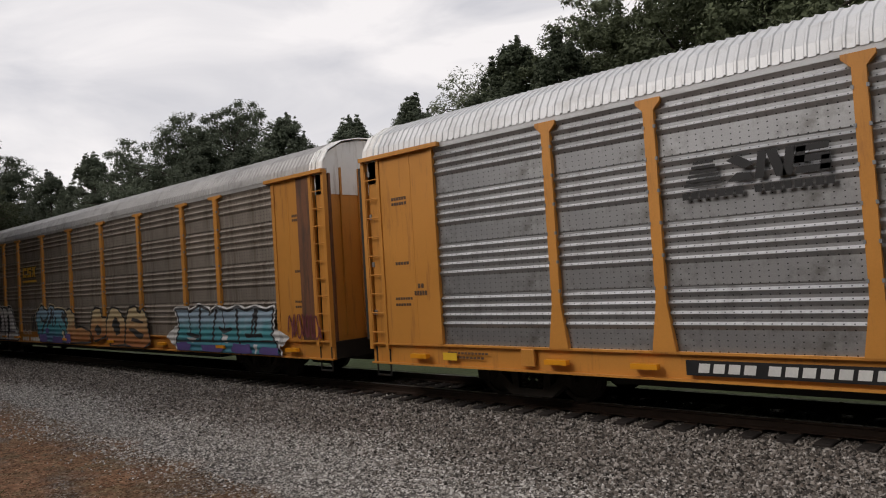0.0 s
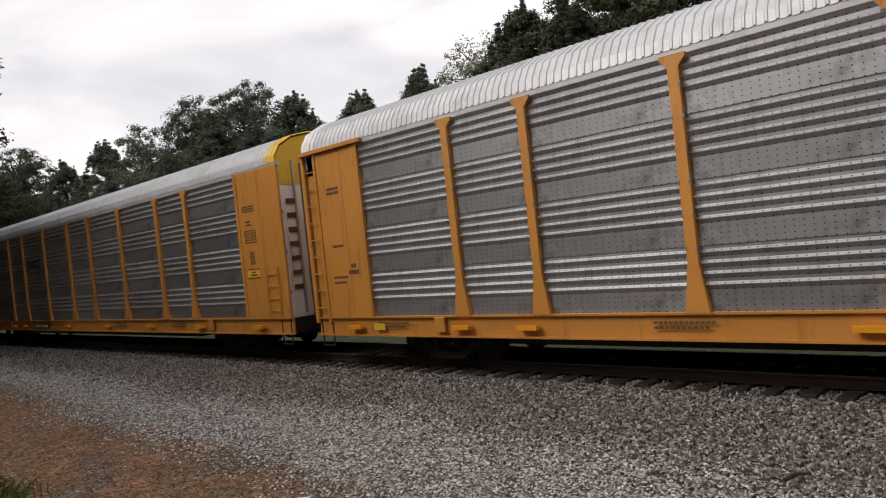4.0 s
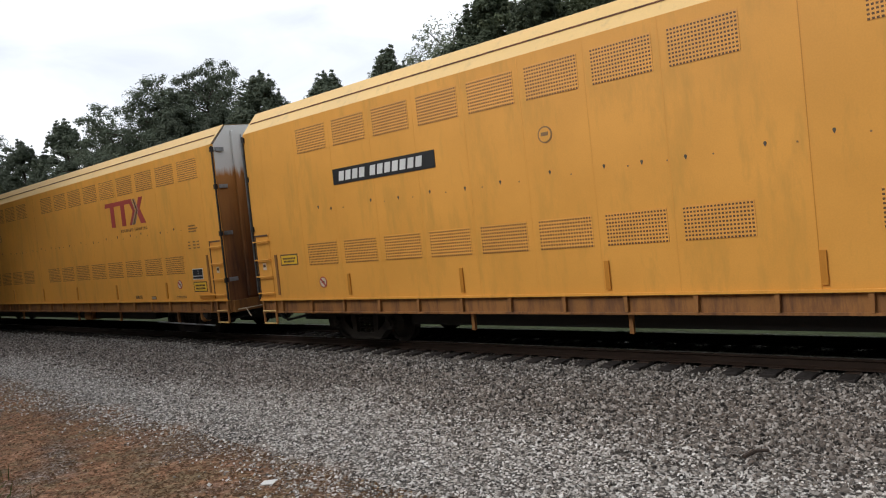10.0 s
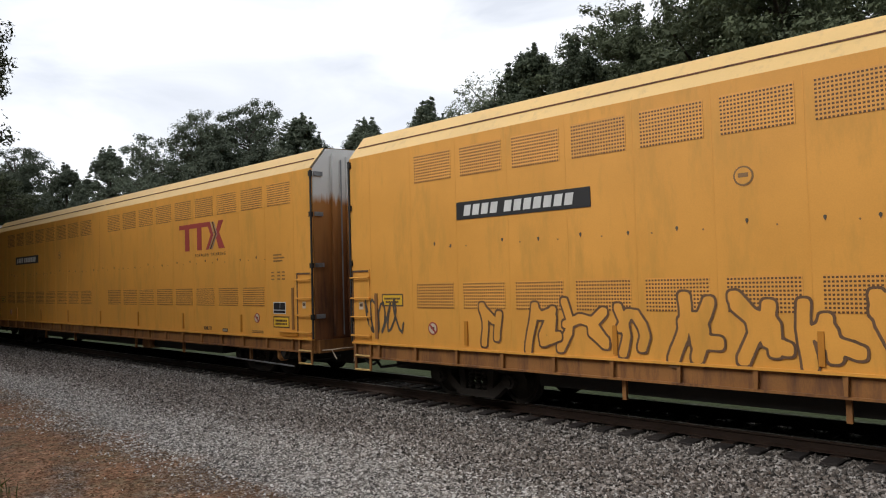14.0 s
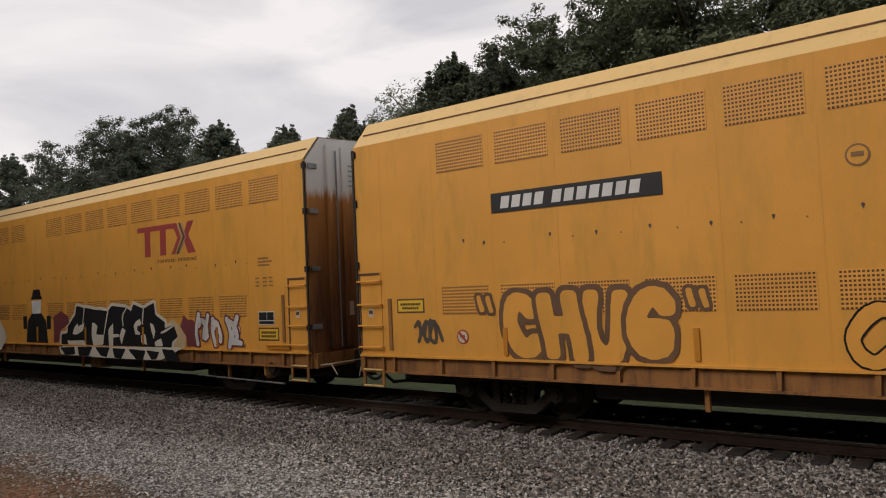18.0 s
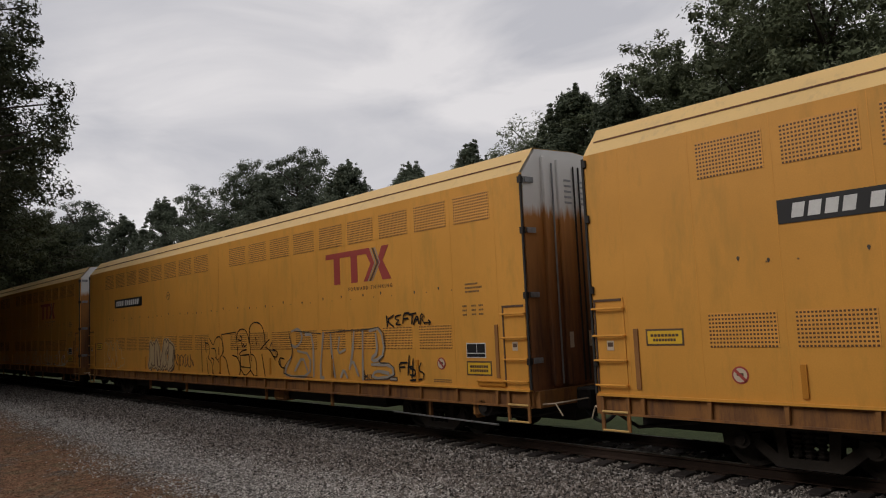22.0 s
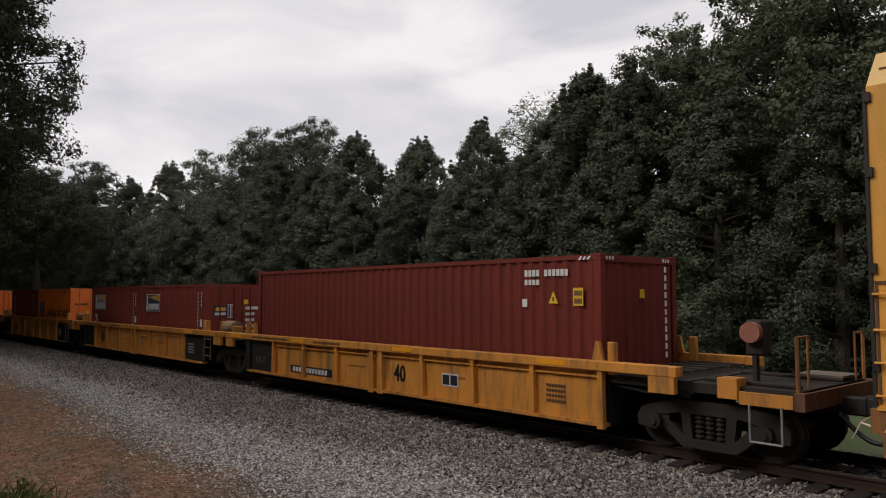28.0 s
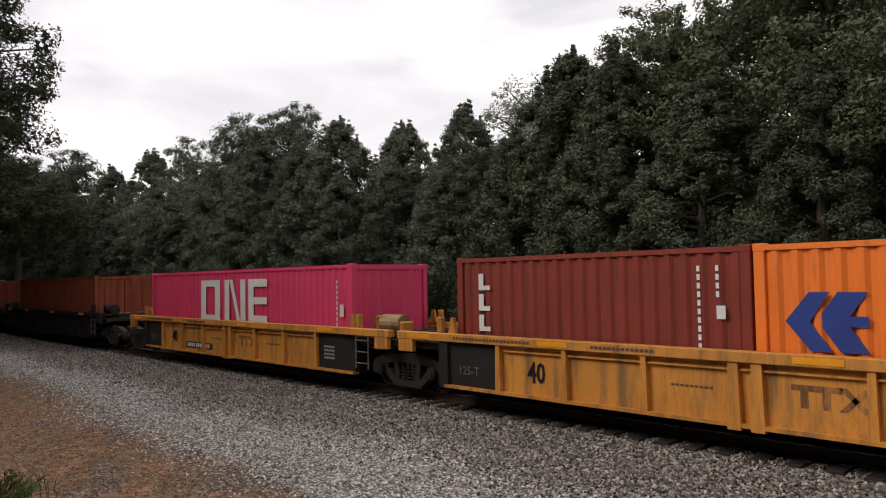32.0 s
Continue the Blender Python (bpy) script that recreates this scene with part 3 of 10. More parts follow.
    hm.operation = "SUBTRACT"
    L(cn.outputs["Fac"], hm.inputs[0])
    L(vo.outputs["Distance"], hm.inputs[1])
    hm.use_clamp = False
    L(hm.outputs[0], bp.inputs["Height"])
    L(bp.outputs[0], b.inputs["Normal"])
    return m


M_GROUND = ground_mat()


def height(x, y):
    """Level of the ground: flat, a ballast bed under the rails, slight waves."""
    bed = max(0.0, 1 - max(0.0, abs(y - TRACK_Y) - 1.75) / 0.9)
    wave = 0.03 * noise.noise((x * 0.35, y * 0.35, 0))
    return GROUND - 0.07 + wave * (1 - bed) + 0.07 * min(bed, 1)


xs = [-900, -500, -300, -200] + [-160 + i * 0.8 for i in range(240)] + [60, 120, 300, 900]
ys = [-600, -200, -60, -20, -8] + [-4 + i * 0.4 for i in range(55)] + [20, 24, 30, 40, 60, 120, 300, 900]
gv = [(x, y, height(x, y)) for x in xs for y in ys]
gf = [(i * len(ys) + j, (i + 1) * len(ys) + j, (i + 1) * len(ys) + j + 1, i * len(ys) + j + 1) for i in range(len(xs) - 1) for j in range(len(ys) - 1)]
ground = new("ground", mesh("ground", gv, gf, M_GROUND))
tagged(ground, "grey ballast and red clay beside the track", "ground", kind="structure")
for p in ground.data.polygons:
    p.use_smooth = True


def stone_mat(name, tones):
    m = bpy.data.materials.new(name)
    m.use_nodes = True
    t = m.node_tree
    b = t.nodes["Principled BSDF"]
    g = t.nodes.new("ShaderNodeNewGeometry")
    r = t.nodes.new("ShaderNodeValToRGB")
    r.color_ramp.elements[0].color = (*tones[0], 1)
    r.color_ramp.elements[1].color = (*tones[-1], 1)
    for k, c in enumerate(tones[1:-1]):
        e = r.color_ramp.elements.new((k + 1) / (len(tones) - 1))
        e.color = (*c, 1)
    t.links.new(g.outputs["Random Per Island"], r.inputs["Fac"])
    t.links.new(r.outputs[0], b.inputs["Base Color"])
    b.inputs["Roughness"].default_value = 0.85
    b.inputs["Specular IOR Level"].default_value = 0.3
    return m


M_STONE = stone_mat("crushed_stone", [(0.015, 0.013, 0.011), (0.056, 0.048, 0.041), (0.13, 0.108, 0.091), (0.17, 0.147, 0.128), (0.265, 0.236, 0.208), (0.46, 0.428, 0.394)])
# darker copy of the stone, with the train's shade in its tones
M_STONEDARK = stone_mat("train_shaded_stone", [(0.02, 0.017, 0.015), (0.045, 0.038, 0.033), (0.07, 0.06, 0.052), (0.11, 0.095, 0.085)])
M_STONEPALE = stone_mat("pale_gravel", [(0.036, 0.033, 0.029), (0.215, 0.196, 0.174), (0.36, 0.332, 0.298), (0.47, 0.442, 0.403), (0.60, 0.57, 0.53), (0.76, 0.733, 0.70)])


def stones(name, n, region, size, material, seed, thin=1.0):
    """Loose stones strewn over a stretch of the ground, one object."""
    rg = np.random.default_rng(seed)
    base = np.array([(1, 0, 0), (-1, 0, 0), (0, 1, 0), (0, -1, 0), (0, 0, 1), (0, 0, -1)], float)
    tri = np.array([(4, 0, 2), (4, 2, 1), (4, 1, 3), (4, 3, 0), (5, 2, 0), (5, 1, 2), (5, 3, 1), (5, 0, 3)])
    pts = region(rg, n)
    n = len(pts)
    s = size * rg.uniform(0.55, 1.35, n)
    v = (base[None] * rg.uniform(0.65, 1.15, (n, 6, 1)) + rg.uniform(-0.28, 0.28, (n, 6, 3))) * np.array((1.35, 0.95, 0.7))
    q = rg.normal(size=(n, 4))
    q /= np.linalg.norm(q, axis=1)[:, None]
    w, x, y, z = q.T
    rot = np.stack([np.stack([1 - 2 * (y * y + z * z), 2 * (x * y - z * w), 2 * (x * z + y * w)], 1),
                    np.stack([2 * (x * y + z * w), 1 - 2 * (x * x + z * z), 2 * (y * z - x * w)], 1),
                    np.stack([2 * (x * z - y * w), 2 * (y * z + x * w), 1 - 2 * (x * x + y * y)], 1)], 1)
    v = np.einsum("nij,nkj->nki", rot, v) * s[:, None, None] * 0.5
    v[:, :, 2] *= thin
    v += pts[:, None, :]
    me = bpy.data.meshes.new(name)
    me.vertices.add(n * 6)
    me.vertices.foreach_set("co", v.astype(np.float32).ravel())
    f = (tri[None] + (np.arange(n) * 6)[:, None, None]).reshape(-1, 3)
    flat = v.reshape(-1, 3)
    up = np.cross(flat[f[:, 1]] - flat[f[:, 0]], flat[f[:, 2]] - flat[f[:, 0]])
    f = f[up[:, 2] > -0.25 * np.linalg.norm(up, axis=1)]
    me.loops.add(f.size)
    me.loops.foreach_set("vertex_index", f.ravel().astype(np.int32))
    me.polygons.add(len(f))
    me.polygons.foreach_set("loop_start", np.arange(0, f.size, 3, dtype=np.int32))
    me.update(calc_edges=True)
    me.materials.append(material)
    return new(name, me)


def clay_edge(x):
    return 4.42 - 0.06 * x


def strew(rg, n, lo, hi, soft):
    """Places between two wavering lines beside the track: dense near the camera, sparser far down the line."""
    x = 4 - 66 * rg.random(n) ** 1.8
    wave = 0.35 * np.sin(x * 0.5) + 0.2 * np.sin(x * 1.3 + 1)
    a, b = lo(x) + wave * 0.6, hi(x) + wave
    y = rg.uniform(3.0, 10.9, n)
    keep = (y > a + rg.normal(0, soft, n)) & (y < b + rg.normal(0, soft, n))
    gap = np.abs((x - 12 + 0.2525) % 0.505 - 0.2525)
    keep &= (y < 10.36 + 0.1 * rg.random(n)) | (gap > 0.14)
    x, y = x[keep], y[keep]
    z = np.array([height(p, q) for p, q in zip(x, y)]) + rg.uniform(-0.012, 0.018, len(x))
    return np.stack([x, y, z], 1)


def shoulder(rg, n):
    return strew(rg, n, lambda x: 7.4 - 0.01 * x, lambda x: 11.3 + 0 * x, 0.5)


def verge(rg, n):
    return strew(rg, n, clay_edge, lambda x: 7.7 - 0.01 * x, 0.45)


def cribs(rg, n):
    x = -55 + 60 * rg.random(n)
    y = rg.uniform(10.8, 13.4, n)
    return np.stack([x, y, np.full(n, GROUND + 0.01) + rg.uniform(0, 0.02, n)], 1)


tagged(stones("pale_gravel", 360000, verge, 0.042, M_STONEPALE, 6, thin=0.7), "pale fine gravel between the clay and the ballast", "gravel", kind="stuff")
tagged(stones("ballast_stones", 300000, shoulder, 0.054, M_STONE, 3), "loose grey crushed stone beside the track", "ballast", kind="stuff")
tagged(stones("ballast_cribs", 9000, cribs, 0.075, M_STONEDARK, 4), "crushed stone between the ties", "ballast", kind="stuff")

# rails: one long bar a side
RAIL = [(-0.07, 0), (0.07, 0), (0.07, 0.012), (0.012, 0.035), (0.012, 0.115), (0.036, 0.13), (0.036, 0.165), (-0.036, 0.165), (-0.036, 0.13), (-0.012, 0.115), (-0.012, 0.035), (-0.07, 0.012)]
for side in (-0.755, 0.755):
    vs, fs, k = [], [], len(RAIL)
    for x in (-260, 120):
        vs += [(x, TRACK_Y + side + a, -0.165 + b) for a, b in RAIL]
    fs = [(i, (i + 1) % k, k + (i + 1) % k, k + i) for i in range(k)] + [tuple(reversed(range(k))), tuple(range(k, 2 * k))]
    rail = new("rail", mesh("rail", vs, fs, M_RAILS))
    tagged(rail, "rust-brown steel rail on wooden ties", "rail", "rails of the track")
    part("rail_head", boxes((-260, 120, TRACK_Y + side - 0.03, TRACK_Y + side + 0.03, 0.0, 0.003)), M_RAILTOP, rail, "worn bright running surface")
ties = new("railway_ties")
tagged(ties, "row of dark creosoted wooden railway ties", "railway ties", kind="structure")
tie_mesh = finish("tie", boxes((-0.115, 0.115, -1.3, 1.3, -0.18, 0), bevel=0.012), M_TIE)
plate_mesh = finish("tie_plate", boxes((-0.09, 0.09, -0.18, 0.18, 0, 0.012)), M_RAILS)
rt = random.Random(5)
for i in range(230):
    x = 12 - i * 0.505 + rt.uniform(-0.02, 0.02)
    t = put("tie", tie_mesh, ties, x, TRACK_Y + rt.uniform(-0.06, 0.06), -0.178 + rt.uniform(-0.012, 0.006), rt.uniform(-1.5, 1.5))
    if i < 60:
        put("tie_plate", plate_mesh, t, 0, -0.755, 0)
bm = bmesh.new()
for i in range(120):
    x = 12 - (230 + i) * 0.505
    box(bm, x - 0.115, x + 0.115, TRACK_Y - 1.3, TRACK_Y + 1.3, -0.35, -0.178)
tagged(part("far_ties", bm, M_TIE, ties), kind="stuff")

# ---- trees ----


def leaf_mesh(name, centres, radii, per, size, material, seed, flat=0.7, inner=30):
    """Folded leaves on the shells of many small clumps: an uneven crown with gaps."""
    rg = np.random.default_rng(seed)
    centres, radii = np.array(centres), np.array(radii)
    share = np.clip((radii / radii.mean()) ** 2, 0.06, 3.0)
    core = np.repeat(np.arange(len(centres)), np.maximum((inner * share).astype(int), 1 if inner else 0))
    skin = np.repeat(np.arange(len(centres)), np.maximum((per * share).astype(int), 6))
    deep, n = len(core), len(core) + len(skin)
    which = np.concatenate([core, skin])
    d = rg.normal(size=(n, 3))
    d /= np.linalg.norm(d, axis=1)[:, None]
    d[:, 2] = d[:, 2] * flat + 0.1
    p = centres[which] + d * (radii[which] * np.where(np.arange(n) < deep, rg.uniform(0.1, 0.6, n), rg.uniform(0.55, 1.08, n)))[:, None]
    up = d + rg.normal(0, 0.55, (n, 3)) + np.array((0, 0, 0.5))
    up /= np.linalg.norm(up, axis=1)[:, None]
    a = np.cross(up, rg.normal(size=(n, 3)))
    a /= np.linalg.norm(a, axis=1)[:, None]
    b = np.cross(up, a)
    s = size * rg.uniform(0.6, 1.4, n) * np.where(np.arange(n) < deep, 1.7, 1.0)
    a, b = a * s[:, None], b * (s * 0.42)[:, None]
    lift = up * (s * 0.12)[:, None]
    v = np.stack([p - a * 0.7 + b * 1.25, p + a * 1.25 + lift, p - a * 0.7 - b * 1.25], 1)
    me = bpy.data.meshes.new(name)
    me.vertices.add(n * 3)
    me.vertices.foreach_set("co", v.astype(np.float32).ravel())
    f = np.arange(n * 3).reshape(-1, 3)
    me.loops.add(f.size)
    me.loops.foreach_set("vertex_index", f.ravel().astype(np.int32))
    me.polygons.add(len(f))
    me.polygons.foreach_set("loop_start", np.arange(0, f.size, 3, dtype=np.int32))
    me.update(calc_edges=True)
    me.materials.append(material)
    return me


def trunk_mesh(name, h, r, limbs, seed):
    bm = bmesh.new()
    rd = random.Random(seed)
    pts = [Vector((0.12 * math.sin(i * 1.3 + seed), 0.12 * math.cos(i * 1.7), h * i / 6)) for i in range(7)]
    for i in range(6):
        a, b = pts[i], pts[i + 1]
        d = b - a
        bmesh.ops.create_cone(bm, cap_ends=True, segments=9, radius1=r * (1 - i / 6.6), radius2=r * (1 - (i + 1) / 6.6), depth=d.length * 1.02,
                              matrix=Matrix.Translation((a + b) / 2) @ d.to_track_quat("Z", "Y").to_matrix().to_4x4())
    for c in limbs:
        c = Vector(c)
        z0 = max(0.6, c.z - rd.uniform(0.3, 1.2))
        k = min(z0 / h, 1) * 6
        a = pts[min(int(k), 5)].lerp(pts[min(int(k) + 1, 6)], k - int(k) if k < 6 else 1)
        d = c - a
        if d.length > 0.3:
            bmesh.ops.create_cone(bm, cap_ends=False, segments=5, radius1=0.05 + 0.012 * d.length, radius2=0.02, depth=d.length,
                                  matrix=Matrix.Translation((a + c) / 2) @ d.to_track_quat("Z", "Y").to_matrix().to_4x4())
    return finish(name, bm, M_BARK)


def crown_plan(kind, h, r, seed):
    """Centres and radii of the leaf clumps: a ragged egg that tapers upward, or a heap of rounded lobes."""
    rd = random.Random(seed)
    cs, rs = [], []
    if kind == "cone":
        n = 120
        for i in range(n):
            f = 0.03 + 0.93 * (i / n) ** 1.05
            out = math.sqrt(rd.uniform(0.12, 1.25))
            rad = r * max(0.05, (1 - f ** 1.5) ** 0.85) * out
            a = i * 2.4 + rd.uniform(-0.5, 0.5)
            cs.append((rad * math.cos(a), rad * math.sin(a), h * f))
            rs.append(rd.uniform(0.55, 1.05) * (0.42 + 0.6 * (1 - f)) * r / 3.4)
        # leader and ragged upright shoots
        for k in range(14):
            g = k / 13
            cs.append((rd.uniform(-0.3, 0.3) * (1 - g), rd.uniform(-0.3, 0.3) * (1 - g), h * (0.86 + 0.14 * g)))
            rs.append(0.34 - 0.25 * g)
        for k in range(110):
            f = rd.uniform(0.2, 0.97)
            rad = r * max(0.06, (1 - f ** 1.5) ** 0.85) * rd.uniform(0.85, 1.25)
            a = rd.uniform(0, 6.28)
            w = rd.uniform(0.14, 0.26)
            for q in range(3):
                cs.append((rad * math.cos(a), rad * math.sin(a), h * f + 0.26 * q))
                rs.append(w * (1 - 0.27 * q))
        return cs, rs
    low = {"broad": 0.05, "tall": 0.45, "droop": 0.42}[kind]
    lobes = []
    for i in range(17):
        g = (i + 0.5) / 17
        rad = r * 0.66 * math.sin(math.pi * (0.2 + 0.72 * g)) * rd.uniform(0.5, 1.1) * (0.3 if i > 15 else 1)
        if kind == "droop":
            rad = r * 0.62 * (1.15 - 0.55 * g) * rd.uniform(0.35, 0.85)
        a = i * 2.4 + rd.uniform(-0.5, 0.5)
        lobes.append((Vector((rad * math.cos(a), rad * math.sin(a), h * (low + (0.86 - low) * g))), r * rd.uniform(0.38, 0.55) * (1 - 0.3 * g)))
    for c, lr in lobes:
        for k in range(9):
            d = Vector((rd.gauss(0, 1), rd.gauss(0, 1), rd.gauss(0.25, 0.9))).normalized()
            p = c + d * lr * rd.uniform(0.35, 1.0)
            cs.append((p.x, p.y, min(p.z, h * 0.985)))
            rs.append(lr * rd.uniform(0.30, 0.52))
            for q in range(3):
                e = (d + Vector((rd.gauss(0, 0.5), rd.gauss(0, 0.5), rd.gauss(0.3, 0.4)))).normalized()
                p = c + e * lr * rd.uniform(0.95, 1.3)
                cs.append((p.x, p.y, min(p.z, h)))
                rs.append(lr * rd.uniform(0.12, 0.26))
    return cs, rs


def tree_kind(kind, h, r, seed, material, per, size, inner=30):
    cs, rs = crown_plan(kind, h, r, seed)
    limbs = [c for i, (c, w) in enumerate(zip(cs, rs)) if w > 0.4 and i % 3 == 0]
    tk = trunk_mesh("trunk", h * (0.93 if kind == "cone" else 0.8), 0.028 * h, limbs, seed)
    lf = leaf_mesh("crown", cs, rs, per, size, material, seed + 50, inner=inner)
    return tk, lf


def plant(kind, x, y, h, turn, name, label, category="tree", group="", wide=1.0):
    tk, lf, h0 = kind
    ob = new(name)
    ob.matrix_basis = pose(x, y, height(x, y) - 0.05, 0, 0, turn) @ Matrix.Diagonal((h / h0 * wide, h / h0 * wide, h / h0, 1))
    tagged(ob, label, category, group)
    part("trunk", tk, None, ob)
    part("crown", lf, None, ob)
    return ob


CONES = [(*tree_kind("cone", 12, 3.7, s, M_LEAF, 150, 0.062, 34), 12) for s in (11, 12, 13)]
BROADS = [(*tree_kind("broad", 14, 5.6, s, M_LEAF2, 135, 0.07, 26), 14) for s in (21, 22, 23)]
PALES = [(*tree_kind("tall", 18, 5.0, s, M_LEAF3, 26, 0.1, 0), 18) for s in (31,)]
SHADES = [(*tree_kind("tall", 19, 6.6, s, M_LEAF5, 95, 0.1, 16), 19) for s in (33, 34)]
THINS = [(*tree_kind("broad", 14, 5.6, s, M_LEAF5, 40, 0.5, 12), 14) for s in (24, 25)]
DROOP = (*tree_kind("droop", 22, 6.9, 36, M_LEAF5, 150, 0.085, 20), 22)
YELLOWS = [(*tree_kind("broad", 8, 2.6, s, M_LEAF4, 30, 0.14, 8), 8) for s in (41,)]


def hazed(kind):
    """The same tree in paler, greyer leaves: distance haze put into their colour."""
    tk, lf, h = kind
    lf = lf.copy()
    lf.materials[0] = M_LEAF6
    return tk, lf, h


FAR_CONES, FAR_BROADS = [hazed(k) for k in CONES], [hazed(k) for k in BROADS]
MAG = "dark green evergreen tree in the row beyond the track"
OAK = "tall broad dark green tree beyond the track"
# x, y, height of each tree in the row beyond the track, and its kind
ROW = [(-118, 27, 20.4, "b"), (-104, 30, 20.9, "b"), (-90, 26, 13.6, "c"), (-79, 27, 15.3, "c"), (-73.5, 29, 16.3, "c"), (-66, 26, 11.9, "c"), (-61, 28, 15.3, "b"), (-56, 30, 17.1, "b"),
       (-52.5, 32, 18.0, "b"), (-48.5, 27, 13.2, "c"), (-43, 27, 12.1, "c"), (-38.1, 27, 13.3, "c"), (-35.2, 29, 11.7, "c"), (-31.9, 27, 11.8, "c"), (-28.6, 30, 10.4, "b"), (-25.9, 26, 11.6, "c"), 
       (-38.3, 46, 19.9, "p"), (-19.9, 27, 13.3, "c"), (-16.9, 26, 12.4, "c"), (-17.6, 31, 15.9, "b"), (-13.6, 31, 16.9, "b"), (-9.6, 29, 16.5, "b"), (-5.5, 31, 16.7, "b"), (-1, 29, 15.7, "b"), (4, 30, 15.7, "b"), (10, 29, 15.7, "c"),
       (-27, 33, 9.0, "y"), (-12.5, 24.5, 10.0, "c"), (-8.5, 24.2, 9.6, "c"), (-4.5, 24.5, 10.0, "c"), (-21.5, 24.6, 9.4, "c"), (-25.4, 24.2, 8.6, "c"), (-29.6, 24.4, 9.0, "c"), (-0.5, 25, 10.4, "c"), (-34.6, 24.6, 9.0, "c"), (-40, 24.6, 9.4, "c"), (-46, 24.6, 9.4, "c"), (-52.5, 25, 9.9, "c"), (-60, 25, 9.9, "c"), (-70, 25, 11.0, "c"), (-84, 25, 12.0, "c"), (-97, 24, 12.5, "c"), (-16.8, 24.4, 9.6, "c"),
       (-112, 22, 12.5, "c"), (-128, 22, 17.8, "b"), (-145, 23, 18.8, "b"), (-165, 22, 18.8, "b"), (-190, 21, 19.9, "b"), (-138, 20, 11.5, "c"), (-155, 20, 12.5, "c"), (-220, 20, 19.9, "b")]
rt = random.Random(9)
for i, (x, y, h, k) in enumerate(ROW):
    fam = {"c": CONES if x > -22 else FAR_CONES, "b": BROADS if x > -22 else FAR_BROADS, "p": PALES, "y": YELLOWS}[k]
    label = {"c": MAG, "b": OAK, "p": "feathery tree far behind the evergreen row, its colour paled for haze", "y": "small tree with yellowing leaves behind the row"}[k]
    plant(fam[i % len(fam)], x, y, h, rt.uniform(0, 360), "evergreen_tree" if k == "c" else "broadleaf_tree", label, group="trees beyond the track", wide=rt.uniform(0.95, 1.2))
# most of this canopy is added to shade the far track and train
for i, (x, y, h) in enumerate([(-47, 5.4, 16.0), (-57, 5.4, 17.0), (-69, 5.6, 18), (-84, 6, 18), (-104, 6, 18), (-128, 6, 19), (-150, 6, 19), (-180, 6, 19), (-76, 17.5, 15.5), (-90, 17.5, 17.5), (-106, 17.5, 19.5), (-124, 17.5, 21), (-146, 17.5, 22)]):
    plant(SHADES[i % 2], x, y, h, 70 * i + 20, "broadleaf_tree", "large overhanging tree beside the gravel, dark green", group="trees on the near side", wide=1.05)
plant(DROOP, -37.5, 3.3, 22.4, 125, "broadleaf_tree", "large overhanging tree beside the gravel, dark green", group="trees on the near side", wide=1.08)
# unseen trees, added to shade the far cars and darken their reflections
for i, (x, y, h) in enumerate([(-14, -9.5, 13), (-17.5, -5.2, 12), (-22, -3.2, 13), (-26.5, -2.2, 14), (-33, -8, 14), (-43, -7.5, 15), (-53, -7, 15), (-64, -6, 16), (-31, -3.2, 13), (-40, -1.4, 13), (-47, 0.6, 14), (-55, 2.2, 14), (-63, 2.6, 15), (-72, 2.4, 16), (-81, 2.0, 17), (-92, 2.0, 18), (-104, 2.0, 18), (-118, 2.0, 18), (-135, 2.0, 18), (-152, 2.0, 18), (-172, 2.0, 18), (-195, 2.0, 18)]):
    plant(THINS[i % 2], x, y, h, 50 * i, "broadleaf_tree", "unseen leafy tree added on the verge for shade, dark green", group="trees on the near side", wide=0.9)

# unseen row added behind the viewer to block low sky, taller to the right
for i in range(15):
    x = -62 + 8.5 * i + (i * 37 % 5)
    near = 7 if x > 0 else 0
    plant(THINS[i % 2], x, -17 - (i * 53 % 7) + near, 10 + (i * 29 % 5) + near, 40 * i, "broadleaf_tree", "unseen leafy tree added behind the clearing to block sky, dark green", group="trees on the near side", wide=1.1)

# ---- small things on the ground ----
def straw(rg, n):
    x = -4 - 40 * rg.random(n) ** 1.4
    y = clay_edge(x) - np.abs(rg.normal(0, 2.2, n)) + 0.35
    z = np.array([height(a, b) for a, b in zip(x, y)]) + rg.uniform(0.0, 0.012, n)
    return np.stack([x, y, z], 1)


def straw_mat():
    m = leaf_mat("fallen_leaves", (0.15, 0.085, 0.045), (0.50, 0.38, 0.24), 0.9)
    return m


tagged(stones("leaf_litter", 60000, straw, 0.04, straw_mat(), 8, thin=0.2), "fallen brown leaves and straw on red clay", "leaf litter", kind="stuff")


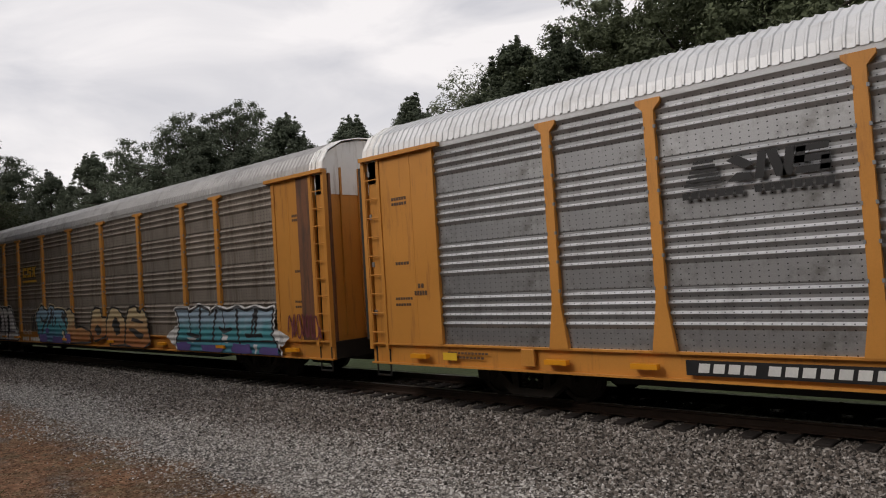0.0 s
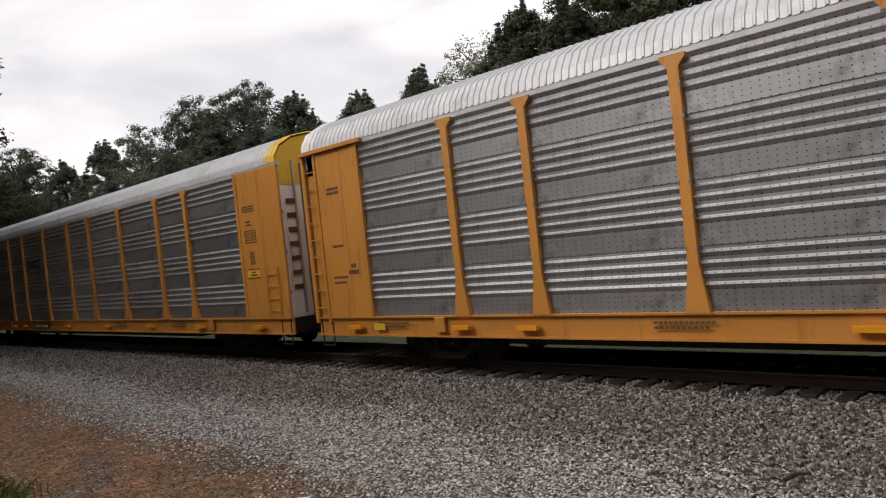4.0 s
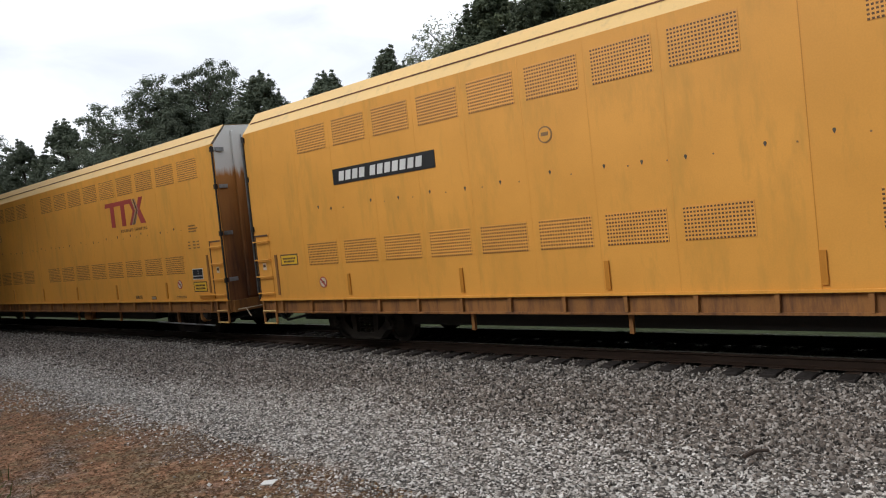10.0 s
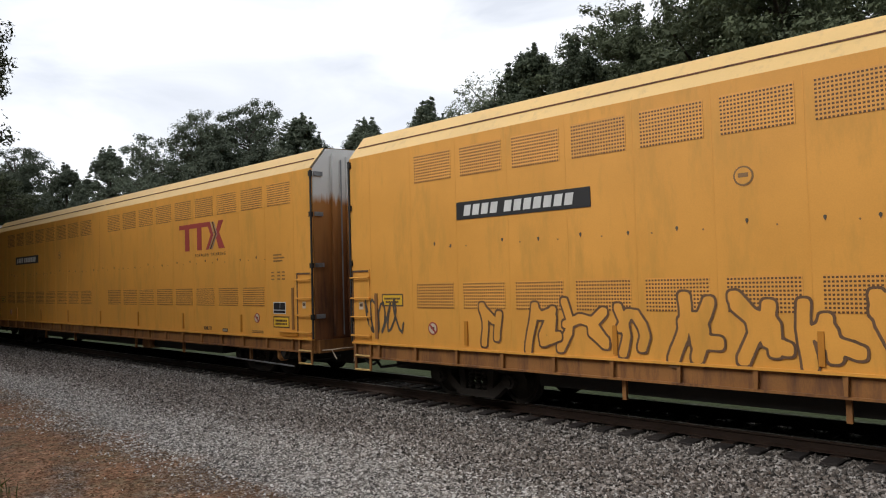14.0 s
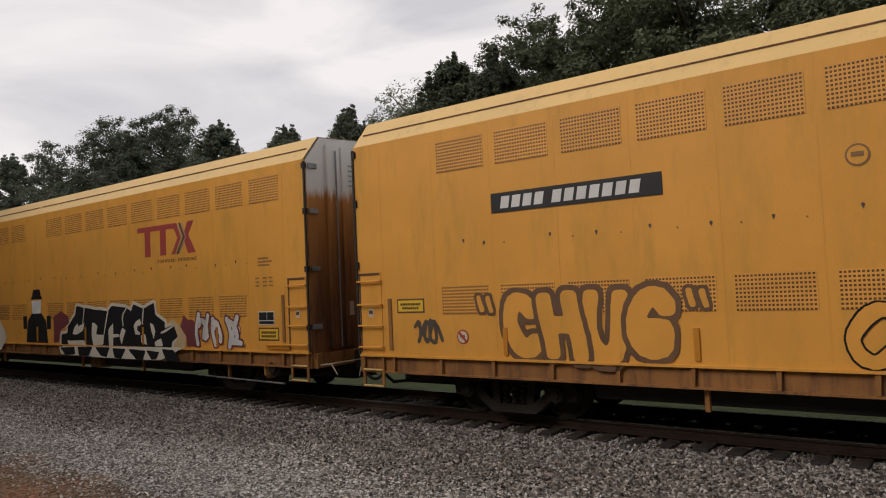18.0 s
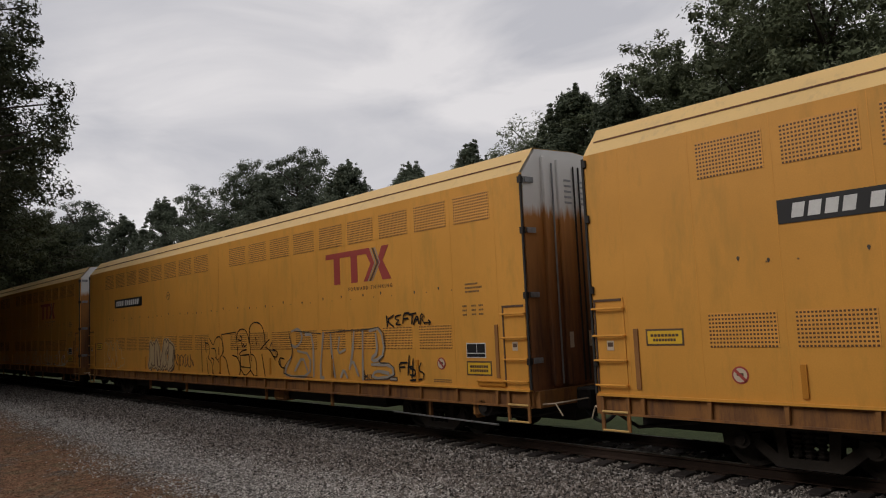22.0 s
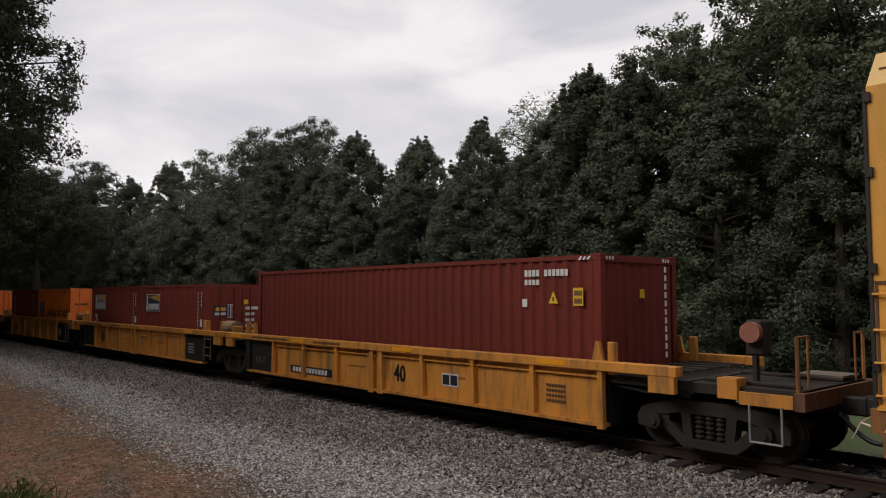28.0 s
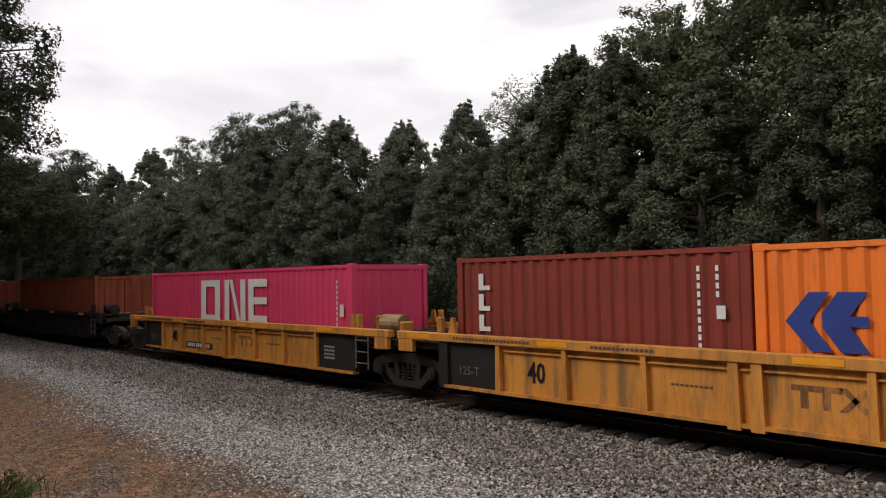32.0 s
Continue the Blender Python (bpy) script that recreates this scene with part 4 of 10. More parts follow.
def weed(x, y, n, seed, h=0.34):
    rg = np.random.default_rng(seed)
    vs, fs = [], []
    for i in range(n):
        a, r = rg.uniform(0, 6.28), abs(rg.normal(0, 0.28))
        bx, by = r * math.cos(a), r * math.sin(a)
        tx, ty = bx + rg.normal(0, 0.09), by + rg.normal(0, 0.09)
        hh = h * rg.uniform(0.4, 1.1)
        w = rg.uniform(0.006, 0.016)
        k = len(vs)
        vs += [(bx - w, by, 0), (bx + w, by, 0), ((bx + tx) / 2 + w * 1.6, (by + ty) / 2, hh * 0.6), (tx, ty, hh), ((bx + tx) / 2 - w * 1.6, (by + ty) / 2, hh * 0.6)]
        fs.append((k, k + 1, k + 2, k + 3, k + 4))
    heads = [(rg.normal(0, 0.26), rg.normal(0, 0.2), h * rg.uniform(0.15, 0.8)) for _ in range(7)]
    ob = new("weed_tuft")
    tagged(part("stem", mesh("stem", vs, fs, M_WEED), None, ob), kind="stuff")
    part("leaves", leaf_mesh("leaves", heads, [0.1] * 7, 40, 0.026, M_WEED, seed, inner=4), None, ob)
    ob.location = (x, y, height(x, y))
    tagged(ob, "green weed tuft growing in red clay", "weeds", "weeds beside the gravel")


for k, (x, y, n) in enumerate(((-9.75, 2.2, 150), (-10.4, 2.25, 110), (-9.4, 1.95, 120), (-10.95, 2.45, 60))):
    weed(x, y, n, 60 + k)
bm = bmesh.new()
box(bm, -0.09, 0.09, -0.06, 0.06, 0, 0.012)
lit = new("paper_litter", finish("paper_litter", bm, M_LITTER))
lit.matrix_basis = pose(-7.12, 4.55, height(-7.12, 4.55) + 0.012, 4, -6, 25)
tagged(lit, "scrap of white paper lying on the clay", "litter")
bm = tubes(((-0.14, 0, 0), (0.02, 0.02, 0.02), 0.022), ((0.02, 0.02, 0.02), (0.17, -0.02, 0.01), 0.018), sides=7)
stick = new("stick", finish("stick", bm, M_STICK))
stick.matrix_basis = pose(-2.78, 7.44, height(-2.78, 7.44) + 0.035, 0, 0, 62)
tagged(stick, "short dark broken stick on the ballast", "stick")

# ---- rolling stock: shared pieces ----


def wheel_bm(r=0.42):
    bm = bmesh.new()
    ring = [(0.0, -0.07), (r - 0.09, -0.05), (r - 0.07, -0.075), (r, -0.075), (r, 0.045), (r + 0.025, 0.06), (r + 0.02, 0.075), (r - 0.08, 0.075), (r - 0.1, 0.02), (0.0, 0.04)]
    n = 22
    rows = []
    for a, b in ring:
        if a == 0:
            rows.append([bm.verts.new((0, b, 0))])
        else:
            rows.append([bm.verts.new((a * math.cos(2 * math.pi * i / n), b, a * math.sin(2 * math.pi * i / n))) for i in range(n)])
    for p, q in zip(rows, rows[1:]):
        for i in range(n):
            j = (i + 1) % n
            if len(p) == 1:
                bm.faces.new((p[0], q[i], q[j]))
            elif len(q) == 1:
                bm.faces.new((p[i], q[0], p[j]))
            else:
                bm.faces.new((p[i], q[i], q[j], p[j]))
    bmesh.ops.recalc_face_normals(bm, faces=bm.faces)
    return bm


M_WHEEL = finish("wheel", wheel_bm(), M_DUSTY)
M_AXLE = finish("axle", tubes(((0, -0.98, 0), (0, 0.98, 0), 0.075), sides=10), M_GREASE)
# cast side frame: arched bar, two jaws, spring nest
FRAME = slabs([[(-1.24, 0.48), (-1.16, 0.62), (-0.95, 0.70), (-0.55, 0.80), (0.55, 0.80), (0.95, 0.70), (1.16, 0.62), (1.24, 0.48), (0.98, 0.50), (0.50, 0.60), (-0.50, 0.60), (-0.98, 0.50)],
               [(-1.24, 0.48), (-0.98, 0.50), (-0.66, 0.54), (-0.66, 0.34), (-0.98, 0.30), (-1.22, 0.33)], [(1.24, 0.48), (0.98, 0.50), (0.66, 0.54), (0.66, 0.34), (0.98, 0.30), (1.22, 0.33)],
               [(-0.80, 0.52), (-0.74, 0.32), (-0.44, 0.08), (0.44, 0.08), (0.74, 0.32), (0.80, 0.52), (0.60, 0.42), (0.36, 0.22), (-0.36, 0.22), (-0.60, 0.42)],
               [(-0.46, 0.64), (-0.30, 0.64), (-0.26, 0.18), (-0.40, 0.18)], [(0.46, 0.64), (0.30, 0.64), (0.26, 0.18), (0.40, 0.18)]], -0.1, 0.1)
M_FRAME = finish("side_frame", FRAME, M_DUSTY)
M_SPRING = finish("spring", pipe([(0, 0, 0.18 + 0.018 * i) for i in range(25)], [0.076 if i % 4 < 2 else 0.05 for i in range(25)], 8), M_DUSTY)
M_CAP = finish("bearing_cap", tubes(((0, -0.17, 0), (0, 0.02, 0), 0.13), ((0, -0.2, 0), (0, -0.16, 0), 0.07), sides=10), M_DUSTY)


def bogie(parent, x, base=0.89):
    b = new("bogie", finish("bolster", boxes((-0.2, 0.2, -1.0, 1.0, 0.42, 0.66), bevel=0.02), M_GREASE))
    b.parent = parent
    b.location = (x, 0, 0)
    for s in (-1, 1):
        put("wheel", M_WHEEL, b, s * base, -0.76, 0.42)
        put("wheel", M_WHEEL, b, s * base, 0.76, 0.42, 180)
        put("axle", M_AXLE, b, s * base, 0, 0.42)
        put("side_frame", M_FRAME, b, 0, s * 0.99, 0.0)
        for dx in (-0.17, 0, 0.17):
            put("spring", M_SPRING, b, dx, s * 1.02, 0)
        for dx in (-base, base):
            put("bearing_cap", M_CAP, b, dx, s * 1.03, 0.44, 0 if s < 0 else 180)
    return b


M_COUPLER = finish("coupler", boxes((-0.55, 0.12, -0.11, 0.11, 0.70, 0.96), (0.1, 0.42, -0.2, 0.1, 0.72, 0.98), (0.3, 0.44, 0.02, 0.2, 0.72, 0.98), bevel=0.02), M_GREASE)


def hose_mesh(name="air_hose"):
    pts = [(0.044 * i, -0.25 - 0.006 * i, 0.74 - 0.36 * math.sin(math.pi * i / 24)) for i in range(25)]
    return finish(name, pipe(pts, 0.034), M_BLACK)


M_HOSE = hose_mesh()


def ladder(parent, x0, x1, z0, z1, y, n, material, label="", rail=0.018):
    """Grab-iron ladder: two stiles, each rung its own bar."""
    ld = part("ladder", tubes(((x0, y, z0), (x0, y, z1), rail)), material, parent, label)
    part("stile", tubes(((x1, y, z0), (x1, y, z1), rail)), material, ld)
    rung = finish("rung", tubes(((x0 - 0.02, 0, 0), (x1 + 0.02, 0, 0), 0.014)), material)
    for i in range(n):
        put("rung", rung, ld, 0, y - 0.01, z0 + (z1 - z0) * (i + 0.5) / n)
    return ld


def sheet_mesh(name, w, h, ribs, material, depth=0.032):
    """Corrugated side sheet: ribs run along the car; faces -y at y = 0, centred in x, from z = 0."""
    prof = [(0.0, 0.0)]
    if ribs == "fine":
        n = 12
        zs = [h * (i + 0.5) / n for i in range(n)]
        rh = h / n * 0.56
        depth = 0.034
    else:
        zs = [h * (0.40 + 0.165 * i) for i in range(4)]
        rh = 0.088
    for z in zs if ribs != "fine" else ():
        prof += [(z - 0.065, 0.0), (z - 0.002, -0.035), (z + 0.008, -0.038), (z + 0.05, 0.0)]
    for z in zs if ribs == "fine" else ():
        prof += [(z - rh / 2, 0.0), (z - rh / 4, -depth), (z + rh / 4, -depth), (z + rh / 2, 0.0)]
    prof += [(h - 0.028, 0.0), (h - 0.024, 0.018), (h, 0.018)]
    vs, fs = [], []
    for i, (z, y) in enumerate(prof):
        vs += [(-w / 2, y, z), (w / 2, y, z), ]
    k = len(prof)
    fs = [(2 * i, 2 * i + 1, 2 * i + 3, 2 * i + 2) for i in range(k - 1)]
    nb = len(vs)
    vs += [(-w / 2, 0.02, 0), (w / 2, 0.02, 0), (w / 2, 0.02, h), (-w / 2, 0.02, h)]
    fs += [(nb + 1, nb, nb + 3, nb + 2), (0, nb, nb + 1, 1)]
    return mesh(name, vs, fs, material)


def ribbed_roof(length, eave, material, bend, name="roof"):
    """Roof skin with ribs across the car. bend: half section from the eave to the ridge, (y, z)."""
    sec = [(-y, z) for y, z in bend] + [(y, z) for y, z in reversed(bend[:-1])]
    n = max(2, int(length / 0.15))
    vs, fs = [], []
    stops = [q for i in range(n) for q in ((i, 0.0), (i + 0.62, 0.0), (i + 0.72, 0.02), (i + 0.9, 0.02))] + [(n, 0.0)]
    for q, up in stops:
        x = -length / 2 + length * q / n
        for y, z in sec:
            vs.append((x, y * (1 + up * 0.3), z + up))
    n = len(stops) - 1
    k = len(sec)
    for i in range(n):
        fs += [(i * k + j, (i + 1) * k + j, (i + 1) * k + j + 1, i * k + j + 1) for j in range(k - 1)]
    return mesh(name, vs, fs, material)


def end_outline(bend, base):
    return [(-bend[0][0], base)] + [(-y, z) for y, z in bend] + [(y, z) for y, z in reversed(bend[:-1])] + [(bend[0][0], base)]


def end_wall(bend, base, x, sign, thick, material):
    """End of a car: the roof's section closed down to base, at x."""
    pts = end_outline(bend, base)
    bm = bmesh.new()
    a = [bm.verts.new((x, y * 0.965, z - 0.02)) for y, z in pts]
    b = [bm.verts.new((x - sign * thick, y * 0.965, z - 0.02)) for y, z in pts]
    bm.faces.new(a)
    bm.faces.new(b)
    for i in range(len(pts)):
        j = (i + 1) % len(pts)
        bm.faces.new((a[i], a[j], b[j], b[i]))
    bmesh.ops.recalc_face_normals(bm, faces=bm.faces)
    return bm


def channel(x0, x1, s, z0, z1, y_out, y_in, lip=0.035):
    """A C-shaped sill along x, its flanges outward; s: side."""
    sec = [(y_in, z0), (y_out, z0), (y_out, z0 + lip), (y_in + 0.05, z0 + lip), (y_in + 0.05, z1 - lip), (y_out, z1 - lip), (y_out, z1), (y_in, z1)]
    bm = bmesh.new()
    a = [bm.verts.new((x0, s * y, z)) for y, z in sec]
    b = [bm.verts.new((x1, s * y, z)) for y, z in sec]
    bm.faces.new(a)
    bm.faces.new(b)
    for i in range(len(sec)):
        j = (i + 1) % len(sec)
        bm.faces.new((a[i], a[j], b[j], b[i]))
    bmesh.ops.recalc_face_normals(bm, faces=bm.faces)
    return bm


# ---- slat-sided autoracks ----
RACK_HALF = 13.66
RACK_POSTS = [-8.95, -7.08, -4.25, -1.42, 1.42, 4.25, 7.08, 8.95]
RACK_BEND = [(1.60, 4.87), (1.57, 5.05), (1.40, 5.32), (1.0, 5.55), (0.5, 5.65), (0.0, 5.68)]
POST = [(-0.23, 1.02), (-0.19, 1.02), (-0.085, 1.75), (-0.085, 4.62), (-0.2, 4.74), (-0.2, 4.80), (0.2, 4.80), (0.2, 4.74), (0.085, 4.62), (0.085, 1.75), (0.19, 1.02), (0.23, 1.02)]
POST_T = [(-0.1, 1.02), (-0.085, 1.1), (-0.085, 4.70), (-0.32, 4.74), (-0.32, 4.80), (0.32, 4.80), (0.32, 4.74), (0.085, 4.70), (0.085, 1.1), (0.1, 1.02)]
SHEETS = {}


def rack_sheet(w, ribs, material):
    key = (round(w, 2), ribs, material.name)
    if key not in SHEETS:
        SHEETS[key] = sheet_mesh("side_sheet", w, 3.84 / 4, ribs, material)
    return SHEETS[key]


def autorack(label, sheet, paint, roof, ribs="wide", post=POST, cover=False, top_white=M_WHITE, end_paint=None, sill=None, posts=RACK_POSTS, recess=None, door_paint=None, panel_paint=None):
    car = new("autorack_car")
    tagged(car, label, "rail car", "autoracks with corrugated sides")
    H = RACK_HALF
    # frame
    for s in (-1, 1):
        part("side_sill", channel(-H, H, s, 0.60, 1.03, 1.62, 1.50), sill or paint, car)
    part("deck", boxes((-H + 0.05, H - 0.05, -1.49, 1.49, 0.86, 1.0)), M_GREASE, car)
    part("centre_sill", boxes((-H + 0.2, H - 0.2, -0.33, 0.33, 0.45, 0.86)), M_GREASE, car, "black centre sill under the deck")
    part("underframe", boxes((-8.2, 8.2, -1.25, 1.25, 0.44, 0.86)), M_GREASE, car)
    for s in (-1, 1):
        part("top_rail", boxes((-H, H, s * 1.54 - 0.05, s * 1.54 + 0.05, 4.78, 4.90)), roof, car)
    part("roof", ribbed_roof(2 * H - 0.5, 4.87, roof, RACK_BEND), None, car)
    # side sheets between posts, both sides
    xs = [-11.62] + posts + [11.62]
    for a, b in zip(xs, xs[1:]):
        w = b - a
        me = rack_sheet(w, ribs, sheet)
        for k in range(4):
            put("side_sheet", me, car, (a + b) / 2, -1.545, 1.03 + k * 0.96)
            put("side_sheet", me, car, (a + b) / 2, 1.545, 1.03 + k * 0.96, 180)
    pm = finish("post", prism(post, -0.055, 0.03), paint)
    clip = prism([(-0.105, 0.066), (-0.07, 0.066), (-0.07, 0.034), (0.07, 0.034), (0.07, 0.066), (0.105, 0.066), (0.105, 0.03), (-0.105, 0.03)], 0, 0.05)
    clip.transform(pose(0, 0, 0, 90))
    clip = finish("clip", clip, M_GALVDARK)
    for x in posts:
        p = put("post", pm, car, x, -1.575)
        for i in range(6):
            put("clip", clip, p, 0, 0, 1.95 + 0.48 * i)
        put("post", pm, car, x, 1.575, 0, 180)
    # solid panels at the four corners
    for s in (-1, 1):
        for side in (-1, 1):
            x0, x1 = sorted((s * 11.62, s * (H - (0.0 if cover else 0.52))))
            y = side * 1.565
            pan = part("corner_panel", boxes((x0, x1, y - 0.035, y + 0.035, 1.02, 4.84), bevel=0.012), panel_paint or paint, car)
            xe = s * 11.66
            part("panel_edge", boxes((xe - 0.06, xe + 0.06, y - 0.055, y + 0.05, 1.02, 4.84)), paint, pan)
            xm = s * (12.72 if cover else 12.25)
            part("panel_seam", boxes((xm - 0.012, xm + 0.012, y - 0.04, y + 0.04, 1.1, 4.8)), end_paint or paint, pan)
            if not cover:
                xc = sorted((s * (H - 0.5), s * (H - 0.02)))
                part("ladder_recess", boxes((xc[0], xc[1], side * 1.42 - 0.03, side * 1.42 + 0.03, 1.0, 4.8)), recess or end_paint or paint, car)
                part("corner_post", boxes((xc[0] - 0.05, xc[0] + 0.05, y - 0.06, y + 0.05, 0.9, 4.86)), end_paint or paint, car)
                part("corner_post", boxes((xc[1] - 0.05, xc[1] + 0.03, y - 0.06, y + 0.05, 0.9, 4.86)), paint, car)
                part("gap_seam", boxes((xc[0] - (0.09 if sill else 0.14), xc[0] - 0.06, y - 0.045, y + 0.04, 1.1, 4.7)), M_GAP, car)
                xr = sorted((s * 11.4, s * (H + 0.02)))
                part("top_cap", boxes((xr[0], xr[1], side * 1.6 - 0.09, side * 1.6 + 0.05, 4.80, 4.88)), paint, car)
                if side < 0:
                    ladder(car, xc[0] + 0.06, xc[1] - 0.06, 1.05, 4.6, -1.60, 9, paint)
        # end doors: a curved clamshell in two leaves, pale at the top
        ew = end_wall(RACK_BEND, 1.0, s * (H - 0.12), s, 0.25, end_paint or paint)
        door = part("end_door", ew, door_paint or end_paint or paint, car)
        for y in (-1.05, -0.5, -0.03, 0.5, 1.05):
            part("door_rib", boxes((s * (H - 0.1) - 0.03, s * (H - 0.1) + 0.03, y - 0.025, y + 0.025, 1.1, 4.95)), M_GAP if abs(y) < 0.1 else M_FITTING if door_paint else (end_paint or paint), door)
        for z in (1.6, 2.6, 3.6, 4.5):
            part("hinge", boxes((s * (H - 0.12) - 0.03, s * (H - 0.12) + 0.05, -1.56, -1.44, z, z + 0.1)), M_FITTING, door)
        cap = [(y, z) for y, z in RACK_BEND if True]
        part("end_top", end_wall(cap, 4.35, s * (H - 0.105), s, 0.3, top_white), top_white, door, "pale top of the end door")
        part("end_roof", ribbed_roof(0.5, 4.87, top_white, RACK_BEND), None, car).location = (s * (H - 0.27), 0, 0.012)
        bogie(car, s * 9.98)
        c = put("coupler", M_COUPLER, car, s * (H + 0.2), 0, 0, 0 if s > 0 else 180)
        part("end_sill", boxes((s * (H - 0.1) - 0.1, s * (H - 0.1) + 0.1, -1.5, 1.5, 0.62, 1.0)), M_GREASE, car)
        part("step", tubes(((s * (H - 0.1), -1.55, 0.95), (s * (H - 0.1), -1.55, 0.35), 0.02), ((s * (H - 0.5), -1.55, 0.95), (s * (H - 0.5), -1.55, 0.35), 0.02), ((s * (H - 0.1), -1.55, 0.36), (s * (H - 0.5), -1.55, 0.36), 0.02)), M_GREASE, car)
    put("air_hose", M_HOSE, car, H - 0.1)
    # reflectors and jacking pads on the sill
    for x in (-12.2, -9.0, -7.4, -2.0, 2.0, 5.6, 9.0, 12.2):
        part("reflector", boxes((x - 0.22, x + 0.22, -1.704, -1.6, 0.76, 0.84)), M_REFLECT, car)
    for x in (-9.6, 9.6):
        part("jacking_pad", boxes((x - 0.14, x + 0.14, -1.64, -1.58, 0.70, 1.0), bevel=0.01), sill or paint, car)
    for x in (-12.6, 12.6):
        if sill or cover:
            continue
        glyph_bars("stencil", 7, x - 0.25, 1.9, 0.5, 0.05, M_INK, car, -1.606)
        glyph_bars("stencil", 6, x - 0.25, 1.78, 0.45, 0.05, M_INK, car, -1.606)
        glyph_bars("stencil", 5, x - 0.2, 2.6, 0.4, 0.06, M_INK, car, -1.606)
        glyph_bars("stencil", 6, x - 0.22, 3.9, 0.44, 0.06, M_INK, car, -1.606)
        glyph_bars("stencil", 6, x - 0.22, 3.8, 0.44, 0.06, M_INK, car, -1.606)
    for x in (-11, -4.5, 3.2, 7.6):
        glyph_bars("sill_stencil", 12, x - 0.5, 0.86, 1.0, 0.04, M_INK, car, -1.604)
        glyph_bars("sill_stencil", 10, x - 0.5, 0.78, 0.9, 0.04, M_INK, car, -1.604)
    return car


def number_board(car, x, z, w, h, y, plate=True):
    """Withheld car number: pale bars on a black board."""
    b = part("number_board", boxes((x, x + w, y, y + 0.006, z, z + h)), M_BLACK, car, "black number board with pale bars")
    step = 0.84 * w / 11.5
    for i in range(11):
        a = x + 0.06 * w + step * (i + (0.5 if i >= 4 else 0))
        part("board_bar", prism([(a, z + 0.2 * h), (a + step * 0.74, z + 0.2 * h), (a + step * 0.74 + 0.12 * h, z + 0.8 * h), (a + 0.12 * h, z + 0.8 * h)], y - 0.003, y - 0.001), M_PAINTWHITE, b)
    return b


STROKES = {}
STROKES["C"] = [[(9, 8), (6, 10), (3, 9), (1, 6), (1, 4), (3, 1), (6, 0), (9, 2)]]
STROKES["I"] = [[(5, 10), (5, 0)], [(1, 10), (9, 10)], [(1, 0), (9, 0)]]
STROKES["O"] = [[(5, 10), (2, 9), (0, 5), (2, 1), (5, 0), (8, 1), (10, 5), (8, 9), (5, 10)]]
STROKES["N"] = [[(1, 0), (1, 10)], [(1, 7), (4, 10), (8, 9), (9, 6), (9, 0)]]
STROKES["M"] = [[(0, 0), (1, 10), (5, 3), (9, 10), (10, 0)]]
STROKES["S"] = [[(9, 8), (6, 10), (2, 9), (1, 7), (3, 5.5), (7, 4.5), (9, 3), (8, 1), (4, 0), (1, 2)]]
STROKES["E"] = [[(9, 10), (3, 10), (1, 8), (1, 2), (3, 0), (9, 0)], [(1, 5), (7, 5)]]
STROKES["R"] = [[(1, 0), (1, 10), (7, 10), (9, 8), (8, 5.5), (1, 5)], [(4, 5), (9, 0)]]
STROKES["Y"] = [[(1, 10), (5, 5), (9, 10)], [(5, 5), (5, 0)]]
STROKES["A"] = [[(0, 0), (4, 10), (6, 10), (10, 0)], [(2, 3.5), (8, 3.5)]]
STROKES["K"] = [[(1, 10), (1, 0)], [(9, 10), (2, 5), (9, 0)]]
STROKES["V"] = [[(0, 10), (5, 0), (10, 10)]]
STROKES["H"] = [[(1, 10), (1, 0)], [(9, 10), (9, 0)], [(1, 5), (9, 5)]]
STROKES["U"] = [[(1, 10), (1, 3), (3, 0), (7, 0), (9, 3), (9, 10)]]
STROKES["G"] = [[(9, 8), (6, 10), (3, 9), (1, 6), (1, 3), (4, 0), (8, 1), (9, 4), (6, 4)]]
STROKES["B"] = [[(1, 0), (1, 10), (7, 10), (8, 8), (6, 5.5), (1, 5)], [(6, 5.5), (9, 3), (7, 0), (1, 0)]]
STROKES["L"] = [[(2, 10), (1, 2), (3, 0), (9, 0)]]
STROKES["T"] = [[(0, 10), (10, 10)], [(5, 10), (5, 0)]]
STROKES["W"] = [[(0, 10), (2, 0), (5, 7), (8, 0), (10, 10)]]
STROKES["Z"] = [[(1, 10), (9, 10), (1, 0), (9, 0)]]
STROKES["\""] = [[(3, 10), (4, 6)], [(7, 10), (8, 6)]]


def round_off(line):
    """Cuts the corners of a line."""
    p = np.array(line, float)
    for _ in range(1):
        q = np.empty((2 * len(p), 2))
        q[0], q[-1] = p[0], p[-1]
        q[1:-1:2] = 0.75 * p[:-1] + 0.25 * p[1:]
        q[2:-1:2] = 0.25 * p[:-1] + 0.75 * p[1:]
        p = q
    return p


def wild_lines(rd):
    """A letter that nobody can read: a few crossing hooks and bars."""
    a, b = rd.uniform(0, 4), rd.uniform(5, 10)
    out = [[(a, 10), (a + rd.uniform(-2, 3), 5), (a + rd.uniform(-1, 2), 0)]]
    out.append([(a, rd.uniform(5, 10)), (5, rd.uniform(4, 10)), (b, rd.uniform(2, 9)), (b + rd.uniform(-2, 1), rd.uniform(0, 3))])
    if rd.random() < 0.7:
        out.append([(b, rd.uniform(6, 10)), (rd.uniform(3, 7), rd.uniform(0, 5)), (10, rd.uniform(0, 3))])
    return out


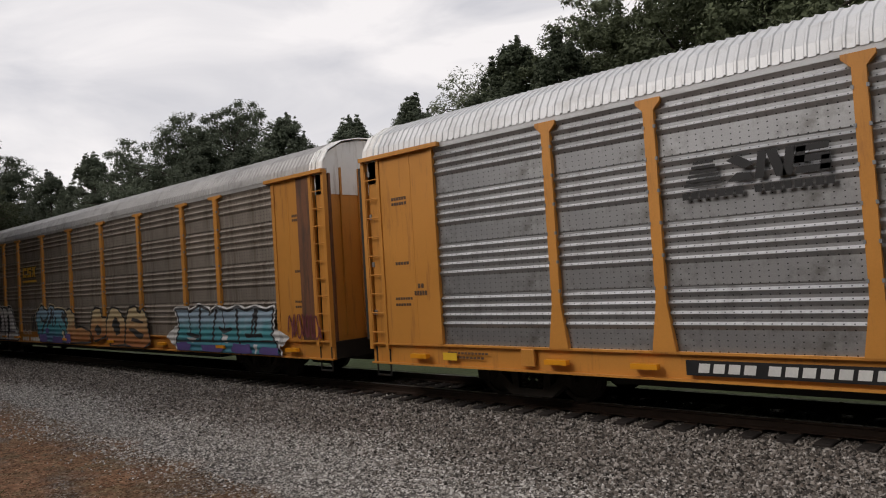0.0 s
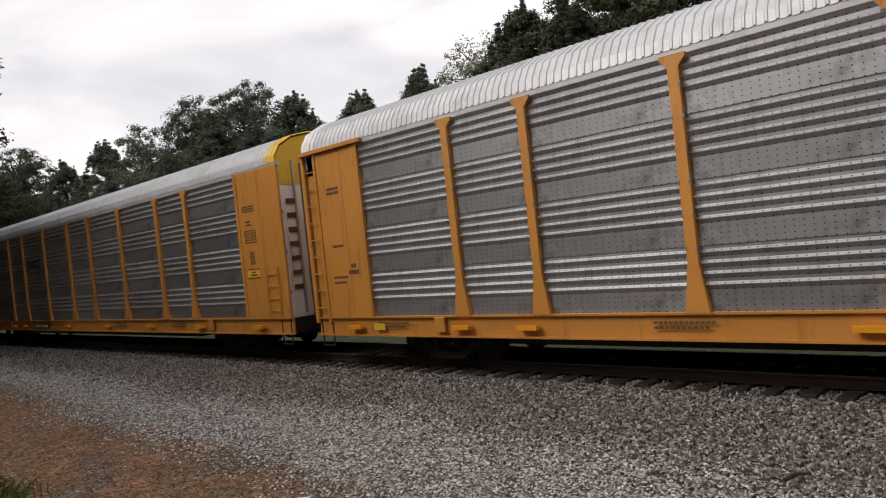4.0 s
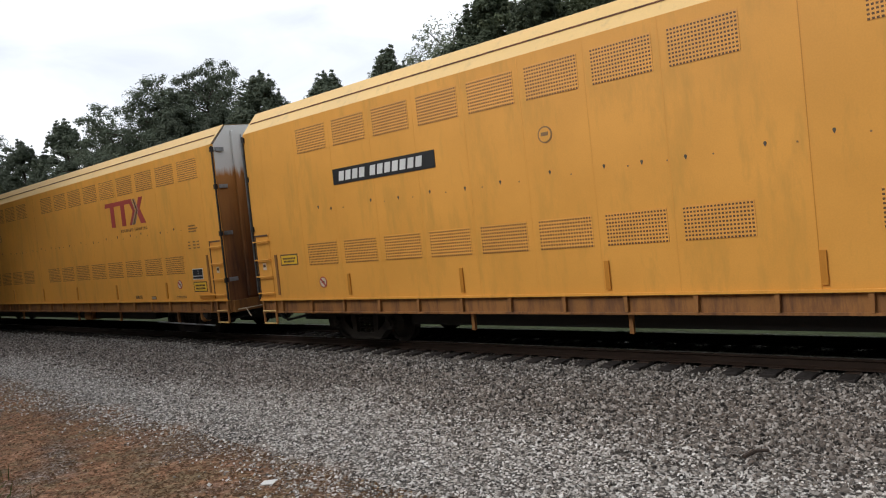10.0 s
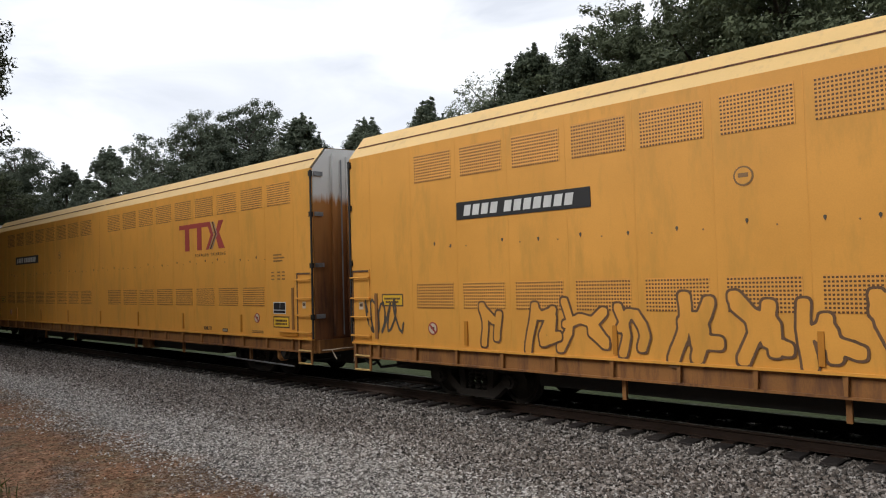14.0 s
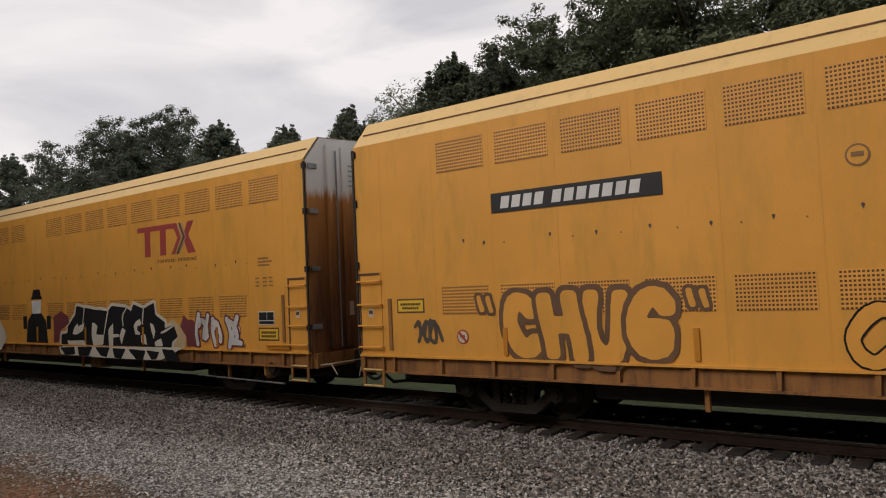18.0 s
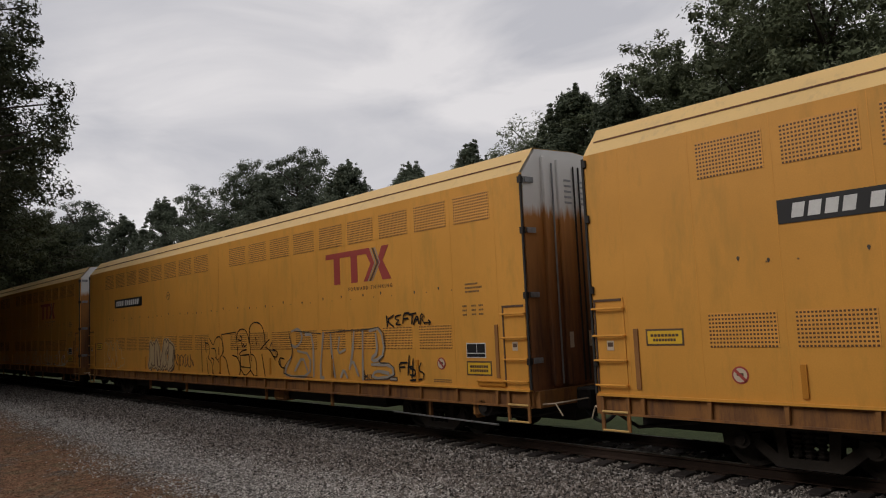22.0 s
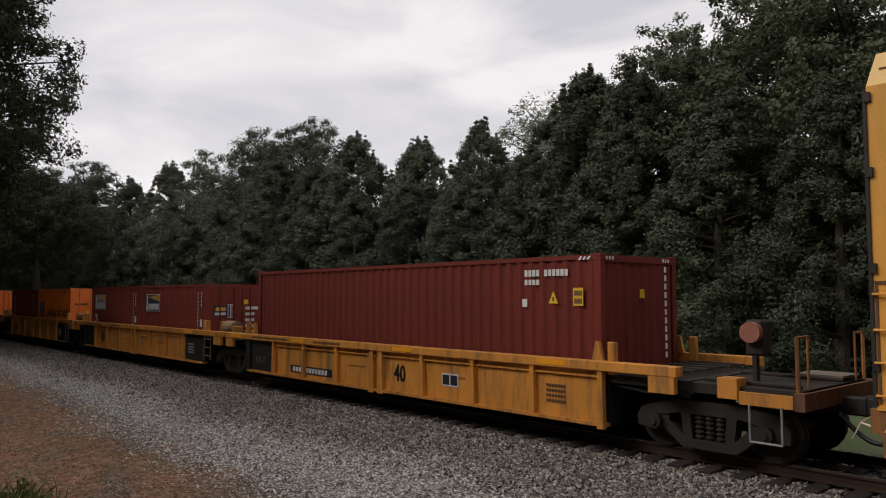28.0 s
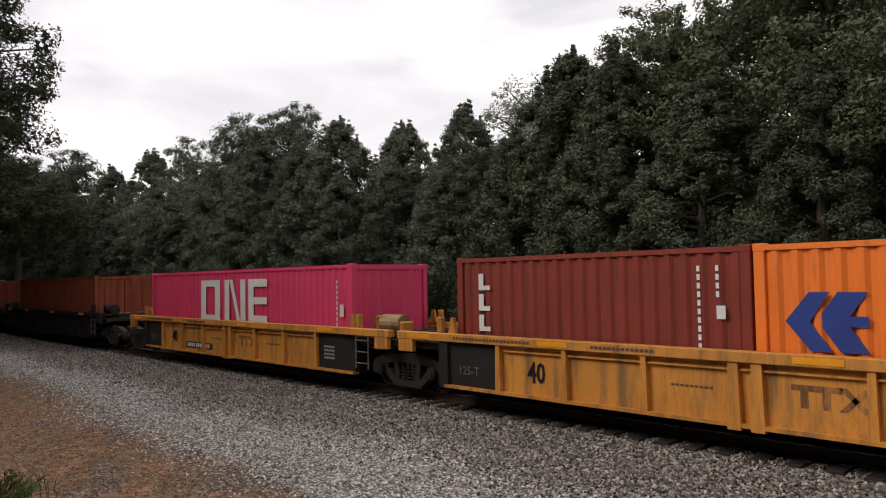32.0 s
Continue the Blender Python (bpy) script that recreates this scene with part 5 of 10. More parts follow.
def reach(lines, X, Z, e=3.2):
    """Distance of every grid point from the nearest of the lines."""
    best = np.full(X.shape, 1e3)
    for p in lines:
        for (ax, az), (bx, bz) in zip(p, p[1:]):
            dx, dz = bx - ax, bz - az
            k = np.clip(((X - ax) * dx + (Z - az) * dz) / (dx * dx + dz * dz + 1e-9), 0, 1)
            best = np.minimum(best, (np.abs(X - ax - k * dx) ** e + np.abs(Z - az - k * dz) ** e) ** (1 / e))
    return best


def paint(name, field, xs, zs, material, car, x, y, z, rib=0.0):
    """Coat of paint wherever the field is below zero, its edge drawn through the grid cells; rib: spacing of the ribs that it follows."""
    vs, fs = [], []
    ins = field < 0
    for j in range(len(zs) - 1):
        i = 0
        while i < len(xs) - 1:
            sq = ((j, i), (j, i + 1), (j + 1, i + 1), (j + 1, i))
            c = [ins[q] for q in sq]
            if not any(c):
                i += 1
                continue
            k = len(vs)
            if all(c):
                e = i
                while e + 1 < len(xs) - 1 and ins[j, e + 2] and ins[j + 1, e + 2]:
                    e += 1
                vs += [(xs[i], 0, zs[j]), (xs[e + 1], 0, zs[j]), (xs[e + 1], 0, zs[j + 1]), (xs[i], 0, zs[j + 1])]
                fs.append((k, k + 1, k + 2, k + 3))
                i = e + 1
                continue
            for n in range(4):
                q, r = sq[n], sq[(n + 1) % 4]
                if c[n]:
                    vs.append((xs[q[1]], 0, zs[q[0]]))
                if c[n] != c[(n + 1) % 4]:
                    t = field[q] / (field[q] - field[r])
                    vs.append((xs[q[1]] + t * (xs[r[1]] - xs[q[1]]), 0, zs[q[0]] + t * (zs[r[0]] - zs[q[0]])))
            if len(vs) - k > 2:
                fs.append(tuple(range(k, len(vs))))
            else:
                del vs[k:]
            i += 1
    if not fs:
        return None
    if rib:
        vs = [(a, 0.015 * math.cos(2 * math.pi * (c + z - 1.07) / rib), c) for a, b, c in vs]
    ob = new(name, mesh(name, vs, fs, material))
    ob.parent = car
    ob.location = (x, y, z)
    return ob


def tag_letters(car, body, x, z, w, h, fill, line, y, seed=1, glow=None, name="graffiti_letter", fat=0.15, drop=None, rim=0.05, shine=None, edge=3.2):
    """Sprayed letters: fat round strokes over a swollen outline, crowded, each leaning its own way; ? is an unreadable one."""
    rd = random.Random(seed)
    step = w / len(body)
    hw = min(0.8 * fat * h, 0.185 * step)
    pad = hw + 0.16 * h
    words = []
    for i, ch in enumerate(body):
        lean, sh, k, dz = rd.uniform(-5, 5), rd.uniform(-0.14, 0.14) + (0.22 if edge < 2 else 0), rd.uniform(0.93, 1.07), rd.uniform(-0.04, 0.04) * h
        if ch == " ":
            continue
        lines = []
        for p in STROKES.get(ch.upper()) or wild_lines(rd):
            p = round_off(p) / 10
            a = hw * 0.75 + p[:, 0] * (step * 1.06 - 1.5 * hw)
            b = hw + p[:, 1] * (h * k - 2 * hw)
            a = a + sh * (b - h / 2) + 0.03 * h * np.sin(b / h * 5 + seed + i)
            b = b + 0.03 * h * np.sin(a / step * 4 + seed) + dz
            lines.append(np.stack([a + i * step, b], 1))
        words.append((i, lines))
    if glow or drop:
        cell = h / 26
        xs, zs = np.arange(-pad, w + pad, cell), np.arange(-pad, h + pad, cell)
        X, Z = np.meshgrid(xs, zs)
        every = [p for _, ls in words for p in ls]
        if drop:
            paint("graffiti_shadow", reach(every, X - 0.09 * h, Z + 0.1 * h, edge) - hw - rim * h, xs, zs, drop, car, x, y + 0.002, z)
        if glow:
            wob = 0.02 * h * np.sin(X * 7 + seed) * np.sin(Z * 9)
            paint("graffiti_halo", reach(every, X, Z, edge) - hw - (rim + 0.05) * h + wob, xs, zs, glow, car, x, y, z)
    for i, lines in words:
        cell = h / 34
        xs, zs = np.arange(i * step - pad, (i + 1) * step + pad, cell), np.arange(-pad, h + pad, cell)
        X, Z = np.meshgrid(xs, zs)
        d = reach(lines, X, Z, edge) - hw * (1 + 0.12 * np.sin(X * 5 / h + seed) * np.sin(Z * 4 / h + i))
        up = y - 0.002 - 0.004 * (i % 2)
        if line:
            paint("graffiti_outline", d - rim * h, xs, zs, line, car, x, up, z)
        paint(name, d, xs, zs, fill, car, x, up - 0.0015, z)
        if shine:
            paint("graffiti_shine", np.abs(reach(lines, X + 0.05 * h, Z - 0.05 * h, edge) - hw * 0.55) - 0.014 * h, xs, zs, shine, car, x, up - 0.0025, z)


COATS = {}


def coat(car, material, pts, y, rim=None, halo=None, name="graffiti_letter", sill=None):
    """A sprayed shape with rounded corners; rim and halo: paint that shows round its edge; sill: the face that carries it on below the wall."""
    loop = np.array(pts + pts[:1], float)
    a, b = 0.93 * loop[:-1] + 0.07 * loop[1:], 0.07 * loop[:-1] + 0.93 * loop[1:]
    loop = np.stack([a, b], 1).reshape(-1, 2)
    loop = np.concatenate([loop, loop[:1]])
    lo, hi = loop.min(0) - 0.12, loop.max(0) + 0.12
    cell = 0.017 if hi[0] - lo[0] < 2 else 0.03
    xs, zs = np.arange(lo[0], hi[0] + cell, cell), np.arange(max(lo[1], 0.73), hi[1] + cell, cell)
    if car not in smooth_cars:
        zs = np.arange(max(math.floor(lo[1] / 0.02), 32), hi[1] / 0.02 + 1) * 0.02
    X, Z = np.meshgrid(xs, zs)
    odd = np.zeros(X.shape, bool)
    for (ax, az), (bx, bz) in zip(loop, loop[1:]):
        if az != bz:
            odd ^= ((az > Z) != (bz > Z)) & (X < ax + (Z - az) * (bx - ax) / (bz - az))
    d = reach([loop], X, Z, 2)
    d = np.where(odd, -d, d) + 0.006 * np.sin(X * 9) * np.sin(Z * 11 + X)
    COATS[car.name] = k = COATS.get(car.name, 0) + 1
    each = 0.0001 if car in smooth_cars else 0.0003
    y -= 0.004 + each * k
    for tag, m, f, dy in (("graffiti_halo", halo, d - 0.085, 0.0016), ("graffiti_outline", rim, np.abs(d - 0.006) - 0.034, -0.004), (name, material, d, 0.0)):
        if m:
            paint(tag, np.maximum(f, 1.05 - Z) if car in smooth_cars else f, xs, zs, m, car, 0, y + dy, 0, RIB.get(car.name, 0.0))
            if sill:
                paint(tag, np.maximum(f, Z - 1.066), xs, zs, m, car, 0, sill - 0.0001 * k + dy, 0)


def stroke(car, material, pts, y, r):
    """One sprayed line."""
    line = round_off(pts)
    lo, hi = line.min(0) - r - 0.05, line.max(0) + r + 0.05
    xs, zs = np.arange(lo[0], hi[0], 0.016), np.arange(math.floor(lo[1] / 0.02), hi[1] / 0.02 + 1) * 0.02
    X, Z = np.meshgrid(xs, zs)
    COATS[car.name] = k = COATS.get(car.name, 0) + 1
    paint("graffiti_line", reach([line], X, Z, 2) - r * (1 + 0.2 * np.sin(X * 7 + Z * 5)), xs, zs, material, car, 0, y - 0.008 - (0.0001 if car in smooth_cars else 0.0003) * k, 0, RIB.get(car.name, 0.0))


smooth_cars = []


def blob(car, x, z, w, h, material, y, seed, name="sprayed_patch"):
    """A flat patch of paint with a lumpy edge."""
    rd = random.Random(seed)
    pts = []
    for i in range(36):
        a = 2 * math.pi * i / 36
        k = 1 + 0.12 * math.sin(5 * a + seed) + rd.uniform(-0.05, 0.05)
        c, s = math.cos(a), math.sin(a)
        pts.append((x + w / 2 + w / 2 * k * math.copysign(abs(c) ** 0.5, c), z + h / 2 + h / 2 * k * math.copysign(abs(s) ** 0.5, s)))
    bm = bmesh.new()
    bm.faces.new([bm.verts.new((a, y, max(b, 0.66))) for a, b in pts])
    return part(name, bm, material, car)


def scrawl(car, x, z, w, h, material, y, seed, loops=9, r=0.02, name="graffiti_scrawl"):
    """Thin looping sprayed line."""
    rd = random.Random(seed)
    pts = []
    for i in range(loops * 4 + 1):
        f = i / (loops * 4)
        pts.append((w * f + 0.5 * w / loops * math.sin(i * 1.9 + seed) + rd.uniform(-0.03, 0.03), h * (0.5 + 0.48 * math.sin(i * 1.57 + rd.uniform(-0.5, 0.5)))))
    cell = max(r * 1.1, 0.013)
    xs, zs = np.arange(-0.35, w + 0.35, cell), np.arange(-0.08, h + 0.1, cell)
    X, Z = np.meshgrid(xs, zs)
    return paint(name, reach([round_off(pts)], X, Z) - r, xs, zs, material, car, x, y, z)


SIDE = -1.588
HS = autorack("silver corrugated autorack car with orange posts and a black horse emblem", M_GALV, M_ORANGE, M_ROOF)
CX = autorack("grime-brown corrugated autorack car with orange posts and bright graffiti", M_GALVBROWN, M_ORANGE, M_ROOFGREY, post=POST_T, recess=M_BROWN)
SV = autorack("silver corrugated autorack car with orange posts and ends", M_GALV, M_ORANGE, M_ROOF)
CB = autorack("grey corrugated autorack car with orange posts and a bracketed black emblem", M_GALVMID, M_ORANGE, M_ROOF, cover=True, top_white=M_SIGNYEL, posts=[-8.92, -6.87, -4.03, -1.14, 1.03, 3.88, 6.78, 8.72], door_paint=M_WHITE)
UP = autorack("brownish corrugated autorack car with peeling yellow posts and white graffiti", M_SLATBROWN, M_OLDYEL, M_ROOF, ribs="fine", post=POST_T, sill=M_BROWN, top_white=M_OLDYEL, recess=M_RUSTPANEL, door_paint=M_OLDYEL, panel_paint=M_FLAKED)


def skew(pts, k=0.18):
    z0 = min(z for _, z in pts)
    return [(x + (z - z0) * k, z) for x, z in pts]


def bar(x0, x1, z0, z1):
    return [(x0, z0), (x1, z0), (x1, z1), (x0, z1)]


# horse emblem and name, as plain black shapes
part("emblem", slabs([skew(bar(-6.6 + 0.03 * i, -6.05 - 0.02 * i, 3.40 + 0.062 * i, 3.44 + 0.062 * i)) for i in range(6)]
                     + [skew([(-5.98, 3.40), (-5.62, 3.40), (-5.66, 3.50), (-5.85, 3.52)]), skew([(-6.0, 3.70), (-5.72, 3.56), (-5.6, 3.62), (-5.85, 3.76)])]
                     + [skew(bar(-5.6, -5.48, 3.40, 3.77)), skew([(-5.5, 3.77), (-5.36, 3.77), (-5.18, 3.40), (-5.32, 3.40)]), skew(bar(-5.24, -5.12, 3.40, 3.77))]
                     + [skew(bar(-5.08, -4.66, z, z + 0.09)) for z in (3.40, 3.54, 3.68)] + [skew(bar(-5.08, -4.96, 3.54, 3.75)), skew(bar(-4.78, -4.66, 3.42, 3.60))], SIDE - 0.032, SIDE - 0.026), M_BLACK, HS, "black slanted emblem")
glyph_bars("emblem_name", 16, -6.65, 3.22, 2.05, 0.10, M_BLACK, HS, SIDE - 0.032, skip=(7,))
number_board(HS, -6.76, 0.70, 2.95, 0.22, -1.628)
part("sill_label", boxes((-11.6, -11.25, -1.628, -1.62, 0.74, 0.88)), M_SIGNYEL, HS)
for car in (HS, SV):
    glyph_bars("panel_number", 2, -12.2, 2.12, 0.18, 0.09, M_INK, car, -1.608)
    glyph_bars("panel_number", 5, -12.3, 1.98, 0.36, 0.09, M_INK, car, -1.608)

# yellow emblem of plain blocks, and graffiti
NOTCHED = ([(0, 0), (0.42, 0), (0.42, 0.12), (0.15, 0.12), (0.15, 0.28), (0.42, 0.28), (0.42, 0.4), (0, 0.4)],
           [(0, 0), (0.42, 0), (0.42, 0.25), (0.15, 0.25), (0.15, 0.3), (0.42, 0.3), (0.42, 0.4), (0, 0.4), (0, 0.16), (0.27, 0.16), (0.27, 0.1), (0, 0.1)],
           [(0, 0), (0.14, 0), (0.21, 0.11), (0.28, 0), (0.42, 0), (0.29, 0.2), (0.42, 0.4), (0.28, 0.4), (0.21, 0.29), (0.14, 0.4), (0, 0.4), (0.13, 0.2)])
for i, pts in enumerate(NOTCHED):
    eb = part("emblem_block", slabs([[(-6.5 + 0.54 * i + a + 0.12 * b, 3.22 + b) for a, b in pts]], SIDE - 0.037, SIDE - 0.031), M_SIGNORANGE, CX, "orange-yellow notched emblem block with a dark edge")
    part("emblem_edge", slabs([[(-6.5 + 0.54 * i + 0.04 + a + 0.12 * b, 3.19 + b) for a, b in pts]], SIDE - 0.030, SIDE - 0.026), M_BLACK, eb)
part("emblem_line", slabs([bar(-6.53, -4.93, 3.02, 3.10)], SIDE - 0.037, SIDE - 0.031), M_SIGNORANGE, CX)
GY = SIDE - 0.062
RIB = {CX.name: 0.16, UP.name: 0.08}
for car in (UP,):
    for k in (1, 2, 3):
        z = 1.03 + 0.96 * k
        seam = part("sheet_seam", boxes((-11.6, 11.6, -1.594, -1.55, z - 0.016, z + 0.01)), M_GAP, car)
        for i in range(17):
            x = -11.0 + 1.375 * i
            part("seam_clip", boxes((x - 0.05, x + 0.05, -1.605, -1.594, z - 0.04, z + 0.03)), M_GREASE, seam)
tag_letters(CX, "RIDER", -6.63, 0.93, 1.0, 0.17, R_WHITE, None, GY, 8, fat=0.09)
scrawl(CX, -5.6, 1.0, 0.5, 0.8, R_BLACK, GY, 10, 5, 0.02)
coat(CX, R_WHITE, [(-12.05, 1.01), (-12.02, 1.59), (-11.74, 1.94), (-11.33, 2.16), (-10.97, 2.14), (-10.78, 1.96), (-10.68, 1.64), (-10.74, 1.33), (-10.49, 0.93), (-10.48, 0.71), (-11.89, 0.68)], GY, rim=R_BLACK, halo=R_WHITE)
coat(CX, R_WHITE, [(-10.81, 2.04), (-10.01, 2.02), (-10.06, 1.86), (-10.02, 1.37), (-9.76, 0.88), (-9.75, 0.68), (-10.45, 0.7), (-10.48, 0.99), (-10.71, 1.36), (-10.69, 1.78)], GY, rim=R_BLACK, halo=R_WHITE)
coat(CX, R_WHITE, [(-10.03, 1.86), (-9.79, 2.04), (-9.54, 2.09), (-9.14, 1.97), (-9.03, 1.66), (-8.9, 1.3), (-8.94, 0.66), (-9.75, 0.67), (-9.79, 0.88), (-10.05, 1.37)], GY, rim=R_BLACK, halo=R_WHITE)
coat(CX, R_WHITE, [(-9.16, 2.05), (-8.61, 2), (-8.6, 1.84), (-8.37, 2.08), (-8.11, 2.04), (-7.84, 1.78), (-7.63, 1.3), (-7.2, 0.98), (-7.21, 0.66), (-8.91, 0.66), (-8.92, 1.15), (-9.05, 1.71)], GY, rim=R_BLACK, halo=R_WHITE)
coat(CX, R_BLACK, [(-11.25, 1.75), (-11.08, 1.81), (-10.98, 1.68), (-11, 1.48), (-10.72, 1.49), (-10.73, 1.37), (-11.02, 1.35), (-11.01, 1.09), (-11.17, 1.06), (-11.29, 1.28)], GY, name="letter_hollow")
coat(CX, R_BLACK, [(-9.69, 1.69), (-9.49, 1.75), (-9.38, 1.52), (-9.45, 1.09), (-9.6, 0.98), (-9.71, 1.2)], GY, name="letter_hollow")
coat(CX, R_BLACK, [(-8.6, 1.69), (-8.4, 1.74), (-8.26, 1.43), (-8.28, 0.98), (-8.41, 0.98), (-8.49, 0.74), (-8.57, 0.65), (-8.62, 0.94), (-8.55, 1.34)], GY, name="letter_hollow")
stroke(CX, R_BLACK, [(-11.97, 1.01), (-7.58, 1.01)], GY, 0.022)
coat(CX, R_SUNSET, [(-2.04, 1.78), (-1.52, 1.93), (-1.07, 1.68), (-1.02, 1.21), (-0.51, 1.27), (0.32, 1.12), (0.27, 0.73), (-2.05, 0.66)], GY, rim=R_BLACK)
coat(CX, R_SUNSET, [(0.4, 1.41), (0.57, 1.8), (0.85, 1.93), (1.22, 1.88), (1.36, 1.59), (1.7, 1.6), (1.64, 0.96), (0.65, 0.77), (0.32, 1.12)], GY, rim=R_BLACK)
coat(CX, R_SUNSET, [(1.85, 1.65), (2.14, 1.92), (2.65, 1.87), (3.09, 1.57), (3.2, 1.24), (3.04, 0.71), (2.02, 0.65), (1.66, 0.92), (1.71, 1.41)], GY, rim=R_BLACK)
coat(CX, R_SUNSET, [(3.25, 1.57), (3.47, 1.88), (3.92, 1.95), (4.21, 1.71), (4.46, 1.86), (4.73, 1.55), (4.71, 1.35), (4.9, 0.83), (4.41, 0.63), (3.81, 0.63), (3.04, 0.71), (3.15, 1.24)], GY, rim=R_BLACK)
coat(CX, R_BLACK, [(0.67, 1.22), (1.01, 1.36), (1.3, 1.16), (1.1, 0.98), (0.84, 1.02)], GY, name="letter_hollow")
coat(CX, R_BLACK, [(2.11, 1.35), (2.38, 1.63), (2.73, 1.41), (2.74, 1.08), (2.43, 0.98)], GY, name="letter_hollow")
coat(CX, R_BLACK, [(3.6, 1.58), (3.89, 1.55), (4.53, 1.45), (4.36, 1.39), (3.62, 1.47)], GY, name="letter_hollow")
coat(CX, R_BLACK, [(3.27, 1.25), (3.86, 1.23), (4.46, 1.04), (4.33, 0.92), (4.08, 0.92)], GY, name="letter_hollow")
coat(CX, R_WHITE, [(5.9, 1.03), (6.6, 1.36), (6.79, 0.93), (6.61, 0.63)], GY)
coat(CX, R_WHITE, [(11.41, 1.33), (12.13, 1.11), (11.81, 0.86), (11.54, 0.95)], GY)
coat(CX, R_DEEP, [(6.53, 1.81), (7.27, 1.82), (7.37, 1.71), (7.94, 1.89), (8.45, 1.77), (8.47, 1.64), (8.82, 1.84), (9.4, 1.73), (9.85, 1.84), (10.26, 1.74), (10.71, 1.82), (11.22, 1.72), (11.52, 1.8), (11.43, 1.48), (11.45, 1.22), (11.36, 1.14), (11.56, 0.93), (11.73, 0.65), (9.96, 0.61), (7.96, 0.62), (6.73, 0.63), (6.52, 0.87), (6.75, 1.27), (6.7, 1.61)], GY, rim=R_BLACK, halo=R_WHITE)
coat(CX, R_WHITE, [(7.19, 1.01), (7.78, 1.02), (7.44, 0.85)], GY, name="letter_hollow")
coat(CX, R_WHITE, [(9.08, 1.15), (9.36, 1.1), (9.31, 0.88), (9.06, 0.93)], GY, name="letter_hollow")
coat(CX, R_WHITE, [(10.54, 0.9), (10.75, 0.89), (10.65, 0.61)], GY, name="letter_hollow")
stroke(CX, R_BLACK, [(8, 1.86), (7.92, 1.44), (7.93, 0.99)], GY, 0.05)
stroke(CX, R_BLACK, [(8.87, 1.82), (8.67, 1.34), (8.61, 0.95)], GY, 0.05)
stroke(CX, R_BLACK, [(9.87, 1.82), (9.83, 1.3), (9.97, 0.64)], GY, 0.05)
stroke(CX, R_BLACK, [(10.78, 1.73), (10.65, 1.1)], GY, 0.05)
stroke(CX, R_BLACK, [(10.51, 1.12), (10.56, 1.44), (10.73, 1.73)], GY, 0.05)
stroke(CX, R_BLACK, [(7.21, 1.11), (7.83, 1.05)], GY, 0.05)
stroke(CX, R_BLACK, [(8.99, 1.28), (9.18, 1.2), (9.56, 1.28)], GY, 0.05)
stroke(CX, R_BLACK, [(10.26, 1.11), (10.94, 1.12)], GY, 0.05)
stroke(CX, R_BLACK, [(9.03, 1.04), (9.06, 0.62)], GY, 0.022)
stroke(CX, R_BLACK, [(6.56, 0.9), (11.67, 0.99)], GY, 0.022)
stroke(CX, R_BLACK, [(7.31, 1.79), (7.42, 1.11)], GY, 0.022)
stroke(CX, R_BLACK, [(9.12, 1.79), (9.27, 1.24)], GY, 0.022)
coat(CX, R_AQUA, [(-4.94, 1.76), (-4.47, 2.02), (-4.32, 2.1), (-4.09, 1.95), (-3.74, 1.85), (-3.42, 2.07), (-3.01, 2), (-2.94, 1.9), (-2.62, 1.92), (-2.12, 1.88), (-1.85, 1.77), (-1.69, 1.42), (-1.87, 1.18), (-1.79, 1.01), (-1.63, 0.66), (-2.24, 0.65), (-4.54, 0.67), (-4.81, 0.96), (-4.88, 1.29), (-5.02, 1.48)], GY, rim=R_BLACK, halo=R_CREAM)
coat(CX, R_BLACK, [(-4.53, 1.68), (-4.23, 1.51), (-3.82, 1.6), (-3.7, 1.81), (-3.51, 1.85), (-3.81, 1.45), (-4.1, 1.28), (-4.37, 0.93), (-4.46, 1.11), (-4.14, 1.38), (-4.48, 1.47)], GY, name="letter_hollow")
coat(CX, R_BLACK, [(-3.34, 2.01), (-3.21, 1.91), (-3.23, 1.66), (-3.47, 1.36), (-3.83, 1.23), (-3.72, 0.92), (-3.95, 1.11), (-3.78, 1.38), (-3.45, 1.63)], GY, name="letter_hollow")
coat(CX, R_BLACK, [(-3.13, 1.82), (-3, 1.91), (-3.08, 1.65), (-3.2, 1.45), (-3.1, 1.22), (-3.28, 1.28), (-3.28, 1.58)], GY, name="letter_hollow")
coat(CX, R_BLACK, [(-2.96, 1.65), (-2.83, 1.61), (-2.89, 1.35), (-3.1, 1.18), (-3.03, 1.28)], GY, name="letter_hollow")
coat(CX, R_BLACK, [(-2.65, 1.43), (-2.33, 1.24), (-2.46, 1.17)], GY, name="letter_hollow")
coat(CX, R_BLACK, [(-2.28, 1.21), (-1.99, 1.08), (-1.96, 0.84), (-2.05, 0.84), (-2.15, 1.04)], GY, name="letter_hollow")
coat(CX, R_BLACK, [(-2.26, 1.79), (-2.12, 1.84), (-2.08, 1.73), (-1.84, 1.78), (-1.8, 1.61), (-1.97, 1.58), (-1.8, 1.38), (-1.89, 1.18), (-2.02, 1.39), (-2.32, 1.59)], GY, name="letter_hollow")
coat(CX, R_CREAM, [(-4.54, 1.45), (-4.43, 1.48), (-4.51, 1.32)], GY, name="letter_hollow")
coat(CX, R_CREAM, [(-2.33, 1.09), (-2.17, 1.09), (-2.04, 0.84), (-2.16, 0.84)], GY, name="letter_hollow")
stroke(CX, R_GREY, [(-6.98, 1.83), (-6.93, 1.33), (-6.77, 1.38)], GY, 0.016)
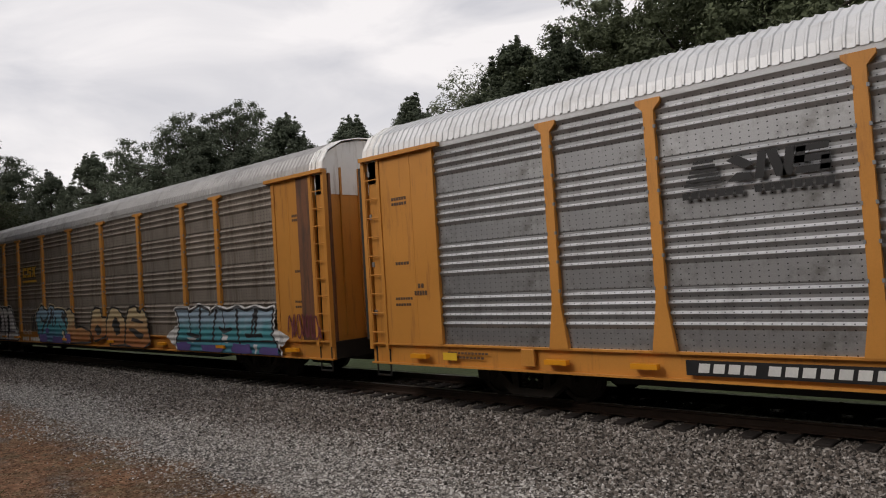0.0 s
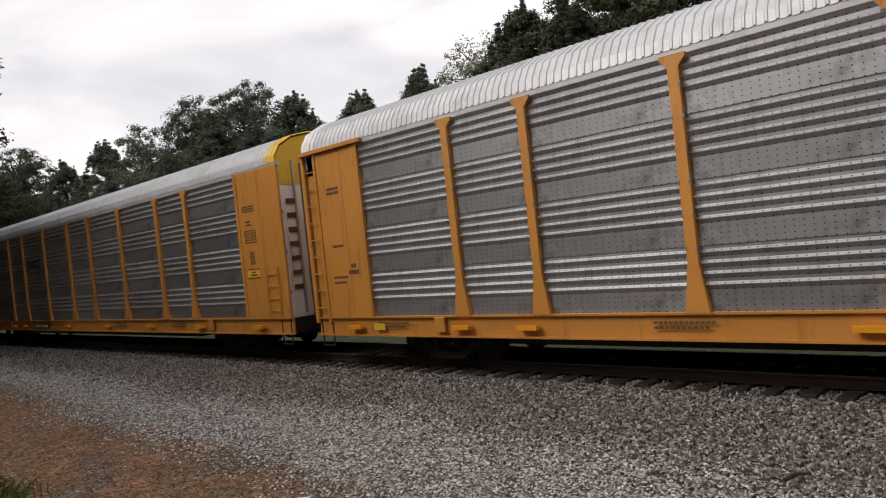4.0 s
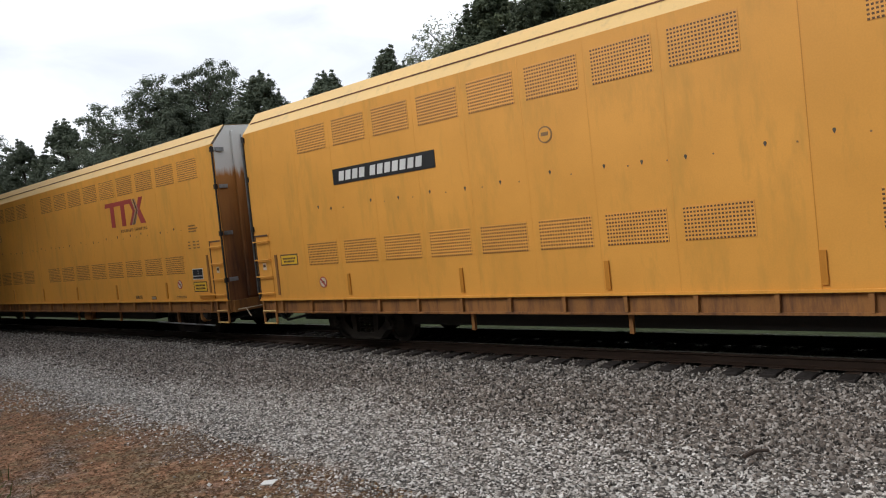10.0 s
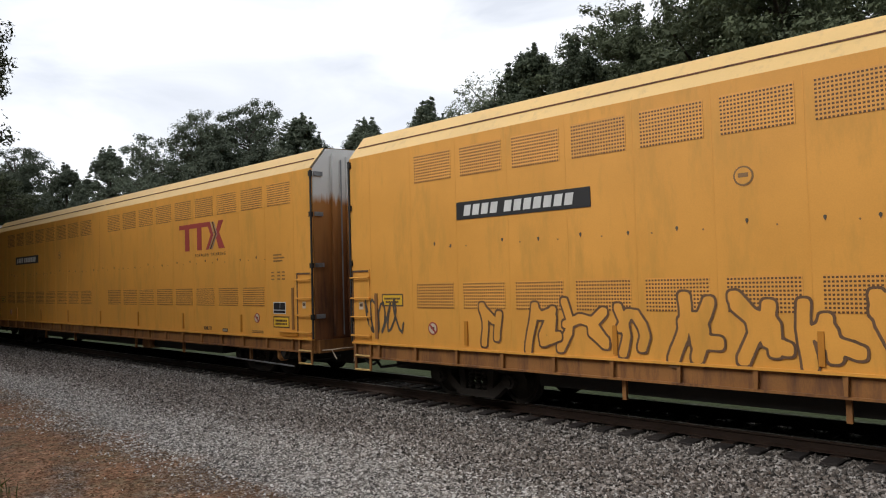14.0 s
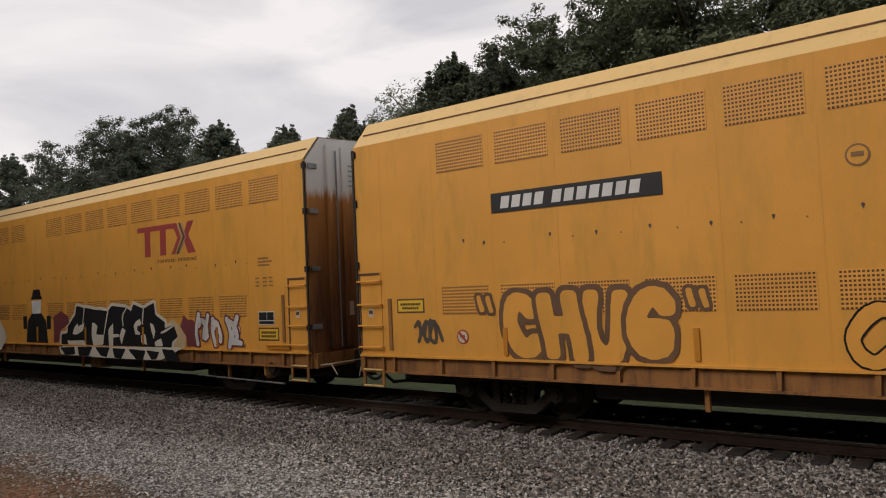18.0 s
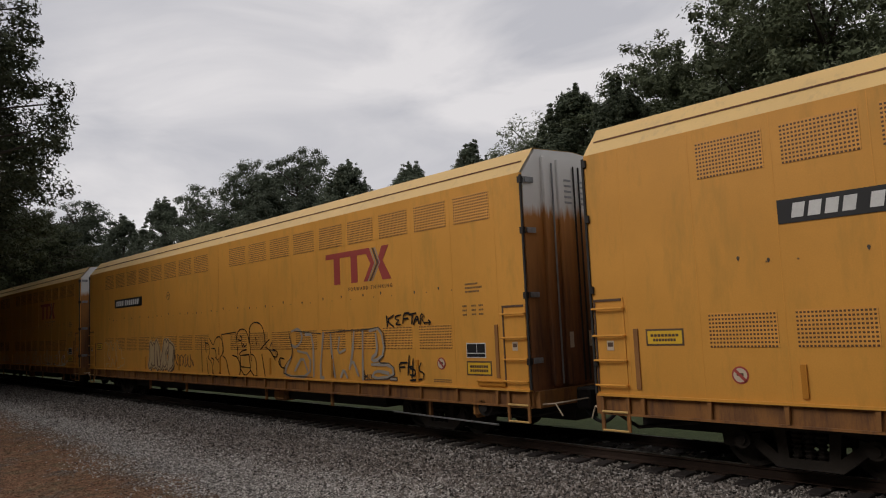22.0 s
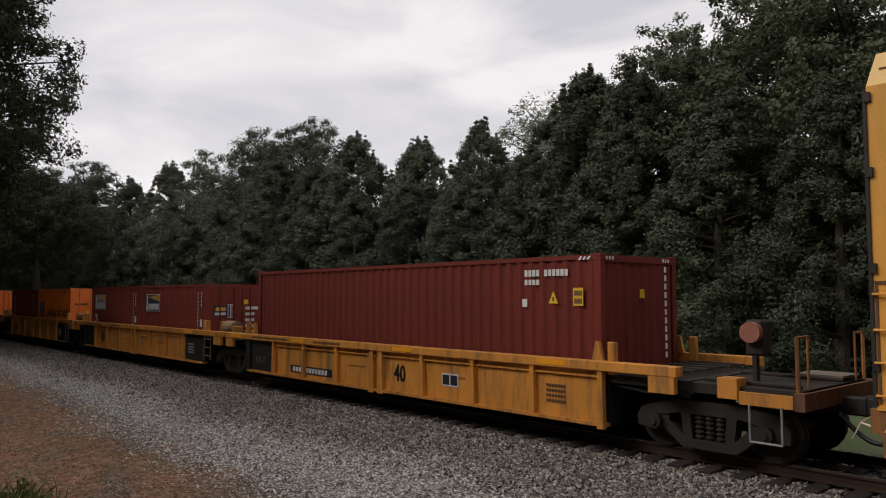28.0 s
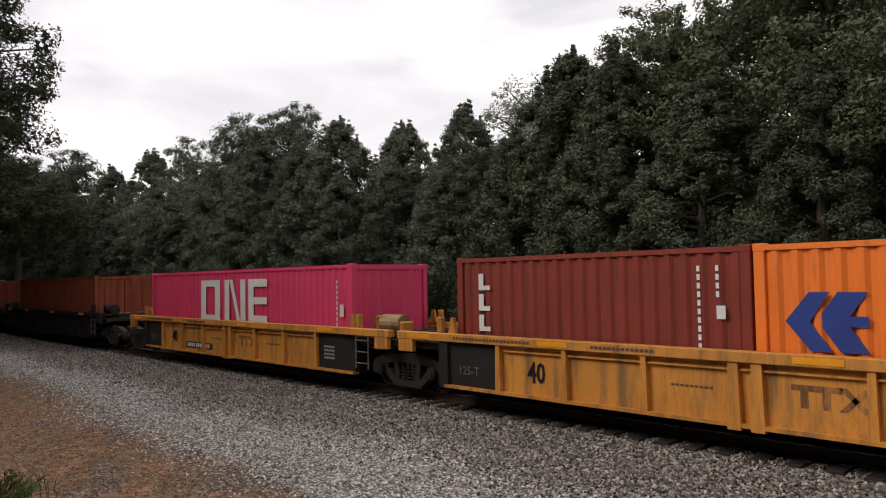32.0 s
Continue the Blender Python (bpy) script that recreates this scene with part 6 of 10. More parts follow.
stroke(CX, R_GREY, [(-6.73, 1.38), (-6.61, 1.97), (-6.44, 2.07), (-6.3, 1.96), (-6.39, 1.66), (-6.37, 1.27)], GY, 0.016)
stroke(CX, R_GREY, [(-6.64, 1.66), (-6.36, 1.63)], GY, 0.016)
stroke(CX, R_GREY, [(-5.82, 2.01), (-6.03, 2), (-6.1, 1.85), (-5.94, 1.65), (-5.81, 1.49), (-5.89, 1.32), (-6.09, 1.35)], GY, 0.016)
stroke(CX, R_GREY, [(-5.74, 1.96), (-5.53, 1.85), (-5.34, 2.04)], GY, 0.016)
for x, z, w, h in ((-4.6, 0.66, 0.8, 0.3), (-3.2, 0.64, 1.0, 0.26), (-1.9, 0.68, 0.5, 0.34), (-3.9, 1.0, 0.35, 0.2), (6.6, 0.64, 0.8, 0.24), (8.0, 0.64, 1.1, 0.2), (9.6, 0.64, 0.9, 0.26), (10.9, 0.64, 0.8, 0.2)):
    blob(CX, x, z, w, h, R_VIOLET, GY - 0.05, int(10 * z + x))
glyph_bars("car_number", 11, -6.82, 0.67, 2.1, 0.15, M_PAINTWHITE, CX, -1.626, skip=(4,))
part("panel_sign", boxes((-12.84, -12.2, -1.612, -1.604, 3.22, 3.82)), M_SIGNORANGE, CX, "orange-yellow sign on the corner panel")
for k in range(3):
    glyph_bars("sign_bar", 6 - k % 2, -12.78, 3.64 - 0.18 * k, 0.52, 0.08, M_INK, CX, -1.616)
part("corner_sheet", boxes((12.62, 13.1, -1.612, -1.601, 1.04, 4.78)), M_BROWN, CX, "dark brown corner sheet")
scrawl(CX, 12.1, 1.0, 1.2, 0.7, R_PLUM, -1.63, 4)
scrawl(CX, -12.75, 1.1, 0.8, 0.9, M_LINE, -1.612, 14, loops=5, r=0.02)

part("sill_label", boxes((-11.6, -11.25, -1.628, -1.62, 0.74, 0.88)), M_SIGNYEL, SV)
glyph_bars("panel_number", 3, 12.0, 3.4, 0.34, 0.3, M_INK, SV, -1.608)

part("winch_box", boxes((12.0, 12.3, -1.74, -1.6, 1.55, 1.86), bevel=0.03), M_GREASE, SV, "dark hand brake winch")
part("winch_lever", pipe([(12.15, -1.76, 1.8), (12.3, -1.78, 1.95), (12.42, -1.77, 1.78), (12.44, -1.76, 1.6)], 0.018), M_PAINTGREY, SV)
part("panel_frame", boxes((11.95, 12.45, -1.606, -1.6, 3.42, 3.44), (11.95, 12.45, -1.606, -1.6, 3.76, 3.78), (11.95, 11.97, -1.606, -1.6, 3.44, 3.76), (12.43, 12.45, -1.606, -1.6, 3.44, 3.76)), M_INK, SV)
part("white_tag", boxes((12.2, 12.42, -1.606, -1.6, 3.02, 3.14)), M_PAINTWHITE, SV)
for k in range(6):
    glyph_bars("stencil", 6, 12.2, 2.3 + 0.08 * k, 0.32, 0.04, M_INK, SV, -1.608)
part("sill_label", boxes((11.55, 11.95, -1.628, -1.62, 0.70, 0.86)), M_SIGNYEL, SV)

# bracketed emblem
part("emblem", slabs([bar(-6.24, -6.18, 3.2, 3.76), bar(-6.18, -6.08, 3.2, 3.25), bar(-6.18, -6.08, 3.71, 3.76), bar(-4.66, -4.6, 3.2, 3.76), bar(-4.76, -4.66, 3.2, 3.25), bar(-4.76, -4.66, 3.71, 3.76)]
                     + [bar(-6.04 + 0.43 * i, -5.66 + 0.43 * i, z, z + 0.09) for i in range(3) for z in (3.31, 3.51)] + [bar(-6.04 + 0.43 * i, -5.92 + 0.43 * i, 3.31, 3.58) for i in range(3)]
                     + [bar(-6.05, -5.95, 3.03, 3.13), bar(-5.9, -5.8, 3.03, 3.13), bar(-5.1, -5.0, 3.03, 3.13), bar(-4.95, -4.85, 3.03, 3.13)], SIDE - 0.036, SIDE - 0.03), M_BLACK, CB, "black bracketed emblem")
number_board(CB, -6.11, 0.71, 1.9, 0.19, -1.628)
for x in (-12.18, 12.18):
    part("panel_sign", boxes((x - 0.28, x + 0.28, -1.612, -1.604, 2.09, 2.28)), M_SIGNYEL, CB, "yellow sign on the corner panel")
    for a, b in ((2.06, 2.09), (2.28, 2.31)):
        part("sign_edge", boxes((x - 0.3, x + 0.3, -1.611, -1.604, a, b)), M_INK, CB)
    glyph_bars("sign_bar", 6, x - 0.1, 2.2, 0.22, 0.04, M_INK, CB, -1.616)
    glyph_bars("sign_bar", 9, x - 0.18, 2.13, 0.36, 0.04, M_INK, CB, -1.616)
    part("panel_frame", boxes((x - 0.27, x + 0.27, -1.61, -1.604, 2.99, 3.01), (x - 0.27, x + 0.27, -1.61, -1.604, 3.3, 3.32), (x - 0.27, x - 0.25, -1.61, -1.604, 3.0, 3.31), (x + 0.25, x + 0.27, -1.61, -1.604, 3.0, 3.31)), M_INK, CB)
    for k in range(4):
        glyph_bars("stencil", 5, x - 0.22, 3.05 + 0.06 * k, 0.2, 0.03, M_INK, CB, -1.608)
        glyph_bars("stencil", 4, x + 0.03, 3.05 + 0.06 * k, 0.18, 0.03, M_INK, CB, -1.608)
    for k in range(6):
        glyph_bars("stencil", 6, x - 0.12, 2.43 + 0.06 * k, 0.24, 0.03, M_INK, CB, -1.608)
    for k in range(3):
        glyph_bars("stencil", 12, x - 0.3, 3.8 + 0.06 * k, 0.6, 0.03, M_INK, CB, -1.608)
    glyph_bars("stencil", 5, x - 0.18, 3.52, 0.25, 0.05, M_INK, CB, -1.608)
    glyph_bars("stencil", 6, x - 0.18, 3.44, 0.3, 0.04, M_INK, CB, -1.608)
ladder(CB, 12.8, 13.32, 1.05, 2.3, -1.64, 4, M_ORANGE)
ladder(CB, -13.32, -12.8, 1.05, 2.3, -1.64, 4, M_ORANGE)
for s in (-1, 1):
    for k in range(7):
        glyph = boxes((s * (RACK_HALF - 0.1) - 0.024, s * (RACK_HALF - 0.1) + 0.024, -1.32, -1.08, 1.7 + 0.36 * k, 1.82 + 0.36 * k))
        part("door_stencil", glyph, M_INK, CB)

# shield sign of plain shapes
sh = part("shield_panel", boxes((-8.98, -7.1, -1.632, -1.60, 2.75, 4.76)), M_OLDYEL, UP, "yellow panel with a shield emblem")
part("shield", prism([(-8.66, 4.36), (-8.48, 4.36), (-8.04, 4.55), (-7.6, 4.36), (-7.42, 4.36), (-7.40, 3.45), (-7.62, 3.08), (-8.04, 2.94), (-8.46, 3.08), (-8.68, 3.45)], -1.638, -1.633), M_PAINTWHITE, sh)
part("shield_top", prism([(-8.63, 4.33), (-8.47, 4.33), (-8.04, 4.51), (-7.61, 4.33), (-7.45, 4.33), (-7.43, 3.84), (-8.65, 3.84)], -1.643, -1.6385), M_BLUEINK, sh)
for i in range(5):
    part("shield_stripe", slabs([bar(-8.57 + 0.235 * i, -8.45 + 0.235 * i, 3.08 if 0 < i < 4 else 3.34, 3.80)], -1.643, -1.6385), M_RED, sh)
glyph_bars("shield_bar", 5, -8.42, 4.14, 0.78, 0.15, M_PAINTWHITE, sh, -1.648)
glyph_bars("shield_bar", 7, -8.5, 3.91, 0.92, 0.15, M_PAINTWHITE, sh, -1.648)
coat(UP, R_PLUM, [(-11.97, 0.99), (-11.84, 1.98), (-10.09, 2.13), (-9.45, 1.93), (-8.81, 1.98), (-7.3, 2.05), (-6.79, 1.94), (-5.08, 2.12), (-4.34, 2.1), (-3.88, 2.1), (-3.6, 2.01), (-2.85, 2.21), (-2.25, 2.1), (-1.61, 2.04), (-1.07, 1.97), (-0.66, 1.97), (-0.26, 2.08), (0.12, 2.03), (0.34, 1.7), (0.32, 1.22), (0.07, 0.81), (-0.23, 0.74), (-0.51, 0.85), (-0.75, 0.97), (-1.5, 0.82), (-3.9, 0.69), (-5.36, 0.69), (-6.95, 0.9)], GY)
coat(UP, R_WHITE, [(-11.84, 1.05), (-11.72, 1.92), (-10.1, 2.06), (-9.46, 1.86), (-8.82, 1.91), (-7.31, 1.99), (-6.8, 1.88), (-5.09, 2.07), (-4.35, 2.05), (-3.89, 2.05), (-3.6, 1.96), (-2.85, 2.15), (-2.26, 2.05), (-1.61, 1.99), (-1.07, 1.92), (-0.66, 1.92), (-0.26, 2.04), (0.09, 1.98), (0.28, 1.67), (0.27, 1.24), (0.04, 0.86), (-0.23, 0.79), (-0.51, 0.9), (-0.74, 1.03), (-1.5, 0.87), (-3.89, 0.76), (-5.35, 0.76), (-6.94, 0.98)], GY)
coat(UP, R_BLACK, [(-11.02, 1.9), (-10.83, 1.56), (-10.61, 1.75), (-10.86, 1.96)], GY, name="letter_hollow")
coat(UP, R_BLACK, [(-10.26, 1.74), (-10.21, 1.1), (-9.97, 1.42)], GY, name="letter_hollow")
coat(UP, R_BLACK, [(-9.67, 1.46), (-9.32, 1.42), (-9.38, 1.09), (-9.66, 1.11)], GY, name="letter_hollow")
coat(UP, R_BLACK, [(-8.22, 1.71), (-7.61, 1.69), (-7.64, 1.5), (-8.07, 1.52)], GY, name="letter_hollow")
coat(UP, R_BLACK, [(-7.95, 1.42), (-7.48, 1.45), (-7.47, 1.14), (-8.37, 1.11), (-8.29, 1.26)], GY, name="letter_hollow")
coat(UP, R_BLACK, [(-6.46, 1.6), (-6.08, 1.32), (-6.03, 1.01), (-6.64, 1.05)], GY, name="letter_hollow")
coat(UP, R_BLACK, [(-5.95, 1.82), (-5.69, 1.9), (-5.87, 1.58)], GY, name="letter_hollow")
coat(UP, R_BLACK, [(-5.74, 1.3), (-5.44, 1.59), (-5.28, 1.1), (-5.67, 1.07)], GY, name="letter_hollow")
coat(UP, R_BLACK, [(-4.38, 1.94), (-4.26, 1.4), (-4.37, 1.25), (-4.59, 1.55)], GY, name="letter_hollow")
coat(UP, R_BLACK, [(-5.11, 1.37), (-4.88, 0.93), (-5.26, 0.93)], GY, name="letter_hollow")
coat(UP, R_BLACK, [(-3.32, 1.48), (-3.14, 1.72), (-3.01, 1.5)], GY, name="letter_hollow")
coat(UP, R_BLACK, [(-3.42, 1.17), (-3.05, 1.19), (-2.88, 0.84), (-3.46, 0.85)], GY, name="letter_hollow")
coat(UP, R_BLACK, [(-2.33, 1.32), (-1.98, 1.16), (-1.87, 0.99), (-2.35, 0.99)], GY, name="letter_hollow")
coat(UP, R_BLACK, [(-1.26, 1.31), (-1.1, 1.24), (-0.91, 0.73), (-1.17, 0.96)], GY, name="letter_hollow")
coat(UP, R_BLACK, [(-0.35, 1.62), (-0.2, 1.73), (-0.01, 1.55), (-0.04, 1.28), (-0.25, 1.12), (-0.38, 1.32)], GY, name="letter_hollow")
coat(UP, R_PLUM, [(-2.4, 1.72), (-2.03, 1.74), (-2.05, 1.6), (-2.38, 1.56)], GY, name="letter_hollow")
coat(UP, R_PLUM, [(-1.82, 1.49), (-1.65, 1.77), (-1.63, 1.31), (-1.75, 1.13)], GY, name="letter_hollow")
coat(UP, R_PLUM, [(-0.92, 1.44), (-0.76, 1.55), (-0.75, 1.27)], GY, name="letter_hollow")
coat(UP, R_PLUM, [(-2.87, 2.02), (-2.6, 2.06), (-2.73, 1.77)], GY, name="letter_hollow")
stroke(UP, R_BLACK, [(-10.38, 2.07), (-10.5, 1.04)], GY, 0.022)
stroke(UP, R_BLACK, [(-8.95, 1.89), (-8.89, 1.48), (-9.09, 1.02)], GY, 0.022)
stroke(UP, R_BLACK, [(-8.52, 1.91), (-8.66, 1.06)], GY, 0.022)
stroke(UP, R_BLACK, [(-7.26, 1.98), (-7.24, 1.04)], GY, 0.022)
stroke(UP, R_BLACK, [(-6.7, 1.89), (-6.72, 1.04)], GY, 0.022)
stroke(UP, R_BLACK, [(-5.09, 2.05), (-5.01, 0.74)], GY, 0.022)
stroke(UP, R_BLACK, [(-3.85, 2.03), (-3.76, 1.26), (-3.89, 0.81)], GY, 0.022)
stroke(UP, R_BLACK, [(-2.85, 2.15), (-2.62, 1.02)], GY, 0.022)
stroke(UP, R_BLACK, [(-1.39, 1.96), (-1.54, 1.03)], GY, 0.022)
stroke(UP, R_BLACK, [(-0.66, 1.9), (-0.83, 1.49), (-0.64, 0.99)], GY, 0.022)
coat(UP, R_BLACK, [(1.12, 0.89), (1.46, 2.08), (2.75, 2.22), (4.2, 2.16), (4.52, 2.28), (5.23, 2.29), (5.92, 2.17), (6.59, 2.28), (7.04, 2.28), (8.03, 2.31), (8.91, 2.31), (9.74, 2.31), (9.86, 1.84), (9.94, 1.4), (9.92, 0.91), (9.21, 0.78), (8.04, 0.69), (7.77, 0.62), (5.87, 0.61), (4.99, 0.64), (3.06, 0.67)], GY)
coat(UP, R_WHITE, [(1.22, 0.94), (1.55, 2.03), (2.74, 2.16), (4.19, 2.1), (4.51, 2.23), (5.22, 2.25), (5.91, 2.12), (6.58, 2.24), (7.04, 2.23), (8.03, 2.27), (8.91, 2.27), (9.7, 2.27), (9.81, 1.83), (9.9, 1.4), (9.88, 0.95), (9.22, 0.82), (8.05, 0.74), (7.77, 0.67), (5.88, 0.66), (5, 0.7), (3.07, 0.73)], GY)
coat(UP, R_BLACK, [(1.97, 1.72), (2.46, 1.75), (2.45, 0.99), (2.1, 1.04)], GY, name="letter_hollow")
coat(UP, R_BLACK, [(2.52, 1.91), (2.78, 1.94), (2.86, 0.98), (2.49, 1.04)], GY, name="letter_hollow")
coat(UP, R_BLACK, [(3.2, 1.68), (3.37, 1.37), (3.09, 1.34)], GY, name="letter_hollow")
coat(UP, R_BLACK, [(3.6, 1.78), (3.89, 1.64), (4.01, 1.01), (3.66, 1.13)], GY, name="letter_hollow")
coat(UP, R_BLACK, [(4.19, 1.9), (4.45, 1.72), (4.53, 0.81), (4.13, 1.13)], GY, name="letter_hollow")
coat(UP, R_BLACK, [(5, 1.8), (5.23, 1.85), (5.2, 1.61), (4.95, 1.43)], GY, name="letter_hollow")
coat(UP, R_BLACK, [(5.88, 2), (6.03, 1.36), (5.72, 1.47), (5.99, 1.58)], GY, name="letter_hollow")
coat(UP, R_BLACK, [(6.13, 1.99), (6.31, 1.9), (6.33, 1.35), (6.09, 1.25)], GY, name="letter_hollow")
coat(UP, R_BLACK, [(6.76, 1.93), (6.99, 1.99), (6.8, 1.53)], GY, name="letter_hollow")
coat(UP, R_BLACK, [(7.11, 1.77), (7.54, 1.17), (6.83, 1.33)], GY, name="letter_hollow")
coat(UP, R_BLACK, [(6.42, 1.14), (7.57, 1.15), (7.61, 0.88), (7.06, 0.65), (6.61, 0.82)], GY, name="letter_hollow")
coat(UP, R_BLACK, [(7.55, 2.08), (7.95, 2.14), (7.96, 1.55), (8.2, 1.48), (8.1, 1.9), (8.39, 1.92), (8.37, 1.41), (8.22, 1.1), (7.74, 1.62)], GY, name="letter_hollow")
coat(UP, R_BLACK, [(8.89, 1.97), (9.15, 2.01), (9.07, 1.71), (8.86, 1.67)], GY, name="letter_hollow")
coat(UP, R_BLACK, [(9.22, 2.03), (9.67, 1.94), (9.72, 1.25), (9.59, 1.13), (8.89, 1.12), (8.84, 1.43), (9.16, 1.38), (9.38, 1.29), (9.53, 1.58), (9.47, 1.86)], GY, name="letter_hollow")
coat(UP, R_BLACK, [(4.96, 1.21), (5.44, 1.23), (5.86, 0.97), (5.82, 0.68), (5.44, 0.72), (5.3, 1.01)], GY, name="letter_hollow")
stroke(UP, R_BLACK, [(2.85, 2.15), (2.96, 1.4), (2.79, 0.73)], GY, 0.022)
stroke(UP, R_BLACK, [(4.4, 2.16), (4.23, 1.66), (4.19, 0.77)], GY, 0.022)
stroke(UP, R_BLACK, [(5.95, 2.12), (6.02, 1.38)], GY, 0.022)
stroke(UP, R_BLACK, [(7.08, 2.23), (7.11, 1.66)], GY, 0.022)
stroke(UP, R_BLACK, [(8.06, 2.26), (8.09, 1.9)], GY, 0.022)
stroke(UP, R_BLACK, [(8.91, 2.27), (8.85, 1.22)], GY, 0.022)
scrawl(UP, 10.75, 1.1, 0.8, 0.5, R_WHITE, SIDE - 0.05, 14, 5, 0.013)
scrawl(UP, 9.8, 2.25, 0.95, 0.4, R_WHITE, SIDE - 0.05, 16, 4, 0.014)
scrawl(UP, -12.7, 2.6, 0.6, 1.5, M_BLACK, -1.612, 15, loops=6, r=0.018)
number_board(UP, -6.85, 0.68, 1.75, 0.2, -1.704)
part("winch_box", boxes((12.0, 12.35, -1.76, -1.6, 1.2, 1.6), bevel=0.04), M_GREASE, UP, "dark hand brake winch")
part("winch_lever", pipe([(12.1, -1.78, 1.72), (12.25, -1.8, 1.66), (12.4, -1.8, 1.5), (12.44, -1.79, 1.36)], 0.018), M_PAINTGREY, UP)
part("panel_hole", boxes((12.15, 12.4, -1.606, -1.6, 4.42, 4.68)), M_GAP, UP)
for z0, z1 in ((2.95, 3.3), (2.15, 2.4)):
    part("panel_frame", boxes((11.95, 12.6, -1.606, -1.6, z0, z0 + 0.02), (11.95, 12.6, -1.606, -1.6, z1, z1 + 0.02), (11.95, 11.97, -1.606, -1.6, z0, z1), (12.58, 12.6, -1.606, -1.6, z0, z1)), M_INK, UP)
    for k in range(2):
        glyph_bars("stencil", 8, 12.02, z0 + 0.08 + 0.09 * k, 0.5, 0.04, M_INK, UP, -1.606)
part("sill_label", boxes((10.7, 11.25, -1.63, -1.62, 0.72, 0.98)), M_BLACK, UP)
for k in range(3):
    glyph_bars("label_bar", 6, 10.74, 0.76 + 0.07 * k, 0.45, 0.03, M_PAINTWHITE, UP, -1.634)
part("sill_reflector", boxes((11.3, 12.0, -1.64, -1.62, 0.86, 0.96)), M_REFLECT, UP)
for z in (3.55, 4.35):
    part("door_slot", boxes((13.55, 13.66, -1.44, -1.1, z, z + 0.12)), M_GAP, UP)


# ---- smooth-sided autoracks ----
SMOOTH_HALF = 12.54
SMOOTH_BEND = [(1.60, 5.05), (1.40, 5.295), (1.39, 5.30), (1.17, 5.565), (0.0, 5.63)]


def smooth_roof(length):
    sec = [(-y, z) for y, z in SMOOTH_BEND] + [(y, z) for y, z in reversed(SMOOTH_BEND[:-1])]
    vs, fs, k = [], [], len(sec)
    for x in (-length / 2, length / 2):
        vs += [(x, y, z) for y, z in sec]
    fs = [(j, k + j, k + j + 1, j + 1) for j in range(k - 1)]
    return mesh("roof", vs, fs, M_CARROOF)


VENT = finish("vent", boxes((0, 1.0, -0.006, 0.0, 0, 0.56)), M_VENT)
VENT_LOW = finish("vent", boxes((0, 1.0, -0.006, 0.0, 0, 0.50)), M_VENT)
BRACKET = finish("sill_bracket", prism([(-0.02, 0.76), (0.02, 0.76), (0.035, 1.02), (-0.035, 1.02)], -0.05, 0.0), M_SILL)
HOLE = finish("tie_down_hole", prism([(0.022 * math.cos(a), 0.025 * math.sin(a) - (0.025 if 4.2 < a < 5.2 else 0)) for a in [k * math.pi / 4 for k in range(8)]], -0.006, 0.0), M_LINE)
BOLT = finish("bolt_head", prism([(0.014 * math.cos(a), 0.014 * math.sin(a)) for a in [k * math.pi / 3 for k in range(6)]], -0.008, 0.0), M_FAINT)
SEAM = finish("panel_seam", boxes((-0.006, 0.006, -0.0022, 0.0, 1.07, 5.03)), M_CARYEL)
STAKE = finish("edge_bar", boxes((-0.04, 0.04, -0.024, 0, 0, 0.45)), M_STAKE)


def round_sign(car, x, z):
    """Round white sign with a red ring and a red bar across a dark mark."""
    bm = bmesh.new()
    tube(bm, (x, -1.606, z), (x, -1.6, z), 0.125, 20)
    sign = part("round_sign", bm, M_RED, car, "round white sign with a red ring and bar")
    bm = bmesh.new()
    tube(bm, (x, -1.609, z), (x, -1.606, z), 0.1, 20)
    part("sign_face", bm, M_PAINTPALE, sign)
    part("sign_mark", boxes((x - 0.05, x + 0.05, -1.611, -1.609, z - 0.012, z + 0.03)), M_INK, sign)
    part("sign_bar", prism([(x - 0.09, z + 0.06), (x - 0.06, z + 0.09), (x + 0.09, z - 0.06), (x + 0.06, z - 0.09)], -1.614, -1.611), M_RED, sign)


